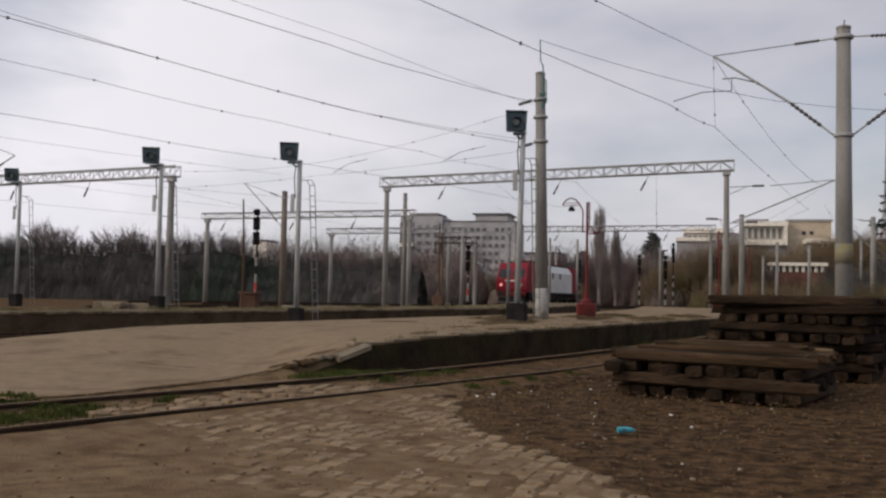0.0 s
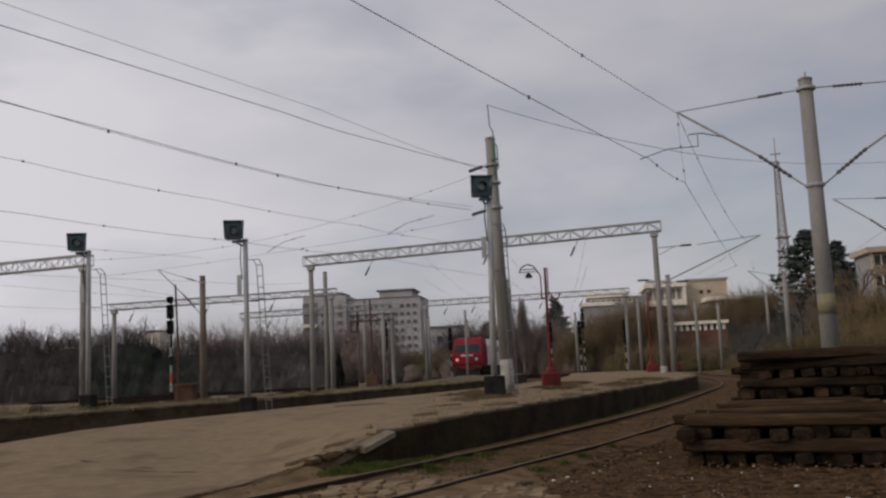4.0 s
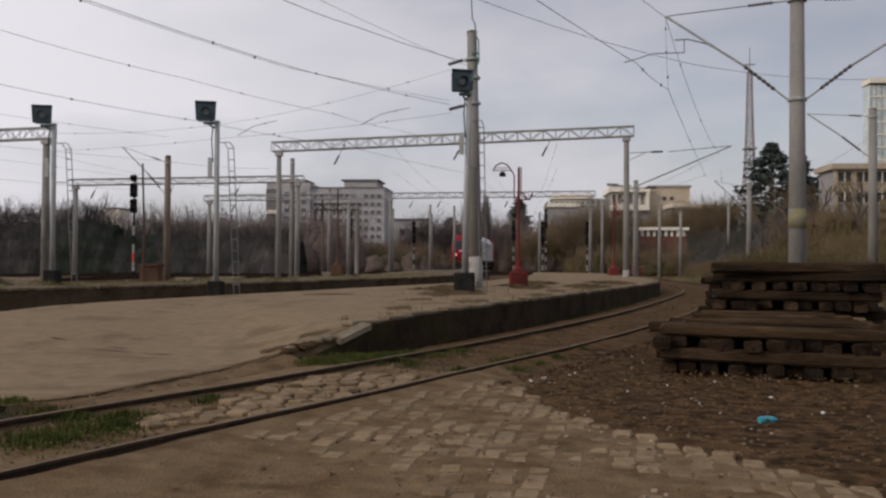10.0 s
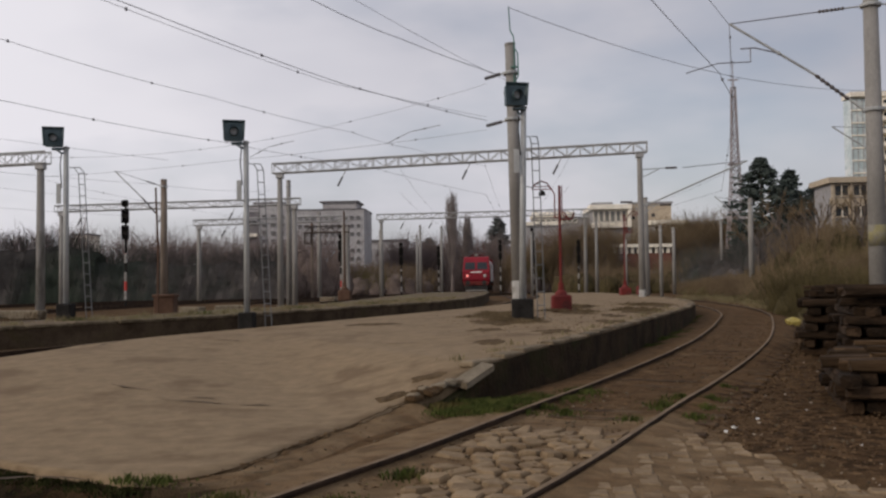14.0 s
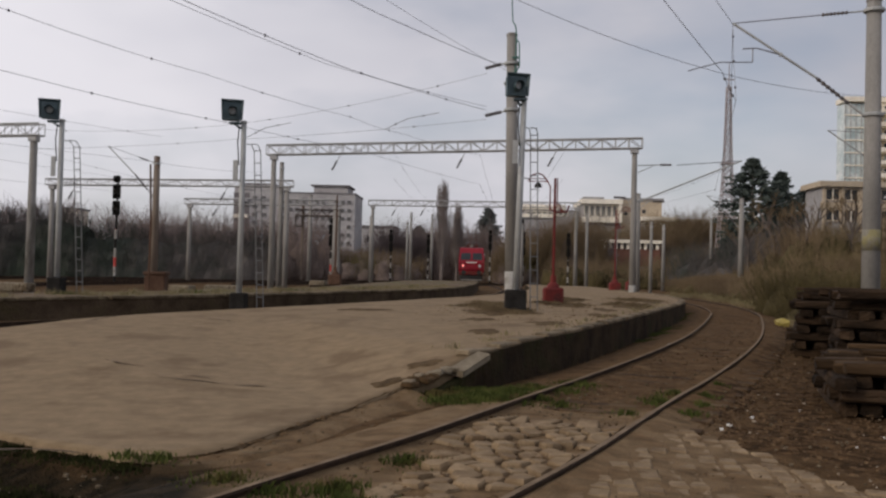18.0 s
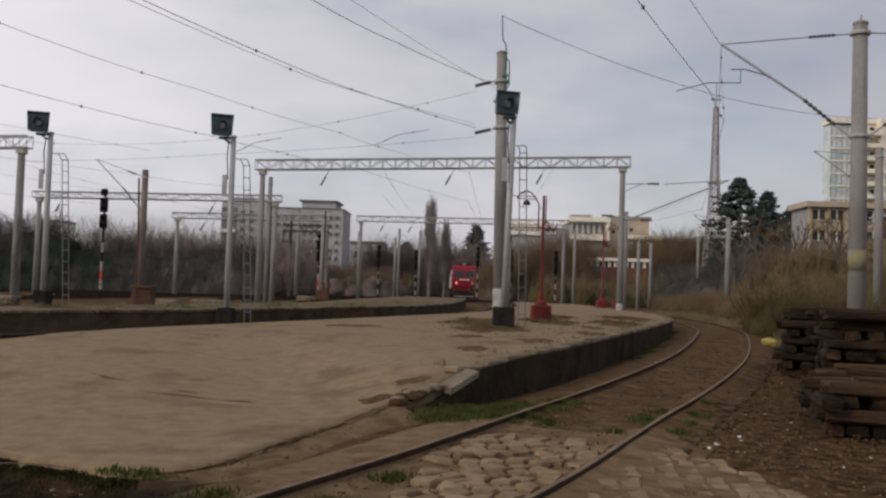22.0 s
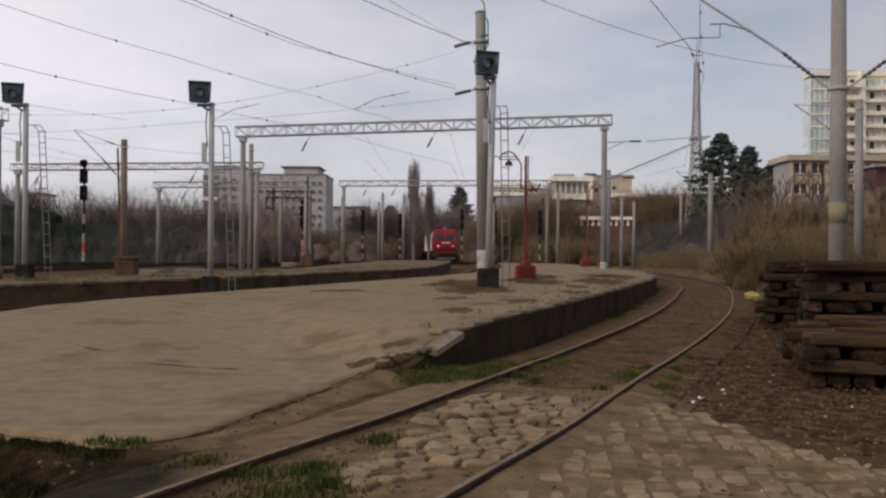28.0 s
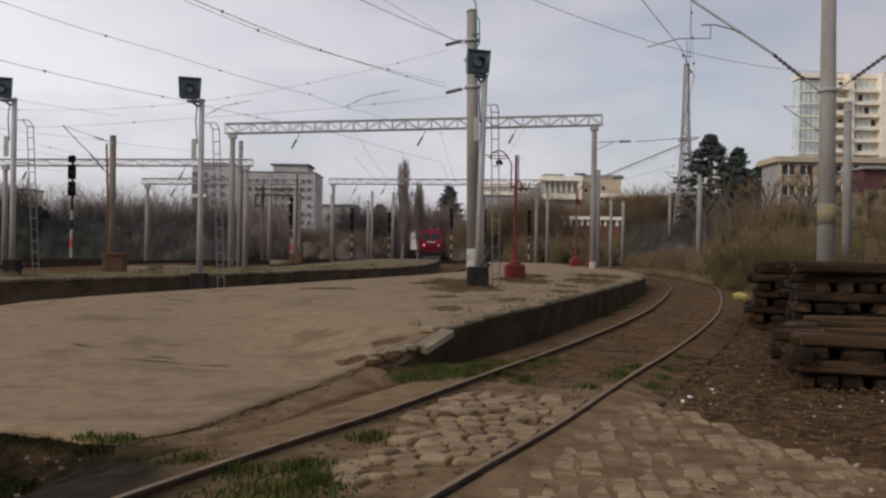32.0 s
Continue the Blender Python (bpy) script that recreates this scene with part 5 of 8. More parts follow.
def wire(pts, sag=0.0, r=0.011, label="thin overhead contact wire", clamps=0, name="overhead_wire"):
    """A wire through pts, sagging between each two; clamps: small fittings on it."""
    out = []
    for p, q in zip(pts, pts[1:]):
        p, q = Vector(p), Vector(q)
        k = 12
        for i in range(k):
            t = i / k
            w = p.lerp(q, t)
            w.z -= sag * 4 * t * (1 - t)
            out.append(w)
    out.append(Vector(pts[-1]))
    o = out[0].copy()
    ob = solid(name, Shape().tube([p - o for p in out], r * 0.55, 5), M_WIRE, label, "overhead wire", tuple(o), group="overhead wires")
    for i in range(clamps):
        j = int((i + 0.5) / clamps * (len(out) - 1))
        part("clamp", Shape().box(out[j] - o, (0.045, 0.045, 0.06), ch=0.008), M_WIRE, ob)
    return ob


def build_wires():
    # near track: contact and carrying wire, before and after the mast
    wire([(-8.9, -12, 5.75), (0.1, 9.0, 5.6), (4.9, 20.4, 5.62), (6.0, 23.5, 5.65), (11.2, 46.5, 5.75), (9.0, 78, 6.1)], 0.05, 0.012, clamps=8)
    wire([(-8.9, -12, 7.5), (5.98, 23.79, 7.48), (11.9, 46.8, 6.85), (9.0, 78, 7.0)], 0.5, 0.012, "sagging carrying wire above the near track", clamps=9)
    wire([(5.98, 23.79, 7.48), (6.0, 23.75, 6.6), (6.02, 23.55, 5.65)], 0.0, 0.009, "hanger below the bracket's tip", clamps=3)
    # second track
    wire([(-22.5, -5, 5.7), (-10.0, 21.5, 5.6), (-7.1, 27.7, 5.6), (-3.9, 34.0, 5.65), (0.2, 47.8, 5.9), (1.5, 78, 6.4)], 0.05, 0.012, clamps=9)
    wire([(-21.5, -6, 7.1), (-9.8, 21.0, 6.8), (-7.3, 27.0, 6.75), (-4.3, 33.9, 6.8), (-2.7, 38.2, 6.85), (0.2, 47.8, 7.3), (1.5, 78, 7.0)], 0.06, 0.012, "sagging carrying wire above the sunken track", clamps=9)
    # wires that end on the mast between the platforms
    wire([(-12.8, -3, 6.2), (-5.3, 16.8, 6.1), (-2.9, 22.9, 6.1), (0.3, 28.3, 6.14)], 0.03, 0.014, "dark wire anchored to the concrete mast", clamps=5)
    wire([(-13.5, -3, 7.0), (-6.1, 16.9, 6.35), (-3.4, 23.2, 6.25), (0.3, 28.6, 6.3)], 0.03, 0.010, "thin wire beside the anchored wire", clamps=4)
    wire([(-13.8, -1, 7.7), (-3.2, 20.8, 7.4), (-1.7, 24.0, 7.4), (0.9, 28.7, 7.45)], 0.04, 0.016, "dark feeder wire anchored to the concrete mast")
    wire([(-13.0, -1, 7.9), (-2.4, 20.7, 7.4), (0.9, 28.5, 7.3)], 0.05, 0.009, "thin wire beside the feeder")
    # cross spans from the mast to the yard gantry
    wire([(0.3, 29.4, 7.42), (-8.5, 34.5, 6.55), (-17.9, 39.7, 7.0)], 0.15, 0.010, "sagging cross-span wire over the yard", clamps=6)
    wire([(0.3, 29.4, 6.06), (-8.5, 34.5, 6.02), (-17.9, 39.7, 6.2)], 0.06, 0.010, "taut cross-span wire over the yard", clamps=4)
    for x, y, z in ((-2.1, 30.8, 6.32), (-7.2, 33.8, 6.4)):
        wire([(x + 1.0, y - 0.6, z + 0.05), (x, y, z - 0.05), (x - 0.75, y + 0.45, z - 0.33)], 0, 0.02, "bent registration arm on the cross-span", clamps=2, name="registration_arm")
    # feeder from the rod over to the bank
    wire([(0.97, 28.2, 9.32), (8.2, 32.0, 8.0), (16.5, 40.0, 9.0)], 0.15, 0.016, "dark feeder cable slung from the rod")
    # yard wires farther off
    for x0, y0, x1, y1, z0, z1 in ((-27.5, 14, -13.5, 42, 5.9, 6.0), (-27.5, 14, -13.5, 42, 7.4, 7.1), (-34, 20, -20.5, 56, 5.9, 5.8), (-34, 20, -20.5, 56, 7.5, 6.6), (-15, 56, -10, 78, 5.7, 6.4), (-15, 56, -10, 78, 6.6, 7.2), (-4.0, 48, -3.5, 78, 6.1, 6.4), (-4.0, 48, -3.5, 78, 7.3, 7.0), (4.2, 47.5, 3.8, 78, 6.2, 6.5), (4.2, 47.5, 3.8, 78, 7.5, 7.0), (-3.5, 78, -3, 150, 6.4, 6.6), (3.8, 78, 3, 150, 6.4, 6.6), (12, 47, 16, 65, 6.0, 6.2), (-18, 40, -13, 64, 6.1, 5.9)):
        wire([(x0, y0, z0), (x1, y1, z1)], 0.25, 0.011, "thin overhead wire above yard tracks", clamps=3)
    wire([(-15.6, 47.3, 6.6), (-10.5, 48.2, 6.3)], 0.1, 0.011, "thin overhead wire above yard tracks")
    wire([(16.5, 40.0, 6.6), (17.6, 65.5, 6.0)], 0.3, 0.011, "thin overhead wire above yard tracks")


build_wires()


# ---- light signals on tall posts ----
def main_signal(x, y, zb, h, label, ladder_top=0.86, head_dx=-0.3, lean=0.0, turn=0.0, bw=0.4):
    s = thing("railway_signal", label, "railway signal", (x, y, zb), turn, group="tall light signals")
    part("base", Shape().box((0, 0, 0.18), (bw, bw, 0.5 if bw < 0.45 else 0.62), ch=0.03), M_BLACK, s, "black painted concrete block")
    part("post", Shape().tube([(0, 0, 0.3), (lean, 0, h)], 0.08, 12, 0.068), M_STEEL, s, "grey steel tube post", smooth=True)
    part("post_cap", Shape().lathe([(0.09, 0), (0.09, 0.04), (0.03, 0.07)], 10, (lean, 0, h)), M_STEEL, s)
    hx, hz = lean + head_dx, h + 0.28
    hd = part("signal_head", Shape().box((hx, -0.1, hz), (0.46, 0.22, 0.48), ch=0.03), M_SIGBODY, s, "dark square lamp housing")
    hood = Shape()
    o = [(-0.22, -0.21, -0.23), (0.22, -0.21, -0.23), (0.22, -0.21, 0.23), (-0.22, -0.21, 0.23)]
    e = [(-0.26, -0.25, -0.24), (0.26, -0.25, -0.24), (0.29, -0.29, 0.29), (-0.29, -0.29, 0.29)]
    ii = [(a * 0.95, b, c * 0.95) for a, b, c in o]
    ei = [(a * 0.95, b, c * 0.95) for a, b, c in e]
    hood.add([(hx + a, b, hz + c) for a, b, c in o + e + ii + ei], [(0, 1, 5, 4), (1, 2, 6, 5), (2, 3, 7, 6), (3, 0, 4, 7), (9, 8, 12, 13), (10, 9, 13, 14), (11, 10, 14, 15), (8, 11, 15, 12), (4, 5, 13, 12), (5, 6, 14, 13), (6, 7, 15, 14), (7, 4, 12, 15)])
    hd.matrix_local = Matrix.Translation((hx, -0.1, hz)) @ pose(0, 0, 0, 0, 0, 18) @ Matrix.Translation((-hx, 0.1, -hz))
    part("hood", hood, M_SIGBODY, hd, "flared square sun hood")
    part("lens", Shape().add(*_lens(hx, hz)), M_LENS, hd, "round pale lens")
    part("visor", Shape().tube([(hx, -0.21, hz), (hx, -0.4, hz - 0.01)], 0.115, 12, 0.12, cap=False), M_SIGBODY, hd, "short lens visor")
    part("head_bracket", Shape().tube([(lean, 0, h - 0.15), (lean - 0.12, -0.05, h - 0.12), (hx + 0.05, -0.08, h - 0.02)], 0.03, 6).box((hx + 0.1, -0.08, h - 0.02), (0.3, 0.16, 0.06), ch=0.01), M_SIGBODY, s)
    lad = thing_part("ladder", s)
    top = h * ladder_top
    lx = lean * 0.7 + 0.24
    for sx in (-0.085, 0.085):
        part("stile", Shape().tube([(0.46 + sx, 0.45, 0.0), (lx + sx + 0.06, 0.3, top), (lx + sx + 0.02, 0.12, top + 0.14), (lx + sx - 0.12, 0.03, top + 0.14)], 0.013, 5), M_LADDER, lad)
    k = int(top / 0.3)
    for i in range(1, k + 1):
        t = i / k
        part("rung", Shape().tube([(0.46 + (lx + 0.06 - 0.46) * t - 0.085, 0.45 - 0.15 * t, top * t), (0.46 + (lx + 0.06 - 0.46) * t + 0.085, 0.45 - 0.15 * t, top * t)], 0.011, 4), M_LADDER, lad)
    part("ladder_stay", Shape().tube([(lean * 0.6, 0, top * 0.75), (lx, 0.32, top * 0.75)], 0.012, 4), M_LADDER, lad)
    part("cable", Shape().tube([(lean - 0.1, -0.06, h - 0.1), (lean - 0.13, -0.08, h - 0.5), (lean * 0.9 - 0.08, -0.09, h - 1.1)], 0.016, 5), M_BLACK, s)
    part("route_plate", Shape().box((lean * 0.8 - 0.16, -0.1, h - 1.25), (0.13, 0.025, 0.55), ch=0.005), M_STEEL, s)
    return s


def _lens(hx, hz):
    sh = Shape()
    n = 14
    vs = [(hx + 0.09 * math.cos(2 * math.pi * j / n), -0.225, hz + 0.09 * math.sin(2 * math.pi * j / n)) for j in range(n)] + [(hx, -0.26, hz)]
    return vs, [(j, n, (j + 1) % n) for j in range(n)]


def thing_part(name, parent):
    """A grouping Empty one level below its thing."""
    ob = new(name)
    ob.parent = parent
    return ob


main_signal(-5.98, 25.94, 0.45, 4.83, "tall grey signal post with black head and ladder")
main_signal(-11.3, 27.13, 0.72, 4.7, "tall grey signal post with black head and leaning ladder")
main_signal(-21.1, 33.0, 0.66, 5.0, "tall grey signal post with dark head beside the gantry")
main_signal(1.06, 23.8, 0.68, 4.95, "tallest grey signal post leaning against the concrete mast", 0.84, -0.2, lean=0.1, bw=0.5)


def small_signal(x, y, ztop, band, label):
    zb = land(x, y)
    h = ztop - zb
    s = thing("railway_signal", label, "railway signal", (x, y, zb), group="multi-aspect signals")
    k, z = 0, 0.0
    while z < h * 0.5:
        d = min(0.5, h * 0.5 - z)
        part("post_band", Shape().tube([(0, 0, z), (0, 0, z + d)], 0.075, 8), (M_BLACK, M_WHITEP, band, M_WHITEP)[k % 4], s)
        z, k = z + d, k + 1
    part("post", Shape().tube([(0, 0.05, z), (0, 0.05, h - 0.1)], 0.06, 8), M_BLACK, s)
    zz = h - 0.1
    for i, (n, w) in enumerate(((1, 0.34), (2, 0.4), (2, 0.38))):
        hh = 0.42 * n
        if zz - hh < h * 0.5:
            break
        b = part("signal_head", Shape().box((0, -0.05, zz - hh / 2), (w, 0.18, hh - 0.06), ch=0.03), M_BLACK, s)
        for j in range(n):
            part("visor", Shape().tube([(0, -0.14, zz - 0.2 - 0.42 * j), (0, -0.34, zz - 0.21 - 0.42 * j)], 0.11, 10, 0.12, cap=False), M_BLACK, b)
        zz -= hh + 0.05
    return s


small_signal(-19.31, 52.2, 6.5, M_REDBAND, "black multi-lamp signal on a red and white banded post")
small_signal(-11.2, 75.4, 5.75, M_REDBAND, "black multi-lamp signal on a red and white banded post")
for _x, _y, _z in ((5.12, 107.6, 7.9), (8.51, 89.6, 5.65), (1.55, 105, 6.5), (-8.3, 95, 5.9), (-5.4, 110, 6.1), (9.5, 100, 6.0), (4.4, 90, 5.7)):
    small_signal(_x, _y, _z, M_BLACK, "distant black signal on a black and white banded post")


# ---- red lamp posts on the platform ----
def red_post(x, y, zb, h, label, mat=None, head=True, mirror=1):
    mat = mat or M_RED
    s = thing("lamp_post", label, "lamp post", (x, y, zb), group="painted lamp posts")
    part("base", Shape().box((0, 0, 0.2), (0.58, 0.56, 0.5), ch=0.05).lathe([(0.2, 0.4), (0.17, 0.52), (0.09, 0.6), (0.08, 0.8)], 10), mat, s, "flared block base")
    part("post", Shape().tube([(0, 0, 0.6), (0, 0, h)], 0.046, 8, 0.036), mat, s)
    if head:
        m = mirror
        part("twin_tube", Shape().tube([(-0.14 * m, 0, h - 0.95), (-0.14 * m, 0, h - 0.25), (-0.22 * m, 0, h - 0.1)], 0.022, 6).tube([(0, 0, h - 0.93), (-0.18 * m, 0, h - 0.93)], 0.022, 5).tube([(0.07, 0, h), (0.07, 0, h - 0.85), (0.2, 0, h - 0.95)], 0.018, 5), mat, s)
        a = part("lamp_arm", Shape().tube([(-0.22 * m, 0, h - 0.1), (-0.36 * m, 0, h + 0.08), (-0.52 * m, 0, h + 0.14), (-0.7 * m, 0, h + 0.06), (-0.78 * m, 0, h - 0.08)], 0.022, 6).tube([(-0.28 * m, 0, h - 0.02), (-0.76 * m, 0, h - 0.02)], 0.014, 5).tube([(-0.22 * m, 0, h - 0.1), (-0.8 * m, 0, h - 0.1)], 0.014, 5), mat, s, "curved hoop arm")
        part("lamp_shade", Shape().lathe([(0.11, 0), (0.095, 0.08), (0.04, 0.15)], 10, (-0.5 * m, 0, h - 0.28)), M_BLACK, a)
        part("side_bracket", Shape().tube([(0.05, 0, h - 1.0), (0.35, 0, h - 0.98), (0.42, 0, h - 0.8)], 0.025, 5).tube([(0.1, 0, h - 0.75), (0.25, 0, h - 0.98)], 0.02, 5), mat, s)
    return s


red_post(2.38, 29.4, p1_near_z(29.4) - 0.02, 3.64, "red painted lamp post with hooped arm")
red_post(7.4, 51.9, land(7, 52) + 0.35, 4.3, "red painted lamp post with hooped arm", mirror=-1)
red_post(9.6, 60.5, land(9, 60) + 0.3, 3.9, "red painted post on block base", head=False)
solid("concrete_block", Shape().box((0, 0, 0.3), (0.62, 0.6, 0.62), ch=0.03).box((0, 0, 0.64), (0.7, 0.68, 0.1), ch=0.02), M_BRICKBOX, "rust-brown painted block with a cap slab", "concrete block", (-9.95, 31.3, land(-10, 31) + 0.40), 6)
solid("steel_pole", Shape().tube([(0, 0, -0.1), (0.02, 0, 2.0), (-0.05, 0, 4.0)], 0.035, 7, 0.03), M_BRICKBOX, "thin rusty steel pole beside the painted block", "pole", (-10.02, 30.75, land(-10, 31) + 0.42))
red_post(-6.47, 46.0, land(-6.5, 46) + 0.5, 4.15, "brown painted post on a block base", M_BRICKBOX, head=False)
_lg = thing("loading_gauge", "dark steel frame hanging between two posts", "loading gauge", (-13.0, 76.0, land(-13, 76)))
part("beam", Shape().box((0.6, 0, 5.78), (3.6, 0.3, 0.1), ch=0.02), M_FRAMEDK, _lg)
part("beam", Shape().box((0.6, 0, 5.3), (3.6, 0.3, 0.14), ch=0.02), M_FRAMEDK, _lg)
for _k in range(9):
    part("lattice_bar", Shape().tube([(-1.1 + 0.4 * _k, 0, 5.34 + 0.4 * (_k % 2)), (-0.7 + 0.4 * _k, 0, 5.74 - 0.4 * (_k % 2))], 0.04, 5), M_FRAMEDK, _lg)
part("hanging_frame", Shape().box((-1.15, 0, 4.88), (0.09, 0.2, 0.9), ch=0.02).box((-0.65, 0, 4.88), (0.09, 0.2, 0.9), ch=0.02).box((-0.9, 0, 4.45), (0.59, 0.2, 0.09), ch=0.02), M_FRAMEDK, _lg)
part("post", Shape().tube([(2.25, 0, 0), (2.25, 0, 5.9)], 0.16, 8), M_CONC, _lg, "pale concrete post")
part("post", Shape().tube([(-0.62, 0.25, 0), (-0.62, 0.25, 6.1)], 0.1, 8), M_RUSTMAST, _lg)
# concrete blocks lying in the yard
_rb = random.Random(77)
for _x, _y in ((-18.3, 39.2), (-19.3, 40.0), (-20.6, 39.5), (-21.6, 40.4), (-11.7, 39.6), (-10.9, 42.5), (-9.3, 58.5)):
    solid("concrete_block", Shape().box((0, 0, 0.2), (_rb.uniform(0.9, 1.5), 0.6, _rb.uniform(0.3, 0.46)), ch=0.04), M_SLAB, "weathered concrete block lying on the ground", "concrete block", (_x, _y, land(_x, _y) + 0.02), _rb.uniform(-20, 20), group="concrete blocks")


# ---- locomotive ----
def build_loco():
    """An electric locomotive; its space: y runs back from the near front, z up from the rail."""
    loco = thing("locomotive", "red and white electric locomotive with raised pantograph", "locomotive", (-10, 90, 1.0))
    L, W = 17.5, 1.48

    def cab(y0, sg):
        """A cab: sloped windscreen above, straight nose below."""
        prof = [(0.0, 1.1), (-0.12, 1.35), (-0.12, 2.15), (0.45, 3.2), (0.75, 3.62), (2.6, 3.72), (2.6, 1.1)]
        vs = [(sx * (W if z < 2.6 else W - 0.1), y0 + sg * y, z) for sx in (-1, 1) for y, z in prof]
        n = len(prof)
        fs = [tuple(range(n)), tuple(range(2 * n - 1, n - 1, -1))] + [(i, n + i, n + (i + 1) % n, (i + 1) % n) for i in range(n)]
        return Shape().add(vs, fs)

    part("cab", cab(0.0, 1), M_LOCORED, loco, "bright red cab")
    part("cab", cab(L, -1), M_LOCORED, loco, "bright red cab")
    body = Shape()
    prof = [(-W, 1.1), (-W, 3.0), (-W + 0.3, 3.5), (-0.8, 3.7), (0.8, 3.7), (W - 0.3, 3.5), (W, 3.0), (W, 1.1)]
    n = len(prof)
    body.add([(x, 2.6, z) for x, z in prof] + [(x, L - 2.6, z) for x, z in prof], [tuple(range(n - 1, -1, -1)), tuple(range(n, 2 * n))] + [(i, (i + 1) % n, n + (i + 1) % n, n + i) for i in range(n)])
    part("body", body, M_LOCOWHITE, loco, "white engine room sides")
    part("roof", Shape().box((0, L / 2, 3.74), (2.0, L - 4.5, 0.14), ch=0.04), M_UNDER, loco, "dark roof with equipment")
    for y0, sg in ((0.0, 1), (L, -1)):
        for sx in (-1, 1):
            g = Shape()
            y1, z1, y2, z2 = -0.02, 2.35, 0.38, 3.08
            q = [(sx * 0.12, y1, z1), (sx * 1.25, y1, z1), (sx * 1.18, y2, z2), (sx * 0.12, y2, z2)]
            g.add([(x, y0 + sg * (y - 0.035), z) for x, y, z in q] + [(x, y0 + sg * (y + 0.05), z - 0.02) for x, y, z in q], [(0, 1, 2, 3), (4, 7, 6, 5), (0, 4, 5, 1), (1, 5, 6, 2), (2, 6, 7, 3), (3, 7, 4, 0)])
            part("windscreen", g, M_GLASS, loco, "pale reflecting windscreen")
            hl = part("headlight", Shape().tube([(sx * 0.95, y0 - sg * 0.10, 1.72), (sx * 0.95, y0 - sg * 0.2, 1.72)], 0.17, 12), M_WHITEP, loco, "round headlight")
            part("lamp", Shape().tube([(sx * 0.95, y0 - sg * 0.19, 1.72), (sx * 0.95, y0 - sg * 0.22, 1.72)], 0.12, 12), M_LAMPGLOW if sx < 0 else M_LENS, hl, "glowing lamp" if sx < 0 else "unlit lamp")
            part("buffer", Shape().tube([(sx * 0.88, y0, 1.02), (sx * 0.88, y0 - sg * 0.5, 1.02)], 0.1, 10).tube([(sx * 0.88, y0 - sg * 0.5, 1.02), (sx * 0.88, y0 - sg * 0.55, 1.02)], 0.25, 14), M_UNDER, loco)
        part("buffer_beam", Shape().box((0, y0 - sg * 0.02, 0.95), (2.8, 0.25, 0.4), ch=0.03), M_RED, loco)
        part("snow_plough", Shape().box((0, y0 - sg * 0.05, 0.45), (2.5, 0.12, 0.5), ch=0.03), M_UNDER, loco)
        part("plough_edge", Shape().box((0, y0 - sg * 0.13, 0.24), (2.3, 0.04, 0.1), ch=0.01), M_WHITEP, loco)
        part("front_stripe", Shape().box((0, y0 - sg * 0.128, 2.08), (1.2, 0.02, 0.12)), M_PAPER, loco, "narrow white lettering strip")
        part("roof_lamp", Shape().lathe([(0.16, 0), (0.2, 0.12), (0.12, 0.26)], 10, (0, y0 + sg * 0.9, 3.7)), M_WHITEP, loco)
    for sx in (-1, 1):
        for y in (5.5, 8.0, 10.5):
            part("side_window", Shape().box((sx * (W + 0.005), y, 2.7), (0.03, 0.5, 0.5), ch=0.01), M_GLASS, loco)
        part("sill", Shape().box((sx * (W - 0.02), L / 2, 1.08), (0.12, L - 1.0, 0.2), ch=0.02), M_UNDER, loco)
        part("cab_door", Shape().box((sx * (W + 0.004), 2.2, 2.0), (0.03, 0.6, 1.7), ch=0.01), M_LOCORED, loco)
    for yb in (4.3, L - 4.3):
        b = part("bogie", Shape().box((-1.1, yb, 0.7), (0.16, 5.4, 0.4), ch=0.04).box((1.1, yb, 0.7), (0.16, 5.4, 0.4), ch=0.04).box((0, yb, 0.75), (2.2, 1.0, 0.3), ch=0.03), M_UNDER, loco)
        for dy in (-2.1, 0, 2.1):
            for sx in (-1, 1):
                part("wheel", Shape().tube([(sx * 0.7, yb + dy, 0.62), (sx * 0.84, yb + dy, 0.62)], 0.62, 20), M_UNDER, b)
    part("tank", Shape().box((0, L / 2, 0.75), (2.4, 3.0, 0.6), ch=0.06), M_UNDER, loco)
    for y0, up in ((4.2, 0.35), (L - 4.2, 1.75)):
        p = thing_part("pantograph", loco)
        part("frame", Shape().box((0, y0, 3.9), (1.5, 1.6, 0.1), ch=0.02), M_RED, p)
        for sx in (-0.45, 0.45):
            part("lower_arm", Shape().tube([(sx, y0 - 0.6, 3.95), (sx * 0.9, y0 + 0.9, 3.95 + up * 0.5)], 0.03, 5), M_RED, p)
            part("upper_arm", Shape().tube([(sx * 0.9, y0 + 0.9, 3.95 + up * 0.5), (sx * 0.7, y0 - 0.1, 3.95 + up)], 0.025, 5), M_RED, p)
        part("collector", Shape().tube([(-0.95, y0 - 0.1, 3.85 + up), (-0.7, y0 - 0.1, 3.97 + up), (0.7, y0 - 0.1, 3.97 + up), (0.95, y0 - 0.1, 3.85 + up)], 0.03, 5), M_WIRE, p)
    for ob in loco.children_recursive:
        if ob.data:
            ob.data.transform(Matrix.Diagonal((1.04, 1.12, 1.13, 1)))
    return loco


LOCO = build_loco()


# ---- buildings ----
def block(b, name, x0, y0, x1, y1, z0, z1, mat, label=""):
    return part(name, Shape().box(((x0 + x1) / 2, (y0 + y1) / 2, (z0 + z1) / 2), (x1 - x0, y1 - y0, z1 - z0)), mat, b, label)


WINDOW = {}


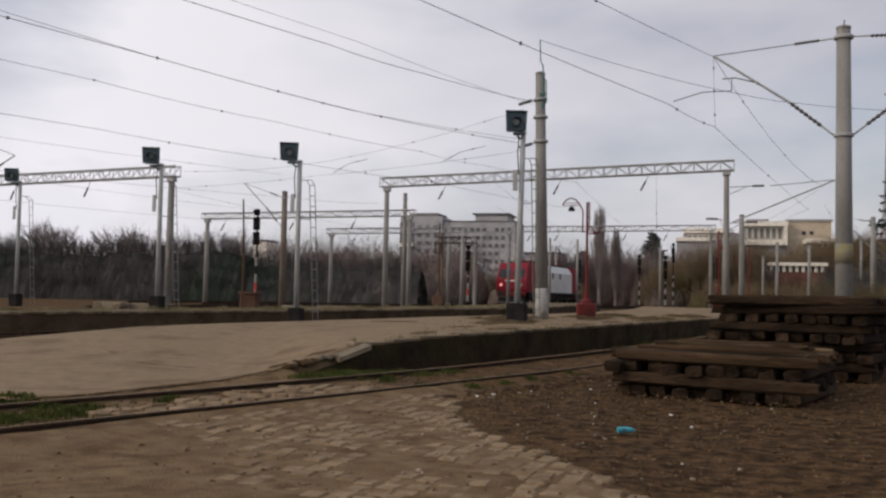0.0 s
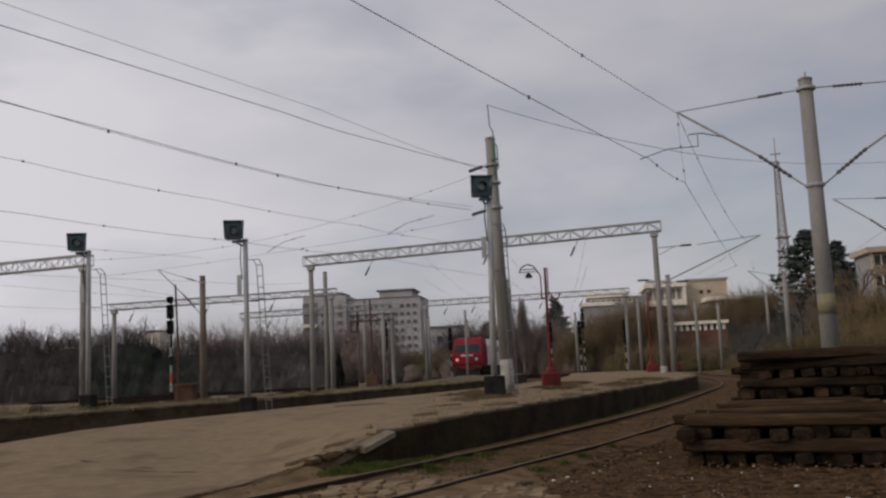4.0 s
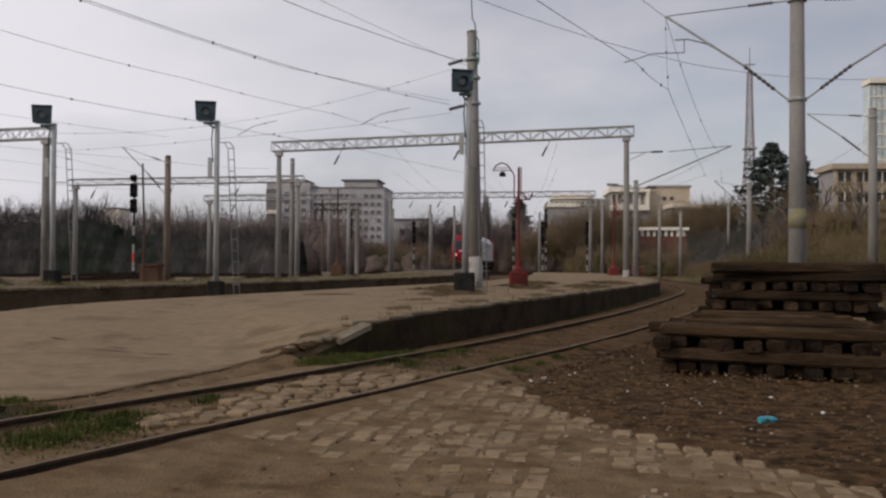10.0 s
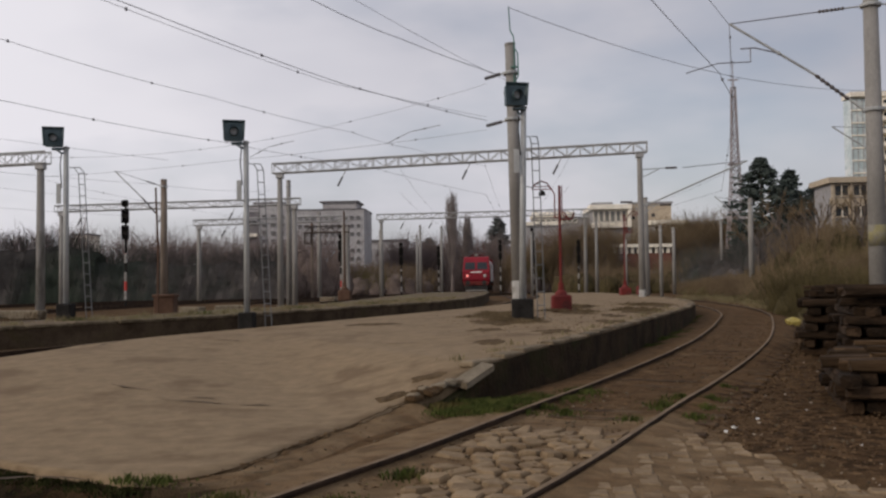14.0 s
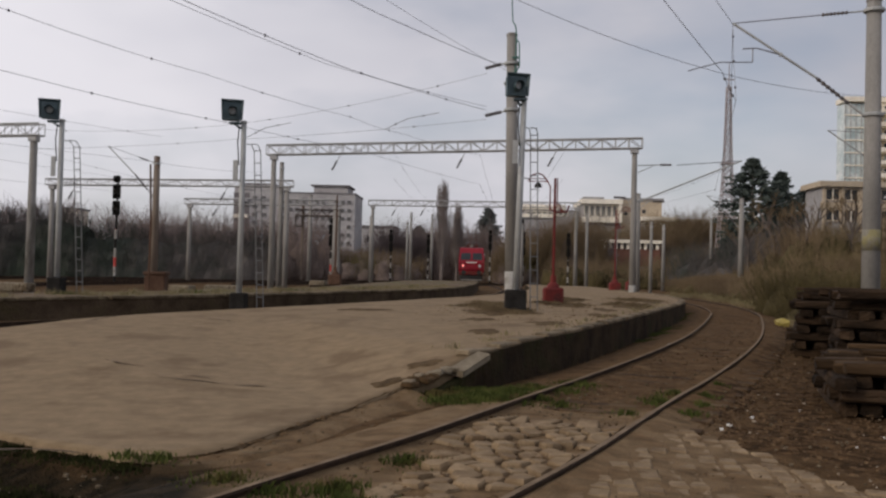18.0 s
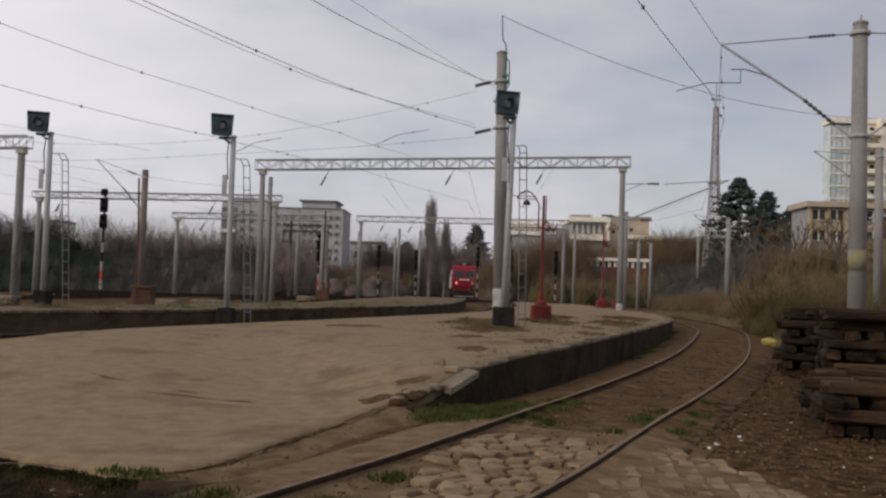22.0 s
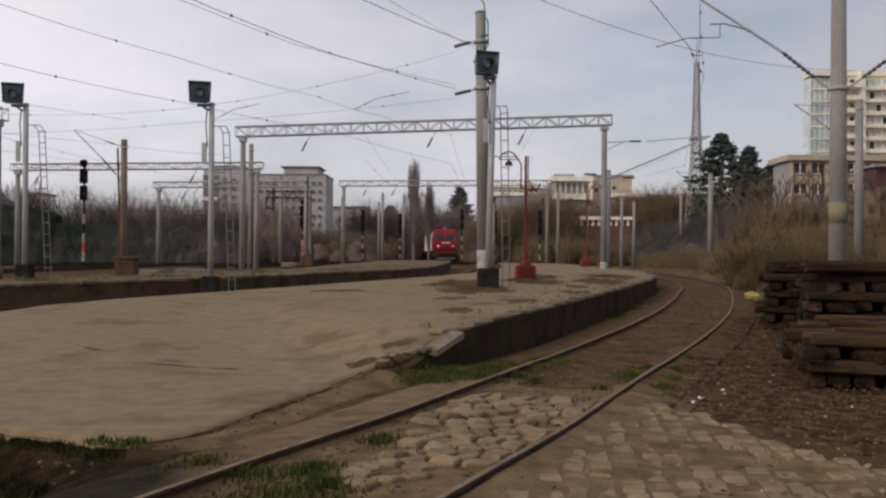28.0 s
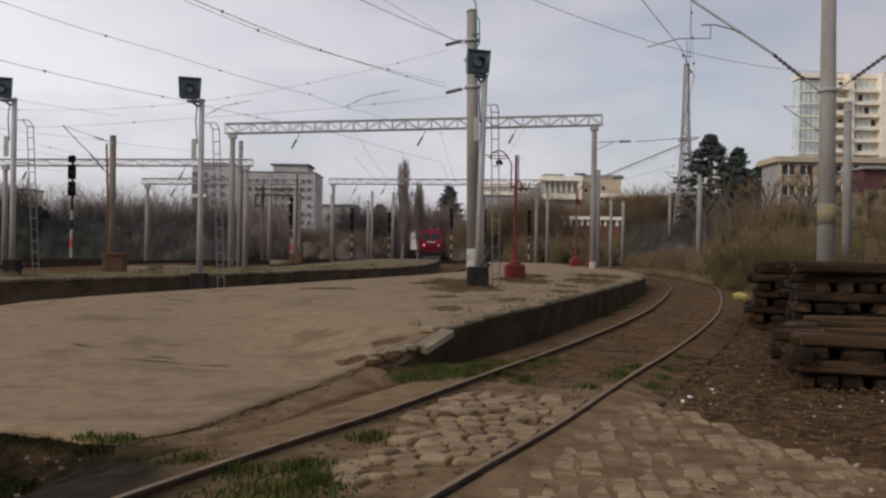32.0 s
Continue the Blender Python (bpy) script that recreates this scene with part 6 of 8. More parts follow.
def window(b, x, y, z, w, h, frame_mat, pane_mat=None, proud=0.0):
    """A framed pane on a wall that faces -y."""
    f = Shape()
    t = min(0.1, w * 0.12)
    for s in (-1, 1):
        f.box((s * (w / 2 - t / 2), 0, 0), (t, 0.16, h)).box((0, 0, s * (h / 2 - t / 2)), (w, 0.16, t))
    key = (round(w, 2), round(h, 2), frame_mat.name, (pane_mat or M_GLASS).name)
    if key not in WINDOW:
        a = f.mesh("window")
        a.materials.append(frame_mat)
        p = Shape().box((0, 0.03, 0), (w - t, 0.06, h - t)).mesh("pane")
        p.materials.append(pane_mat or M_GLASS)
        WINDOW[key] = (a, p)
    a, p = WINDOW[key]
    o = new("window", a)
    o.parent = b
    o.location = (x, y - 0.05 - proud, z)
    q = new("pane", p)
    q.parent = o
    return o


def build_apartments():
    z0 = land(-25, 137)
    b = thing("apartment_building", "grey concrete apartment block behind bare bushes", "apartment block", (0, 137, z0))
    y = 0.0
    block(b, "wall", -28.2, y, -17.4, y + 9, 0, 12.15, M_APT, "weathered grey facade")
    block(b, "wall", -34.6, y - 0.6, -28.2, y + 9, 0, 12.9, M_APT, "taller stair wing")
    block(b, "roof_house", -33.6, y + 1, -29.2, y + 7, 12.9, 13.55, M_APTDARK)
    block(b, "roof_house", -23.5, y + 1, -18.6, y + 7, 12.15, 13.3, M_APT)
    block(b, "parapet", -23.9, y + 0.7, -18.3, y + 7.2, 13.3, 13.5, M_APTDARK)
    block(b, "parapet", -28.2, y - 0.1, -17.3, y + 9.1, 12.15, 12.3, M_APTDARK)
    # Dark panel whose colour stands for the shade in the balcony column.
    block(b, "panel", -34.65, y - 0.66, -32.4, y + 2, 4.0, 12.0, M_APTDARK, "balcony column with shade in its dark colour")
    for r in range(9):
        z = 1.6 + r * 1.17
        for c in range(11):
            if (r * 7 + c * 5) % 11 == 3:
                continue
            window(b, -27.5 + c * 0.93, y, z, 0.5, 0.52, M_APTDARK, M_SHADEGLASS)
        for c in range(3):
            window(b, -31.6 + c * 1.25, y - 0.6, z + 0.3, 0.6, 0.55, M_APTDARK, M_SHADEGLASS)
        if r % 2 == 0:
            part("balcony", Shape().box((-33.5, y - 1.0, z), (2.0, 0.8, 0.5), ch=0.03), M_CREAM if r in (2, 6) else M_APT, b)
    block(b, "panel", -30.8, y - 0.68, -29.9, y - 0.5, 3.6, 5.2, M_TURQ, "blue painted panel")


build_apartments()


def build_far_hall():
    z0 = land(15, 134)
    b = thing("institute_building", "long cream modernist building with flat roofs on the hill", "public building", (0, 134, 0))
    block(b, "wall", 6.8, 4, 15.0, 12, z0, 11.1, M_GREYB, "lower grey wing")
    block(b, "roof", 6.6, 3.5, 12.6, 12.3, 11.1, 11.75, M_CREAM, "cream roof edge")
    block(b, "terrace", 5.6, -1, 11.0, 4, z0, 9.6, M_GREYB)
    block(b, "terrace_edge", 5.5, -1.3, 10.4, 4, 9.6, 10.1, M_CREAM)
    block(b, "wall", 14.8, 0.6, 20.0, 10, z0, 11.7, M_GREYB, "recessed window front")
    block(b, "roof", 14.4, -0.2, 20.1, 10.3, 11.75, 12.4, M_CREAM, "sunlit cream roof edge")
    block(b, "pier", 19.55, -0.1, 20.0, 0.6, 9.2, 11.75, M_CREAM)
    block(b, "sill_band", 14.6, -0.1, 19.5, 0.6, 9.2, 9.9, M_CREAM)
    block(b, "roof_house", 15.0, 3, 17.9, 8, 12.4, 12.95, M_GREYB)
    # Darker tan than the cream front, to paint the end wing in shade.
    block(b, "wall", 20.0, 1.2, 25.7, 10, z0, 12.5, M_TAN, "end wing with shade in its tan colour")
    block(b, "roof", 20.0, 1.0, 25.9, 10.2, 12.5, 12.75, M_GREYB)
    for c in range(6):
        window(b, 15.2 + c * 0.78, 0.6, 10.8, 0.7, 1.6, M_CREAM, M_SHADEGLASS)
    for c in range(8):
        window(b, 7.4 + c * 0.75, 4.0, 10.5, 0.62, 0.6, M_CREAM, M_SHADEGLASS)
    for c in range(2):
        window(b, 22.2 + c * 1.0, 1.2, 10.9, 0.5, 0.5, M_APTDARK)
    block(b, "terrace", 22.2, -4, 27.0, 2, z0, 9.0, M_GREYB)
    block(b, "terrace_edge", 22.0, -4.4, 26.8, 2, 9.3, 9.85, M_CREAM, "cream terrace roof")
    for c in range(6):
        window(b, 22.7 + c * 0.75, -4.0, 8.9, 0.6, 0.55, M_CREAM)
    block(b, "wall", 27.0, -2, 38.0, 6, z0, 9.4, M_GREYB, "long grey side building")
    block(b, "roof", 26.8, -2.3, 38.3, 6.3, 9.4, 9.8, M_APT)
    w = thing("garden_wall", "low white colonnade below the hill building", "wall", (0, 121.5, 0))
    block(w, "wall", 12.2, 0, 23.0, 0.5, land(15, 122), 5.2, M_ROOFRED, "red brown base wall")
    block(w, "back", 12.2, 0.7, 23.0, 0.9, 5.0, 6.0, M_APTDARK)
    block(w, "coping", 12.0, -0.3, 23.2, 0.9, 5.95, 6.35, M_CREAM)
    for c in range(15):
        part("pier", Shape().box((12.4 + c * 0.73, 0.2, 5.6), (0.36, 0.4, 0.8), ch=0.02), M_CREAM, w)


build_far_hall()


def build_right_buildings():
    b = thing("office_tower", "tall cream office tower with glazed corner and balconies", "office building", (0, 110, 0))
    z0 = land(45, 110)
    block(b, "wall", 44.0, 1.0, 51.0, 5, z0, 22.3, M_CREAM, "cream plaster front")
    # The tower's shaded side: tan instead of cream puts the shade into the colour.
    block(b, "wall", 51.0, 0.4, 60.0, 5, z0, 22.9, M_TAN, "plain side wing with its shade as tan colour")
    block(b, "glazed_corner", 41.5, 1.2, 44.0, 3.4, z0, 22.0, M_TURQ, "blue green curtain wall")
    block(b, "parapet", 41.4, 0.7, 51.0, 3.6, 22.2, 22.75, M_CREAM)
    block(b, "pier", 46.6, -0.3, 47.2, 1.0, z0, 22.6, M_CREAM)
    block(b, "pier", 50.3, -0.3, 51.0, 1.0, z0, 22.6, M_CREAM)
    for k in range(5):
        part("mullion", Shape().box((41.6 + k * 0.6, 1.16, 15.0), (0.07, 0.1, 14.0)), M_GALV, b)
    for r in range(11):
        z = 21.4 - r * 1.43
        part("floor_band", Shape().box((42.75, 1.14, z - 0.7), (2.5, 0.1, 0.16), ch=0.02), M_CREAM, b)
        part("floor_band", Shape().box((48.75, 0.5, z - 0.72), (3.1, 1.0, 0.4), ch=0.02), M_CREAM, b)
        for c in range(4):
            window(b, 47.6 + c * 0.76, 0.95, z, 0.72, 0.95, M_CREAM, M_TURQ if (r * 3 + c) % 4 else M_GLASS)
        for c in range(3):
            window(b, 44.5 + c * 0.8, 0.95, z, 0.72, 0.95, M_CREAM, M_GLASS if (r + c) % 3 else M_TURQ)
        part("balcony", Shape().box((45.3, 0.1, z - 0.72), (2.6, 1.8, 0.14), ch=0.02).box((45.3, -0.75, z - 0.5), (2.6, 0.08, 0.42)), M_CREAM, b)
        window(b, 51.8, 0.4, z, 0.5, 0.62, M_CREAM, M_TURQ)
    s = thing("school_building", "low pale building with two bands of windows on the bank", "office building", (0, 72, 0))
    z0 = land(30, 72)
    block(s, "wall", 25.2, 0, 48.0, 3.5, z0, 8.55, M_GREYB, "weathered grey front")
    block(s, "roof", 24.9, -0.5, 48.3, 3.8, 8.55, 8.95, M_TAN, "pale concrete roof slab")
    block(s, "sill_band", 25.1, -0.12, 48.0, 0, 7.0, 7.45, M_TAN)
    for c in range(17):
        for k, z in enumerate((8.0, 6.5)):
            window(s, 25.95 + c * 1.32, 0, z, 1.12, 0.92, M_TAN, M_GREYB if (c * 5 + k * 3) % 7 == 2 else None)
            part("glazing_bar", Shape().box((25.95 + c * 1.32, -0.1, z), (0.07, 0.08, 0.9)), M_CREAM, s)
        part("pier", Shape().box((25.3 + c * 1.32, -0.12, 6.9), (0.18, 0.24, 3.3)), M_TAN, s)
    k = thing("shed", "small maroon hut with a pale green side", "shed", (26.2, 60, 0))
    z0 = land(28, 60)
    block(k, "wall", 0, 0, 1.8, 3, z0, 7.0, M_MAROON)
    block(k, "wall", 1.8, -0.2, 6.5, 3, z0, 6.9, M_TURQ, "pale green sheet side")
    block(k, "roof", -0.2, -0.4, 6.8, 3.3, 7.0, 7.15, M_GREYB)
    f = thing("concrete_fence", "grey concrete panel fence on the bank", "fence", (0, 0, 0))
    for i in range(14):
        x, y = 22.0 + i * 1.6, 52 + 0.3 * i
        p = part("panel", Shape().box((0, 0, 1.2), (1.5, 0.1, 2.5), ch=0.02), M_KERB, f)
        p.location = (x, y, land(x, y))
        p = part("post", Shape().box((0.8, 0, 1.25), (0.14, 0.16, 2.7), ch=0.02), M_KERB, f)
        p.location = (x, y, land(x, y))


build_right_buildings()


def house(x, y, w, d, h, roof, wall, label):
    b = thing("house", label, "house", (x, y, land(x, y)))
    block(b, "wall", -w / 2, 0, w / 2, d, 0, h, wall)
    if roof:
        part("roof", Shape().add([(-w / 2 - 0.3, -0.3, h), (w / 2 + 0.3, -0.3, h), (w / 2 + 0.3, d + 0.3, h), (-w / 2 - 0.3, d + 0.3, h), (-w / 2 + 1, d / 2, h + roof), (w / 2 - 1, d / 2, h + roof)], [(0, 1, 5, 4), (2, 3, 4, 5), (1, 2, 5), (3, 0, 4), (3, 2, 1, 0)]), M_ROOFRED, b)
    else:
        block(b, "roof", -w / 2 - 0.2, -0.2, w / 2 + 0.2, d + 0.2, h, h + 0.4, M_APTDARK)
    for c in range(int(w / 2.2)):
        for r in range(int(h / 2.6)):
            window(b, -w / 2 + 1.2 + c * 2.2, 0, 1.8 + r * 2.6, 1.0, 1.2, M_APTDARK)


house(-86, 200, 3.4, 6, 12.8, 0, M_CREAM, "pale flat-roofed apartment house far off")
house(-71.5, 205, 5, 5, 9.0, 1.5, M_TAN, "distant tan house with red roof")
house(-12.5, 185, 8, 8, 5.0, 2.2, M_APTDARK, "distant house with red roof among trees")
house(-2.0, 178, 9, 8, 4.4, 2.4, M_APTDARK, "distant house with red roof among trees")
house(-18.1, 112, 1.8, 2.4, 5.3, 0, M_PALEBLUE, "small pale blue hut among the bushes")
house(-19.5, 170, 10, 10, 9.0, 0, M_APT, "distant plain grey apartment block")


def build_tower():
    t = thing("lattice_tower", "slender steel lattice radio tower", "radio tower", (26.6, 104, 0))
    lv = [(0.0, 1.3), (4, 1.0), (8, 0.75), (10, 0.62), (12, 0.5), (14, 0.41), (16, 0.35), (18, 0.3), (20, 0.26), (22.2, 0.22)]
    for a in range(4):
        sx, sy = (-1, 1, 1, -1)[a], (-1, -1, 1, 1)[a]
        part("leg", Shape().tube([(sx * w, sy * w, z) for z, w in lv], 0.06, 5, 0.045), M_TOWER, t)
    for (z0, w0), (z1, w1) in zip(lv, lv[1:]):
        sh = Shape()
        n = 2 if z0 < 10 else 3
        for k in range(n):
            a0, a1 = w0 + (w1 - w0) * k / n, w0 + (w1 - w0) * (k + 1) / n
            h0, h1 = z0 + (z1 - z0) * k / n, z0 + (z1 - z0) * (k + 1) / n
            c = [(-1, -1), (1, -1), (1, 1), (-1, 1)]
            for i in range(4):
                p, q = c[i], c[(i + 1) % 4]
                sh.tube([(p[0] * a0, p[1] * a0, h0), (q[0] * a1, q[1] * a1, h1)], 0.03, 4)
                sh.tube([(q[0] * a0, q[1] * a0, h0), (p[0] * a1, p[1] * a1, h1)], 0.03, 4)
                sh.tube([(p[0] * a1, p[1] * a1, h1), (q[0] * a1, q[1] * a1, h1)], 0.03, 4)
        part("bracing", sh, M_TOWER, t)
    part("mast_top", Shape().tube([(0, 0, 22), (0, 0, 24.8)], 0.07, 6, 0.04), M_TOWER, t)
    part("crossbar", Shape().box((0, 0, 23.0), (1.1, 0.12, 0.12)), M_TOWER, t)
    part("platform", Shape().box((0, 0, 14.0), (1.3, 1.3, 0.14)), M_TOWER, t)


# Steel tone made greyer and lighter, so distance haze sits in the colour.
M_TOWER = surf("tower_steel", (0.27, 0.235, 0.235), (0.37, 0.325, 0.325), 1.0, 0.7, 0.0, fine=10)
build_tower()


# ---- trees and brush ----
def twig(sh, p, q, w):
    """A thin three-sided twig that ends in a point."""
    d = (q - p)
    a = d.orthogonal().normalized() * w
    b = d.normalized().cross(a)
    k = len(sh.v)
    sh.v.extend([tuple(p + a), tuple(p - a * 0.5 + b * 0.86), tuple(p - a * 0.5 - b * 0.86), tuple(q)])
    sh.f.extend([(k, k + 1, k + 3), (k + 1, k + 2, k + 3), (k + 2, k, k + 3)])


def grow(limbs, twigs, p, d, l, r, depth, rng, spread, up):
    q = p + d * l
    if depth <= 1:
        twig(twigs, p, q, max(r, 0.026))
        for _ in range(3):
            t = p.lerp(q, rng.uniform(0.2, 0.9))
            e = (d + Vector((rng.uniform(-1, 1), rng.uniform(-1, 1), rng.uniform(-0.3, 0.9))) * spread).normalized()
            twig(twigs, t, t + e * l * rng.uniform(0.4, 0.8), max(r * 0.6, 0.02))
        return
    limbs.tube([p, p.lerp(q, 0.5) + Vector((rng.uniform(-1, 1), rng.uniform(-1, 1), 0)) * l * 0.05, q], r, 5, r * 0.7, cap=False)
    for i in range(rng.choice((3, 4, 4))):
        e = (d + Vector((rng.uniform(-1, 1), rng.uniform(-1, 1), rng.uniform(-0.4, 0.6) + up)) * spread).normalized()
        grow(limbs, twigs, p.lerp(q, rng.uniform(0.55, 1.0)), e, l * rng.uniform(0.6, 0.85), r * rng.uniform(0.5, 0.68), depth - 1, rng, spread, up)


def bare_tree(x, y, h, seed, label, spread=0.75, up=0.2, depth=5, kind="bare_tree", group="bare trees", crown=None):
    rng = random.Random(seed)
    z = land(x, y)
    t = thing(kind, label, "tree", (x, y, z), group=group)
    limbs, twigs = Shape(), Shape()
    limbs.tube([(0, 0, -0.2), (0.03 * h * rng.uniform(-1, 1), 0, 0.3 * h)], 0.022 * h, 7, 0.016 * h, cap=False)
    top = Vector(limbs.v[-1])
    top = Vector((0.0, 0.0, 0.3 * h))
    for i in range(4):
        d = Vector((math.cos(i * 1.6 + seed), math.sin(i * 1.6 + seed), 1.0 + up * 3)).normalized()
        grow(limbs, twigs, top - Vector((0, 0, 0.06 * h * i * 0.5)), d, h * 0.26, 0.012 * h, depth - 1, rng, spread, up)
    part("trunk", limbs, M_BARK, t)
    tagged(part("crown", twigs, crown or M_CROWN, t), "crown of bare twigs")
    return t


def poplar(x, y, h, seed):
    rng = random.Random(seed)
    t = thing("poplar_tree", "tall narrow leafless poplar", "tree", (x, y, land(x, y)), group="bare trees")
    limbs, twigs = Shape(), Shape()
    limbs.tube([(0, 0, -0.2), (0, 0, h * 0.5), (0, 0, h * 0.97)], 0.018 * h, 7, 0.002 * h, cap=False)
    for i in range(170):
        z = h * rng.uniform(0.1, 0.7)
        g = rng.uniform(0, 6.28)
        f = rng.uniform(0.35, 1)
        w = lerp(f, [0.35, 1], [0.36, 0.05]) * rng.uniform(0.5, 1)
        d = Vector((math.cos(g) * w, math.sin(g) * w, 1)).normalized()
        l = (h - z) * 0.95 * f
        p = Vector((0, 0, z))
        m = p + d * l * 0.5 + Vector((math.cos(g), math.sin(g), 0)) * 0.06 * l * (1.2 - f)
        q = m + (d + Vector((0, 0, 0.25))).normalized() * l * 0.5
        limbs.tube([p, m, q], 0.035, 4, 0.012, cap=False)
        for _ in range(9):
            f = rng.uniform(0.2, 1)
            a = p.lerp(m, 2 * f) if f < 0.5 else m.lerp(q, 2 * f - 1)
            e = (d + Vector((rng.uniform(-1, 1), rng.uniform(-1, 1), rng.uniform(0, 0.6))) * 0.3).normalized()
            twig(twigs, a, a + e * rng.uniform(0.4, 1.0), 0.026)
    part("trunk", limbs, M_POPLAR, t)
    part("crown", twigs, M_POPLAR, t)


def conifer(x, y, h, w, seed, label, round_top=False, mat=None):
    rng = random.Random(seed)
    t = thing("conifer_tree", label, "tree", (x, y, land(x, y)), group="dark conifers")
    part("trunk", Shape().tube([(0, 0, -0.2), (0, 0, h * 0.95)], 0.022 * h, 7, 0.006 * h), M_BARK, t)
    sh = Shape()
    n = int(420 * (h / 10))
    for i in range(n):
        f = rng.uniform(0.12, 1.0)
        if round_top:
            rad = w * (0.55 + 0.45 * math.sin(min(1, f * 1.15) * math.pi)) * (1 if f < 0.8 else max(0.25, (1.05 - f) * 4))
        else:
            rad = w * min(1.0, (1.03 - f) * 1.7) ** 0.75
        rad *= rng.uniform(0.55, 1.15)
        g = rng.uniform(0, 6.28)
        p = Vector((0, 0, f * h))
        q = p + Vector((math.cos(g) * rad, math.sin(g) * rad, rng.uniform(-0.15, 0.25) * rad))
        for k in range(9):
            c = p.lerp(q, rng.uniform(0.35, 1.0))
            for _ in range(3):
                e = Vector((rng.uniform(-1, 1), rng.uniform(-1, 1), rng.uniform(-0.7, 0.35))).normalized() * rng.uniform(0.2, 0.5)
                s = e.orthogonal().normalized() * 0.13
                kk = len(sh.v)
                sh.v.extend([tuple(c - s), tuple(c + s), tuple(c + e)])
                sh.f.append((kk, kk + 1, kk + 2))
    part("crown", sh, mat or M_CONIF, t, "dense dark green needles")


def brush(name, label, samples, mat, seed, core=True, tw=0.018, per=26, kind="stuff", core_mat=None):
    """Dense leafless bushes: samples of (x, y, height, width); ragged upright twigs round a heart. A darker core_mat
    puts the shade inside the bush into the heart's colour.
    """
    rng = random.Random(seed)
    sh, heart = Shape(), Shape()
    for x, y, h, w in samples:
        z = land(x, y)
        if core:
            ring = [(w * 0.38, 0), (w * 0.4 * rng.uniform(0.8, 1.1), h * 0.16), (w * 0.36 * rng.uniform(0.8, 1.1), h * 0.32), (w * 0.25 * rng.uniform(0.8, 1.1), h * 0.48), (w * 0.1, h * 0.58)]
            k = len(heart.v)
            heart.lathe(ring, 9, (x, y, z - 0.1))
            heart.v[k:] = [(a + rng.uniform(-0.07, 0.07) * w, b + rng.uniform(-0.07, 0.07) * w, c + rng.uniform(-0.06, 0.06) * h) for a, b, c in heart.v[k:]]
        for _ in range(per):
            g, rr = rng.uniform(0, 6.28), w * 0.55 * math.sqrt(rng.random())
            p = Vector((x + rr * math.cos(g), y + rr * math.sin(g), z + h * rng.uniform(0.0, 0.6)))
            d = Vector((math.cos(g) * rng.uniform(0, 0.7), math.sin(g) * rng.uniform(0, 0.7), 1)).normalized()
            q = p + d * h * rng.uniform(0.25, 0.5)
            twig(sh, p, q, tw * rng.uniform(0.7, 1.4))
            for _ in range(3):
                a = p.lerp(q, rng.uniform(0.3, 0.95))
                e = (d + Vector((rng.uniform(-1, 1), rng.uniform(-1, 1), rng.uniform(-0.4, 0.7)))).normalized()
                twig(sh, a, a + e * h * rng.uniform(0.08, 0.2), tw * 0.6)
    ob = solid(name, sh, mat, label, "bushes", kind=kind)
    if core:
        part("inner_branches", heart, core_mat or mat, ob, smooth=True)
    return ob


_r = random.Random(5)


def hedge_ridge(x0, x1, y0, h0, depth, seed, label, mat, n_twigs, tw):
    """A long thicket: a ragged ridge of earth-dark branches with many fine twigs standing out of it."""
    rng = random.Random(seed)
    xs = np.arange(x0, x1, 0.45)
    prof = [(-1.0, 0.0), (-0.95, 0.3), (-0.8, 0.58), (-0.5, 0.8), (-0.1, 0.9), (0.4, 0.8), (0.9, 0.3), (1.0, 0.0)]
    vs = []
    for x in xs:
        hh = h0 * (0.86 + 0.2 * noise.noise((x * 0.16, seed, 0)) + 0.1 * noise.noise((x * 0.6, seed, 4)))
        for dy, f in prof:
            q = 0.35 * noise.noise((x * 1.1, dy * 3, f * 4 + seed))
            y = y0 + 0.05 * x + dy * depth + q
            vs.append((x + q * 0.4, y, land(x, y) - 0.1 + f * hh + 0.25 * noise.noise((x * 1.7, dy * 5, seed)) * (f > 0)))
    n = len(prof)
    sh = Shape().add(vs, [(i * n + j, (i + 1) * n + j, (i + 1) * n + j + 1, i * n + j + 1) for i in range(len(xs) - 1) for j in range(n - 1)])
    for _ in range(n_twigs):
        i, j = rng.randrange(len(xs)), rng.choice((0, 1, 1, 2, 2, 3, 3, 4, 4, 4))
        p = Vector(vs[i * n + j]) + Vector((rng.uniform(-0.3, 0.3), rng.uniform(-0.3, 0.3), rng.uniform(-0.3, 0.2)))
        d = Vector((rng.uniform(-0.5, 0.5), rng.uniform(-0.7, 0.3), 1)).normalized()
        q = p + d * h0 * rng.uniform(0.12, 0.36)
        twig(sh, p, q, tw * rng.uniform(0.6, 1.3))
        for _ in range(3):
            a = p.lerp(q, rng.uniform(0.3, 0.95))
            e = (d + Vector((rng.uniform(-1, 1), rng.uniform(-1, 1), rng.uniform(-0.4, 0.7)))).normalized()
            twig(sh, a, a + e * h0 * rng.uniform(0.05, 0.14), tw * 0.6)
    return solid("hedge", sh, mat, label, "bushes", kind="stuff")


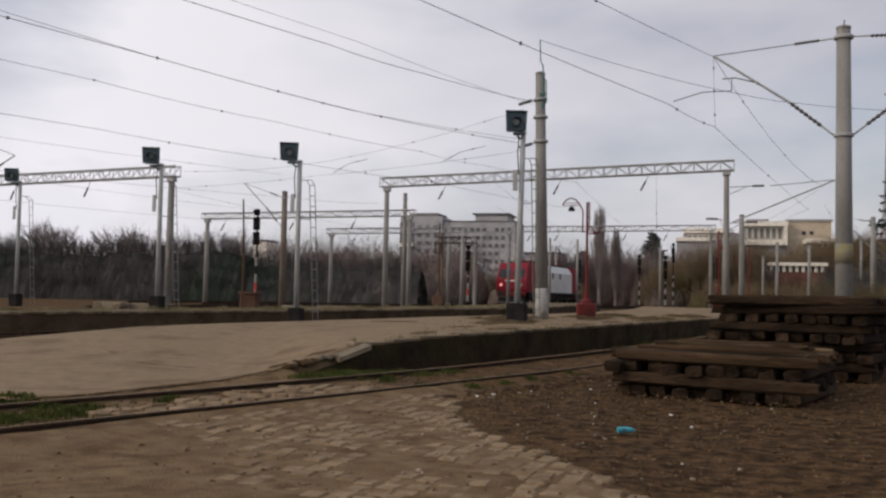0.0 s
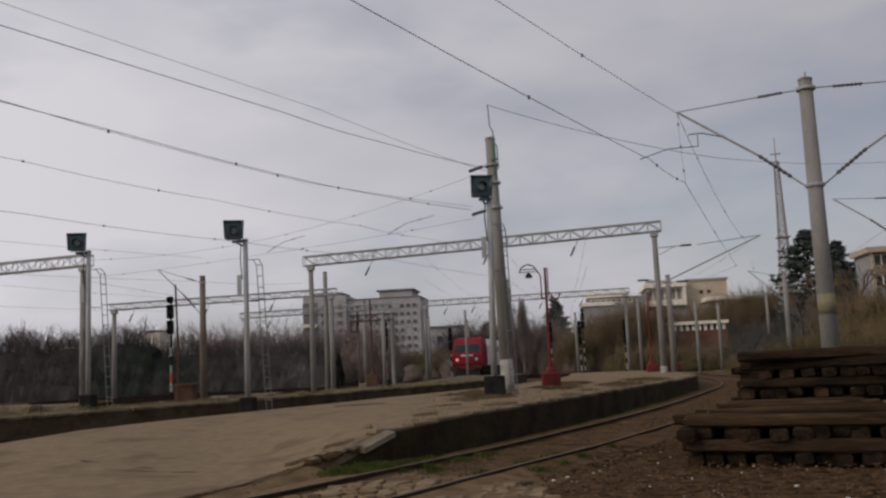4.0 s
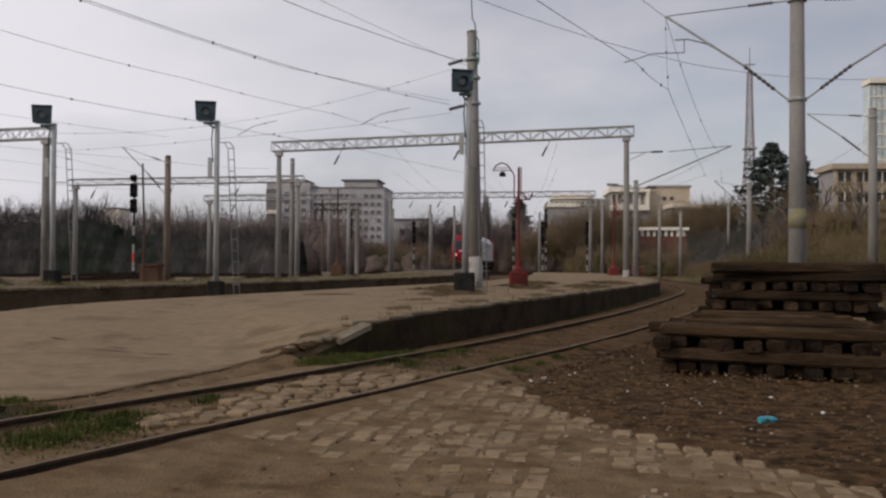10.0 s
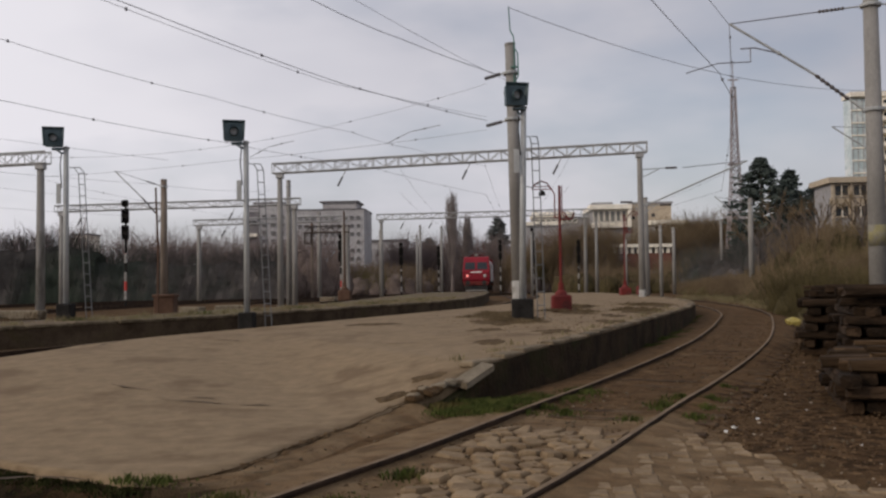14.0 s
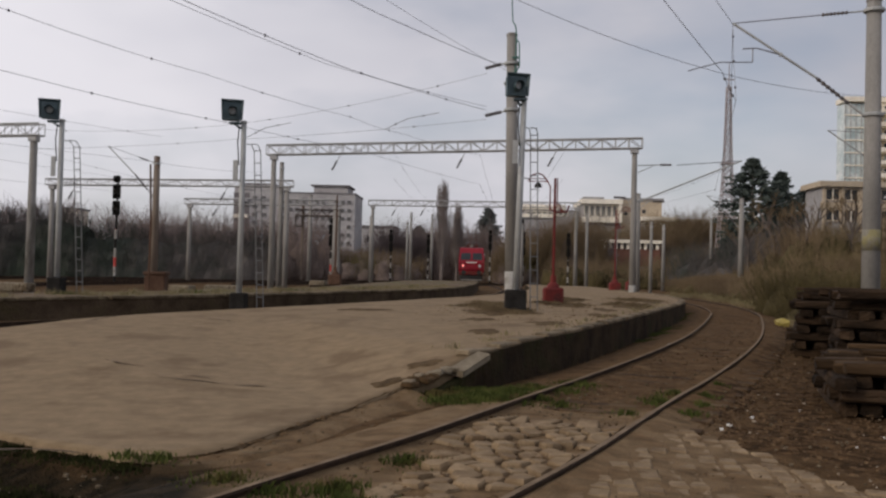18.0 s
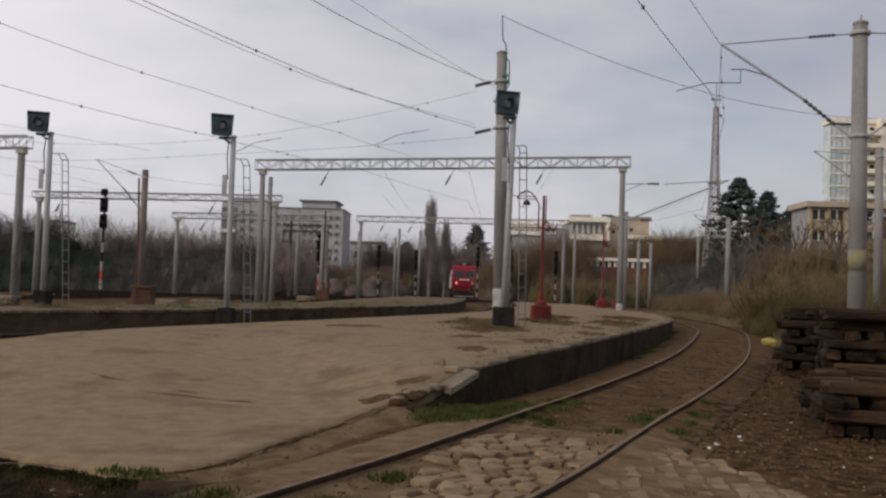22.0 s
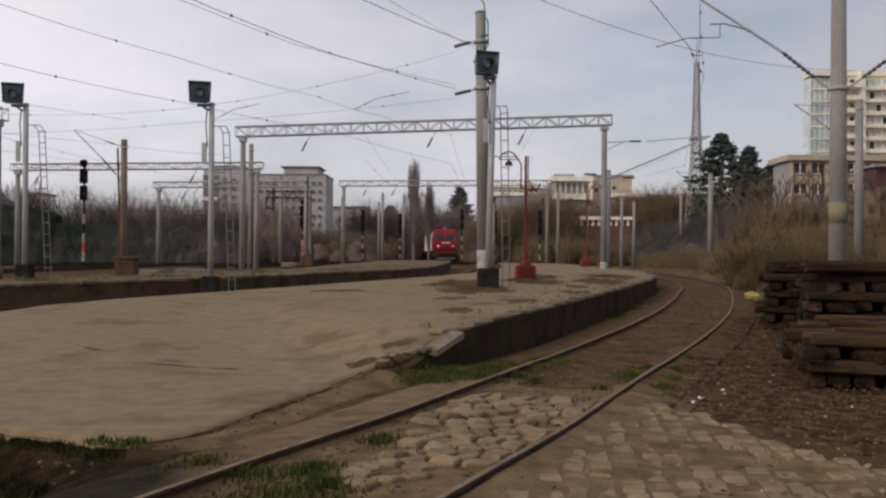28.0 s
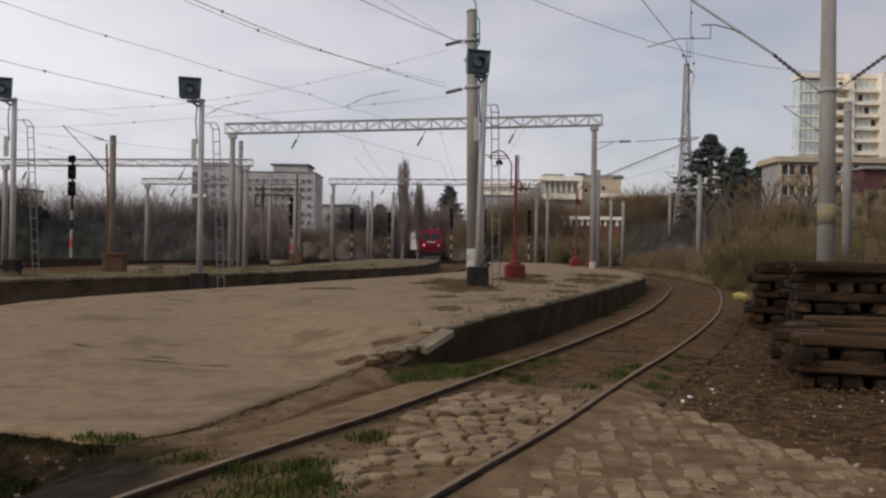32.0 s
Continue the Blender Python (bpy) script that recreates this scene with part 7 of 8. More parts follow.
hedge_ridge(-95, -30, 77, 5.5, 1.8, 3, "dark dense thicket behind the yard", M_HEDGE, 5500, 0.02)
hedge_ridge(-30.5, -15, 77, 4.2, 1.8, 5, "lower dark leafless thicket behind the yard", M_TWIGDK, 1600, 0.02)
brush("thicket", "brown leafless scrub beyond the hedge", [(_r.uniform(-95, -14), 80 + _r.uniform(0, 14), _r.uniform(4.6, 7.2), _r.uniform(3, 4.5)) for _ in range(190)], M_TWIG, 4, per=75, tw=0.026, core_mat=M_THICKET)
brush("thicket", "brown leafless scrub along the line", [(_x, _y, _h, _w) for _x, _y, _h, _w in ((_r.uniform(-20, 28), 112 + _r.uniform(0, 34), _r.uniform(2.5, 4.6), _r.uniform(2.5, 4.5)) for _ in range(190)) if not -8 < _x < 6], M_BRUSH, 6, per=70, tw=0.03, core_mat=M_THICKET)
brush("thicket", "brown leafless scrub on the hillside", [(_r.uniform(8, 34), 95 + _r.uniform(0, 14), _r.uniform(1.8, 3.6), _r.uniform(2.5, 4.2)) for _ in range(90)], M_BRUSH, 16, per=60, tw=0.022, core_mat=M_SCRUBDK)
_bank = []
while len(_bank) < 330:
    _x, _y = _r.uniform(14.5, 44), _r.uniform(30, 82)
    if _x - lerp(_y, [0, 20, 60, 100], [12.0, 13.5, 15.5, 19.0]) > 0.3 and not (23.5 < _x and 69 < _y < 83) and not (30 < _x < 40 and 58 < _y < 66):
        _bank.append((_x, _y, _r.uniform(0.7, 1.6) if _x > 18 else _r.uniform(0.5, 1.3), _r.uniform(1.6, 3.2)))
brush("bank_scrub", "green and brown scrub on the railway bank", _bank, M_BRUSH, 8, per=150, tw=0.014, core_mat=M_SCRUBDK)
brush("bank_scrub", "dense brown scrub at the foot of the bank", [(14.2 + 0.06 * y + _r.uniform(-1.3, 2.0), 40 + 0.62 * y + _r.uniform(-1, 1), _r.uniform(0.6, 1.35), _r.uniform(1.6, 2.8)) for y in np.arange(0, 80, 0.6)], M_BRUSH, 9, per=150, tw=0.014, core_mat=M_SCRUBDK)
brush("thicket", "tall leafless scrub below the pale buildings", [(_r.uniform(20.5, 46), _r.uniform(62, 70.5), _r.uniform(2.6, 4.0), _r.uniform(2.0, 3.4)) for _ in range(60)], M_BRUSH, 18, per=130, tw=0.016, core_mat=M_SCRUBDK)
brush("thicket", "dense grey crowns of leafless trees before the hill building", [(_x, _r.uniform(112, 117), _r.uniform(0.75, 1.1) * lerp(_x, [3, 9, 14], [4.0, 8.4, 9.0]), _r.uniform(2.4, 3.8)) for _x in (_r.uniform(3.0, 13.6) for _ in range(40))] + [(_r.uniform(10, 34), _r.uniform(124, 131), _r.uniform(6.2, 8.6), _r.uniform(3.0, 4.4)) for _ in range(75)], M_BRUSH, 19, per=200, tw=0.026, core_mat=M_THICKET)
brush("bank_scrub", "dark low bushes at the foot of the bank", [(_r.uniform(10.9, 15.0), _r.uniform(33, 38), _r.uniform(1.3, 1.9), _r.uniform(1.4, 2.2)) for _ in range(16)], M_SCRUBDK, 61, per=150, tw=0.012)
brush("thicket", "dark scrub around the conifers", [(_r.uniform(19, 33), _r.uniform(82, 92), _r.uniform(2.2, 4.6), _r.uniform(2.2, 3.6)) for _ in range(60)], M_TWIGDK, 20, per=130, tw=0.018)
brush("thicket", "brown leafless scrub before the apartment block", [(_x, _r.uniform(116, 131), _r.uniform(0.75, 1.1) * lerp(_x, [-25, -20, -11], [7.6, 4.4, 3.8]), _r.uniform(2.6, 4.2)) for _x in (_r.uniform(-44, -11) for _ in range(90))], M_TWIG, 51, per=130, tw=0.026, core_mat=M_THICKET)
brush("hilltop_trees", "far line of leafless trees", [(_r.uniform(-190, 120), 225 + _r.uniform(0, 40), _r.uniform(4, 8), _r.uniform(7, 12)) for _ in range(170)], M_TWIG, 10, per=36, tw=0.06, core_mat=M_THICKET)
for _i, (_x, _y, _h) in enumerate(((-73, 90, 10.2), (-61, 91, 10.0), (-55, 95, 9.6), (-67, 96, 9.8), (-78, 93, 9.4), (-49, 90, 8.8), (-52, 92, 9.0), (-46, 94, 8.2), (-40, 90, 8.6), (-34, 93, 7.6), (-58, 90, 8.0), (-64, 93, 9.0), (-28, 94, 6.8), (-70, 92, 8.6), (-22, 95, 6.6), (-17, 100, 6.6), (9.5, 116, 9.4), (12.5, 118, 9.0), (7.0, 119, 8.0), (15, 118, 7.0))):
    bare_tree(_x, _y, _h, 40 + _i, "leafless tree with a fine brown crown")
for _i, (_x, _y, _h) in enumerate(((23.6, 62, 6.2), (22.0, 66, 6.6), (26.5, 60, 5.4), (20.5, 74, 6.5), (24.2, 80, 7.5), (29.5, 58, 5.0))):
    bare_tree(_x, _y, _h, 80 + _i, "leafless tree on the railway bank", spread=0.9, depth=4, crown=M_BRUSH)
poplar(-4.6, 130, 14.2, 3)
poplar(-2.6, 133, 11.0, 9)
brush("hilltop_trees", "far line of leafless trees beyond the line", [(_r.uniform(-60, 60), 200 + _r.uniform(0, 30), _r.uniform(4.5, 7.5), _r.uniform(6, 10)) for _ in range(90)], M_TWIG, 28, per=60, tw=0.05, core_mat=M_THICKET)
brush("thicket", "hazy leafless trees beyond the line", [(_r.uniform(-16, 14), _r.uniform(147, 156), _r.uniform(7.2, 10.2), _r.uniform(3, 4.6)) for _ in range(80)], M_TWIG, 41, per=110, tw=0.03, core_mat=M_THICKET)
conifer(25.6, 91, 10.3, 3.3, 21, "broad dark cedar on the bank", True)
conifer(28.5, 92, 8.8, 2.3, 22, "narrow dark spruce beside the cedar")
conifer(23.6, 90, 4.4, 1.6, 25, "low dark conifer below the cedar")
conifer(31.4, 94, 7.2, 2.3, 26, "small dark spruce on the bank")
conifer(1.9, 160, 12.2, 3.5, 23, "dark broad conifer beyond the tracks", False, M_CONIFHZ)
conifer(-9.5, 160, 9.0, 3.2, 24, "dark conifer near the distant houses", True, M_CONIFHZ)


# ---- grass, litter ----
def grass(name, label, spots, mat, seed, h=0.16, n=60):
    rng = random.Random(seed)
    sh = Shape()
    for x, y, r, zf in spots:
        for _ in range(int(n * r * r * 9)):
            g, rr = rng.uniform(0, 6.28), r * min(1.5, abs(rng.gauss(0, 0.62)))
            px, py = x + rr * math.cos(g), y + rr * math.sin(g)
            z = zf(px, py)
            a = rng.uniform(0, 6.28)
            s = Vector((math.cos(a), math.sin(a), 0)) * 0.008
            hh = h * rng.uniform(0.3, 1.2) * (1.15 - 0.55 * rr / r)
            b = Vector((rng.uniform(-1, 1), rng.uniform(-1, 1), 0)) * hh * 0.5
            p = Vector((px, py, z - 0.01))
            k = len(sh.v)
            sh.v.extend([tuple(p - s), tuple(p + s), tuple(p + b * 0.4 + s * 0.6 + Vector((0, 0, hh * 0.6))), tuple(p + b * 0.4 - s * 0.6 + Vector((0, 0, hh * 0.6))), tuple(p + b + Vector((0, 0, hh * 0.95)))])
            sh.f.extend([(k, k + 1, k + 2, k + 3), (k + 3, k + 2, k + 4)])
    return solid(name, sh, mat, label, "grass", kind="stuff")


_g0 = lambda x, y: land(x, y) + (0.075 if y < 16 and x > -1.9 else 0.03)
grass("grass", "fresh green grass beside the rails", [(0.05, 12.0, 0.38, _g0), (0.35, 12.7, 0.4, _g0), (0.1, 12.5, 0.35, _g0), (0.75, 13.1, 0.3, _g0), (0.55, 12.9, 0.35, _g0), (-0.15, 12.1, 0.3, _g0), (0.45, 12.3, 0.35, _g0), (-1.5, 7.75, 0.3, _g0), (-0.8, 6.9, 0.42, _g0), (-0.92, 6.5, 0.45, _g0), (-0.62, 7.2, 0.3, _g0), (-2.25, 8.62, 0.2, _g0), (-2.5, 8.68, 0.18, _g0), (-1.15, 7.45, 0.3, _g0), (1.45, 14.1, 0.3, _g0), (2.3, 12.5, 0.25, _g0), (-0.1, 12.95, 0.4, _g0), (-0.3, 12.6, 0.3, _g0), (0.2, 13.0, 0.4, _g0), (0.6, 13.15, 0.4, _g0), (0.85, 13.6, 0.3, _g0), (2.4, 11.6, 0.22, _g0), (2.7, 12.4, 0.2, _g0), (1.1, 12.0, 0.22, _g0), (4.6, 24.0, 0.7, _g0), (5.2, 25.6, 0.7, _g0), (3.9, 22.0, 0.4, _g0), (-0.75, 7.6, 0.3, _g0), (-0.35, 8.6, 0.25, _g0), (2.95, 13.2, 0.22, _g0), (3.4, 14.4, 0.2, _g0), (0.9, 12.5, 0.25, _g0), (1.3, 13.3, 0.22, _g0)] + [(0.02 + 0.33 * k + 0.1 * math.sin(5 * k), 12.15 + 0.42 * k + 0.14 * math.cos(3 * k), 0.34, _g0) for k in range(5)] + [(0.4, 12.15, 0.28, _g0), (0.75, 12.7, 0.28, _g0), (0.95, 13.3, 0.26, _g0)], M_GRASS, 3, 0.075, 420)
grass("moss", "dark moss and low weeds along the ramp's foot", [(-2.5 - 0.4 * k, 8.6 + 0.21 * k + 0.05 * math.sin(2 * k), 0.3, lambda x, y: land(x, y) - 0.04) for k in range(10)] + [(-2.8 - 0.45 * k, 8.1 + 0.22 * k, 0.4, lambda x, y: land(x, y) - 0.22) for k in range(9)], M_MOSS, 33, 0.05, 420)
grass("grass", "green grass at the foot of the platform wall", [(6.35, 30.0, 0.4, _g0), (6.7, 31.5, 0.45, _g0), (5.55, 26.8, 0.35, _g0), (7.3, 33.8, 0.5, _g0), (2.3, 12.75, 0.25, _g0), (2.6, 13.3, 0.28, _g0), (2.3, 12.3, 0.22, _g0), (1.75, 11.45, 0.2, _g0), (1.5, 14.2, 0.25, _g0), (0.66, 12.05, 0.25, _g0)], M_GRASS, 33, 0.08, 260)
_gp1 = lambda x, y: p1_near_z(y)
grass("grass", "dry tufts along the platform edge", [(x - 0.5 + 0.25 * math.sin(3.1 * y), y, 0.28, _gp1) for x, y in P1_NEAR if 14.0 < y < 30][::2], M_DRYGRASS, 5, 0.1, 40)
_rr = random.Random(15)
grass("grass", "thin dry grass on the second platform", [(x - 0.86 * d, y + 0.5 * d, 0.8, lambda a, b: land(a, b) + 0.5) for x, y in P2_EDGE[::3] for d in (0.8, 2.2) if 14 < y < 46], M_DRYGRASS, 6, 0.16, 34)
grass("grass", "green patches on the second platform", [(x - 0.86 * d, y + 0.5 * d, 0.7, lambda a, b: land(a, b) + 0.5) for x, y in P2_EDGE[::9] for d in (1.6,) if 14 < y < 46], M_GRASS, 7, 0.13, 40)


def litter(name, label, x, y, size, mat, seed, flat=0.4):
    rng = random.Random(seed)
    k = 9
    vs = [(0, 0, size * flat)]
    for i in range(k):
        g = 2 * math.pi * i / k
        vs.append((math.cos(g) * size * rng.uniform(0.6, 1.2), math.sin(g) * size * rng.uniform(0.4, 0.9), size * flat * rng.uniform(0.1, 0.8)))
    for i in range(k):
        g = 2 * math.pi * i / k
        vs.append((vs[i + 1][0] * 0.8, vs[i + 1][1] * 0.8, -0.01))
    fs = [(0, i + 1, (i + 1) % k + 1) for i in range(k)] + [(i + 1, k + i + 1, k + (i + 1) % k + 1, (i + 1) % k + 1) for i in range(k)]
    return solid(name, Shape().add(vs, fs), mat, label, "litter", (x, y, land(x, y) + 0.02), rng.uniform(0, 360), group="scattered litter")


litter("paper_scrap", "crumpled white paper between the rails", 4.05, 20.9, 0.2, M_PAPER, 1)
solid("string", Shape().tube([(0, 0, 0.012), (0.04, -0.09, 0.01), (0.14, -0.14, 0.012), (0.22, -0.1, 0.01), (0.27, -0.06, 0.02)], 0.005, 5), M_KERB, "short pale string lying at the platform's end", "string", (-1.73, 9.08, 0.03))
litter("paper_scrap", "white plastic scrap in the grass", 0.25, 12.45, 0.1, M_PAPER, 2)
litter("paper_scrap", "white plastic scrap by the rail", 0.95, 13.3, 0.12, M_PAPER, 3)
for _i, (_x, _y, _w) in enumerate(((2.75, 11.3, 0.07), (3.15, 11.9, 0.06), (3.9, 12.6, 0.05), (5.6, 22.6, 0.12), (5.0, 20.6, 0.1), (6.9, 24.2, 0.12), (4.9, 18.4, 0.1), (3.6, 10.2, 0.035), (4.2, 9.4, 0.03), (5.0, 9.9, 0.05), (5.2, 8.9, 0.05), (4.1, 10.8, 0.03), (4.7, 11.2, 0.03), (-1.35, 7.9, 0.05), (1.55, 11.9, 0.05), (2.2, 14.2, 0.06))):
    litter("paper_scrap", "small white scrap lying on the soil", _x, _y, 0.6 * _w, M_PAPER, 40 + _i, 0.35)
for _i, (_x, _y, _w) in enumerate(((0.95, 13.73, 0.1), (1.1, 13.8, 0.07), (3.41, 14.67, 0.07), (2.28, 10.73, 0.07), (1.65, 10.66, 0.05), (2.34, 13.44, 0.06), (6.53, 26.2, 0.1), (5.9, 24.9, 0.09), (4.4, 21.0, 0.09), (3.3, 16.0, 0.05), (2.6, 11.0, 0.05), (-0.95, 5.9, 0.07), (-0.75, 6.3, 0.09), (3.0, 12.9, 0.05), (5.0, 21.8, 0.1), (6.1, 27.3, 0.1))):
    litter("paper_scrap", "pale crumpled scrap lying by the rails", _x, _y, 0.6 * _w, M_PAPER, 70 + _i, 0.5)
litter("plastic_bag", "yellow plastic bag beside the stacks", 8.75, 28.6, 0.28, M_YELPL, 4, 0.9)
litter("plastic_bag", "dark blue plastic bag on the stack's end", 8.2, 24.6, 0.16, M_DKBLUE, 5, 1.0)
_bt = thing("plastic_bottle", "crushed blue plastic bottle lying on the soil", "bottle", (4.58, 8.36, land(4.5, 8.4) + 0.05), 20)
part("body", Shape().tube([(-0.08, 0, -0.02), (0.0, 0, -0.015), (0.05, 0, -0.02)], 0.03, 10, 0.028), M_BLUEPL, _bt)
part("neck", Shape().tube([(0.05, 0, -0.02), (0.09, 0, -0.02)], 0.02, 8, 0.011), M_BLUEPL, _bt)


def plat_z(x, y):
    """The platform's height at a point, on the plane through its nearest vertices."""
    d = (PLAT_TOP[:, 0] - x) ** 2 + (PLAT_TOP[:, 1] - y) ** 2
    k = np.argpartition(d, 10)[:10]
    a = np.c_[np.ones(10), PLAT_TOP[k, 0] - x, PLAT_TOP[k, 1] - y]
    return float(np.linalg.lstsq(a, PLAT_TOP[k, 2], rcond=None)[0][0])


def dirt_patch(x, y, rx, ry, seed, turn=0.0):
    """A thin ragged spread of blown soil lying on the platform."""
    nr, na, vs = 7, 40, []
    c, sn = math.cos(turn), math.sin(turn)
    for i in range(nr + 1):
        for j in range(na):
            g = 2 * math.pi * j / na
            r = i / nr * (0.75 + 0.5 * noise.noise((math.cos(g) * 1.7, math.sin(g) * 1.7, seed)) + 0.22 * noise.noise((math.cos(g) * 5, math.sin(g) * 5, seed + 3)))
            u, v = rx * r * math.cos(g), ry * r * math.sin(g)
            px, py = x + u * c - v * sn, y + u * sn + v * c
            h = 0.016 * (1 - (i / nr) ** 2) * (1 + noise.noise((px * 4, py * 4, seed))) + (0.004 if i < nr else -0.012)
            vs.append((px - x, py - y, plat_z(px, py) + h))
    fs = [(i * na + j, (i + 1) * na + j, (i + 1) * na + (j + 1) % na, i * na + (j + 1) % na) for i in range(nr) for j in range(na)]
    solid("soil_patch", Shape().add(vs, fs), M_PATCH, "brown soil and dead grass blown onto the platform", "soil", (x, y, 0), group="soil patches", smooth=True)


M_PATCH = surf("blown_soil", (0.06, 0.039, 0.02), (0.125, 0.085, 0.045), 7.0, 0.95, 0.8, fine=50, c3=(0.15, 0.108, 0.06), c3_at=0.6, c3_scale=3.0, spec=0.08)
for _i, (_x, _y, _rx, _ry) in enumerate(((0.9, 24.2, 1.4, 2.2), (2.6, 29.0, 0.7, 2.4), (1.5, 19.4, 0.6, 0.8), (2.9, 22.4, 0.4, 1.4), (4.4, 28.6, 0.6, 2.8), (5.6, 33.8, 0.7, 3.6), (0.3, 17.0, 0.35, 0.9), (0.2, 20.8, 0.5, 0.9), (3.4, 25.6, 0.35, 1.6), (-0.9, 12.9, 0.3, 0.22), (-0.5, 13.6, 0.3, 0.3), (-2.6, 24.8, 0.9, 0.9), (3.2, 33.0, 0.9, 2.2), (0.9, 30.2, 0.6, 1.8))):
    dirt_patch(_x, _y, _rx, _ry, 3 * _i)
_leaves = Shape()
for _ in range(24000):
    _s = _rr.uniform(6, 34)
    _x, _y, _dx, _dy = line_at(TRACK1, _s + 8)
    _o = _rr.choice((abs(_rr.gauss(0, 2.4)) + 0.95, _rr.uniform(1.2, 7), _rr.uniform(-1.6, 1.5)))
    _x, _y = _x + _o * _dy, _y - _o * _dx
    if _o < 1.2 and _rr.random() < 0.5:
        continue
    if _o > 0.8 and _y < lerp(_x, [0, 2.0, 2.6, 3.0, 3.8, 4.45, 4.9, 6.0], [12.0, 10.9, 10.0, 8.6, 6.9, 5.9, 4.8, 3.0]) and _rr.random() < 0.85:
        continue
    _w = _rr.uniform(0.012, 0.035)
    _g = _rr.uniform(0, 6.28)
    _z = land(_x, _y) + (0.075 if abs(_o) < 1.0 else 0.03)
    _k = len(_leaves.v)
    _c, _d = math.cos(_g) * _w, math.sin(_g) * _w
    _leaves.v.extend([(_x - _c, _y - _d, _z + _rr.uniform(-0.005, 0.015)), (_x + _d * 0.6, _y - _c * 0.6, _z + _rr.uniform(0, 0.02)), (_x + _c, _y + _d, _z + _rr.uniform(-0.005, 0.02)), (_x - _d * 0.6, _y + _c * 0.6, _z + _rr.uniform(0, 0.02))])
    _leaves.f.append((_k, _k + 1, _k + 2, _k + 3))
for _cx, _cy, _cr, _cn in ((1.0, 26.6, 1.3, 420), (0.2, 25.6, 1.0, 300), (2.6, 28.0, 1.1, 300), (0.4, 20.6, 0.8, 260), (1.7, 19.4, 0.7, 220), (4.3, 27.6, 0.9, 260), (4.9, 33, 1.6, 420), (1.8, 31.5, 1.3, 300), (6.0, 37, 1.4, 300), (2.2, 21.4, 0.6, 200), (3.0, 23.5, 0.9, 260), (5.2, 30.0, 1.2, 300)):
    for _ in range(_cn // 4):        # leaves blown together on the platform
        _x, _y = _cx + _rr.gauss(0, 0.6 * _cr), _cy + _rr.gauss(0, 1.8 * _cr)
        _z = plat_z(_x, _y) + 0.006
        _w, _g = _rr.uniform(0.01, 0.03), _rr.uniform(0, 6.28)
        _c, _d, _k = math.cos(_g) * _w, math.sin(_g) * _w, len(_leaves.v)
        _leaves.v.extend([(_x - _c, _y - _d, _z), (_x + _d * 0.6, _y - _c * 0.6, _z + _rr.uniform(0, 0.03)), (_x + _c, _y + _d, _z + _rr.uniform(0, 0.02)), (_x - _d * 0.6, _y + _c * 0.6, _z + _rr.uniform(0, 0.03))])
        _leaves.f.append((_k, _k + 1, _k + 2, _k + 3))
grass("grass", "low dead brown grass growing through the platform", [(_cx + _rr.gauss(0, 0.35), _cy + _rr.gauss(0, 0.9), _rr.uniform(0.25, 0.5), _gp1) for _cx, _cy in ((0.9, 24.0), (0.6, 24.8), (2.6, 28.6), (4.4, 28.6), (5.6, 33.5), (0.8, 26.5), (3.2, 32.5)) for _ in range(9)], M_DEADGRASS, 31, 0.075, 170)
solid("fallen_leaves", _leaves, M_LEAF, "dead brown leaves and chips on the soil", "leaf litter", kind="stuff")
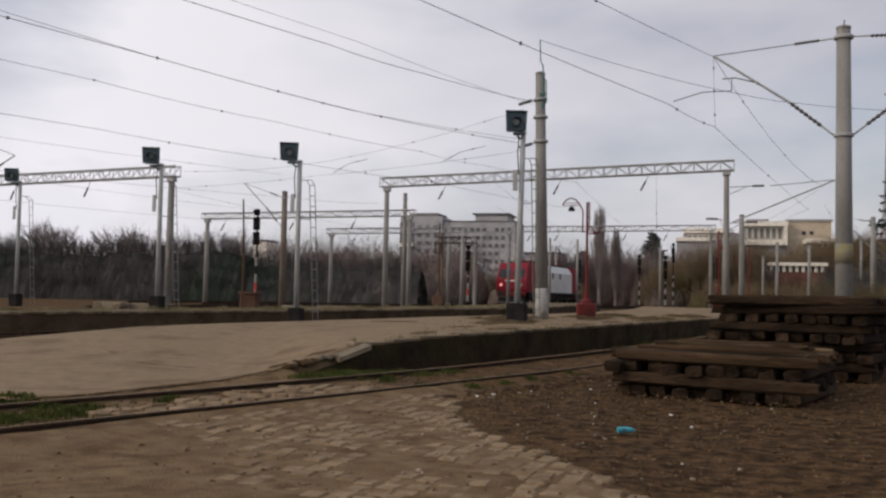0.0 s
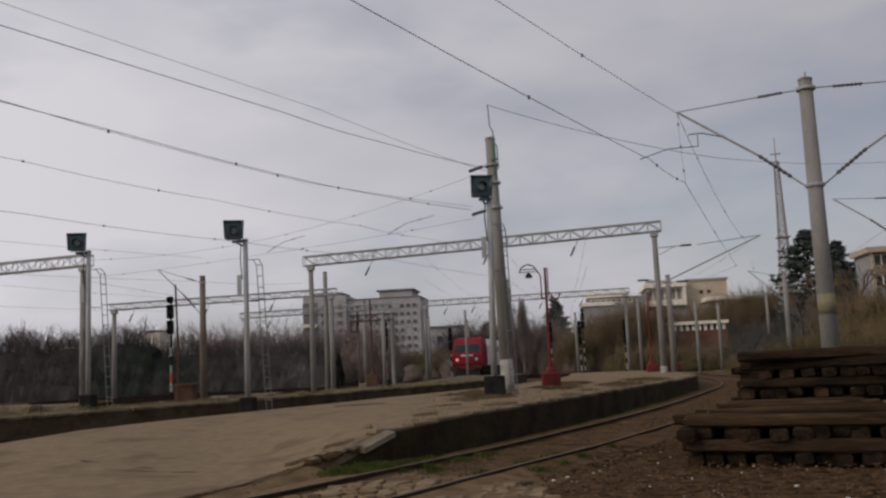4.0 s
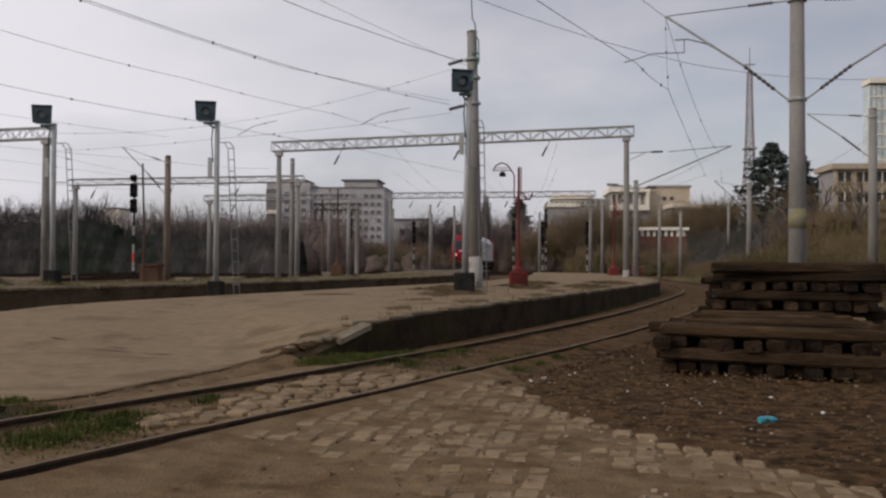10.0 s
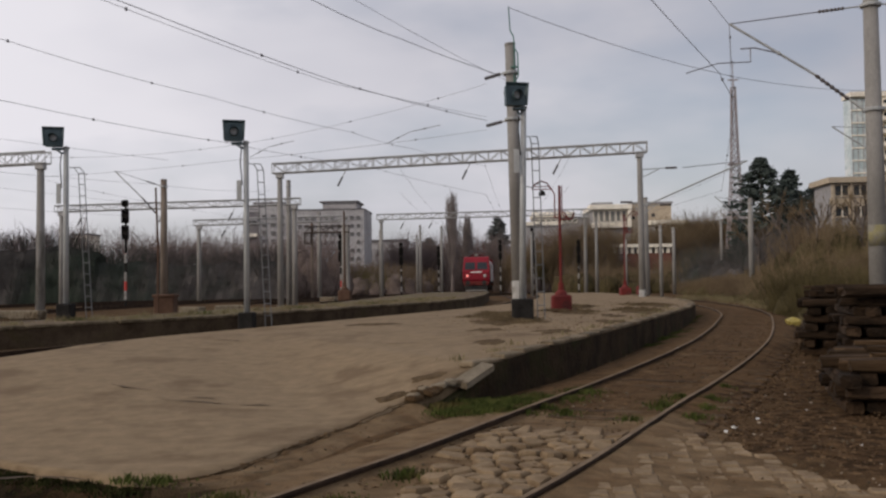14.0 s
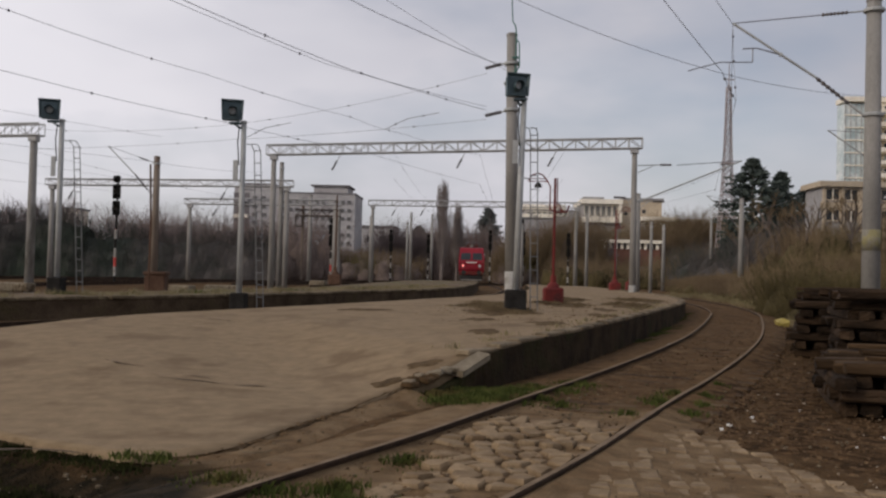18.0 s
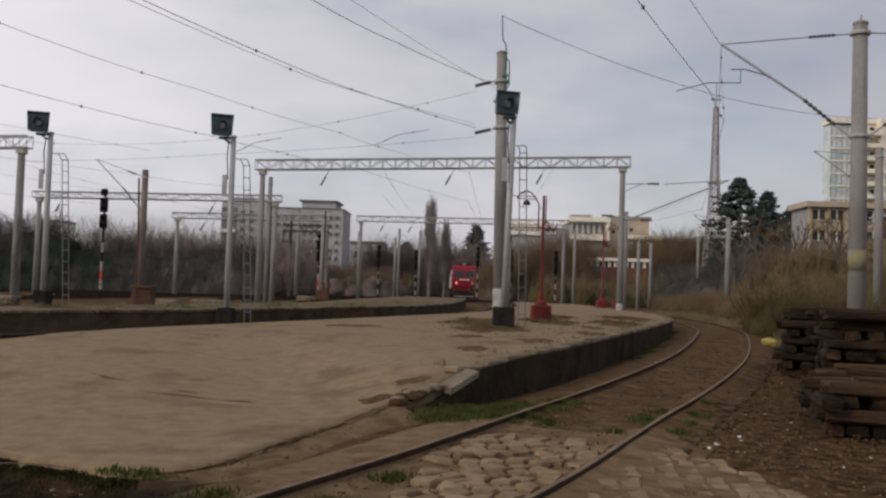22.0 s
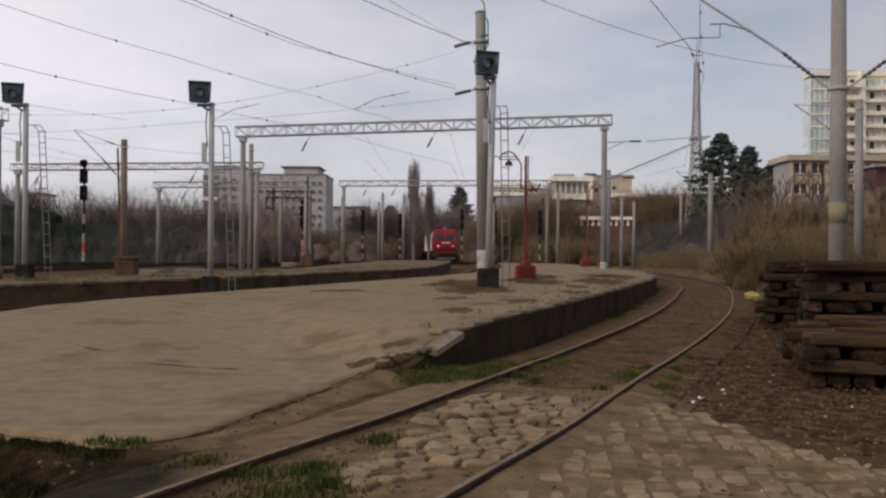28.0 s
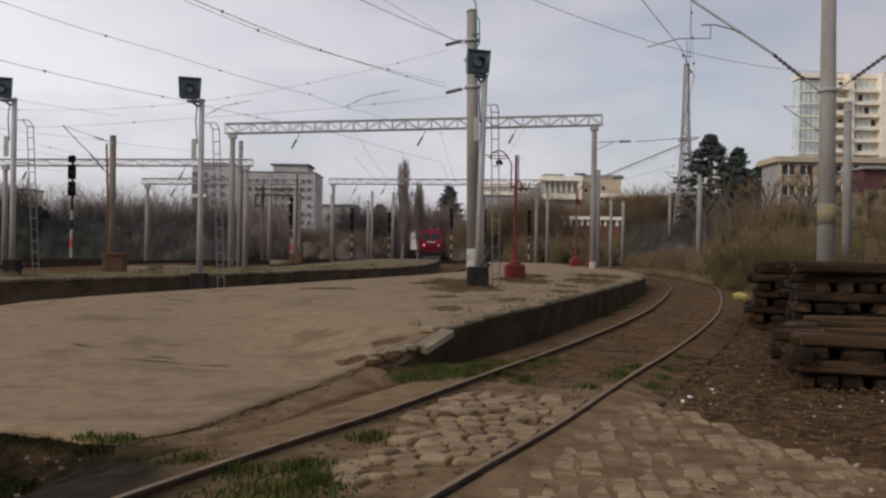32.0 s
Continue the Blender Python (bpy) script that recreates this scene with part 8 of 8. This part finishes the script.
grass("grass", "dry grass between the track and the bank", [(lerp(_y, [26, 34, 41, 60], [9.4, 11.2, 12.2, 12.0]) + _rr.uniform(-0.8, 2.6), _y, _rr.uniform(0.4, 0.9), _g0) for _y in np.arange(26, 60, 0.5)], M_DRYGRASS, 25, 0.28, 26)
_specks = Shape()
for _ in range(620):
    _s = _rr.uniform(8, 40)
    _x, _y, _dx, _dy = line_at(TRACK1, _s + 8)
    _o = abs(_rr.gauss(2.3, 1.6)) + 0.9
    _x, _y = _x + _o * _dy, _y - _o * _dx
    _w = 0.003 + 0.015 * _rr.random() ** 3
    _specks.box((_x, _y, land(_x, _y) + 0.035), (_w * 2, _w * 1.3, _w), _rr.uniform(0, 180))
solid("litter_specks", _specks, M_SCRAP, "small pale scraps scattered on the dark soil", "litter", kind="stuff")
_stones = Shape()
for _ in range(4500):
    _x, _y = _rr.uniform(-6, 9), _rr.uniform(4.5, 26)
    if abs(_x - lerp(_y, [5, 9.1, 13.2, 19.3, 23.2, 28.9], [-1.55, 0.15, 1.75, 4.15, 5.6, 7.4])) < 6 and not (_y > lerp(_x, [-6, -2.4, -0.9, 0.3], [7.4, 8.2, 11, 13.4]) and _x < lerp(_y, [8, 13.4, 23.3, 30], [-1.8, 0.3, 4.05, 6.2])):
        _w = 0.004 + 0.016 * _rr.random() ** 3
        _stones.box((_x, _y, land(_x, _y) + (0.075 if abs(_x - lerp(_y, [5, 9.1, 13.2, 19.3, 23.2, 28.9], [-1.36, 0.33, 1.93, 4.4, 5.78, 7.5])) < 1.35 else 0.01)), (_w * 2, _w * 1.5, _w * 1.3), _rr.uniform(0, 180), 0.3 * _w)
solid("gravel", _stones, M_KERB, "loose small stones on the bare ground", "gravel", kind="stuff")


# ---- what moves ----
def motions():
    rows = []
    for t, x, y, turn in ((0, -10.0, 90.0, 9), (3, -7.5, 95.0, 7), (6, -5.9, 99.5, 5.5), (9, -4.5, 103.5, 4), (13, -1.55, 109.0, 2), (16, -0.8, 113, 1), (19, -0.3, 117.0, 0), (23, 0.2, 121.5, -2.5), (28, -0.3, 127.0, -5.5), (32, -0.8, 132.0, -7)):
        rows.append((t, pose(x, y, land(x, y) + 0.21, 0, 0, -turn)))
    walk(LOCO, rows)


motions()
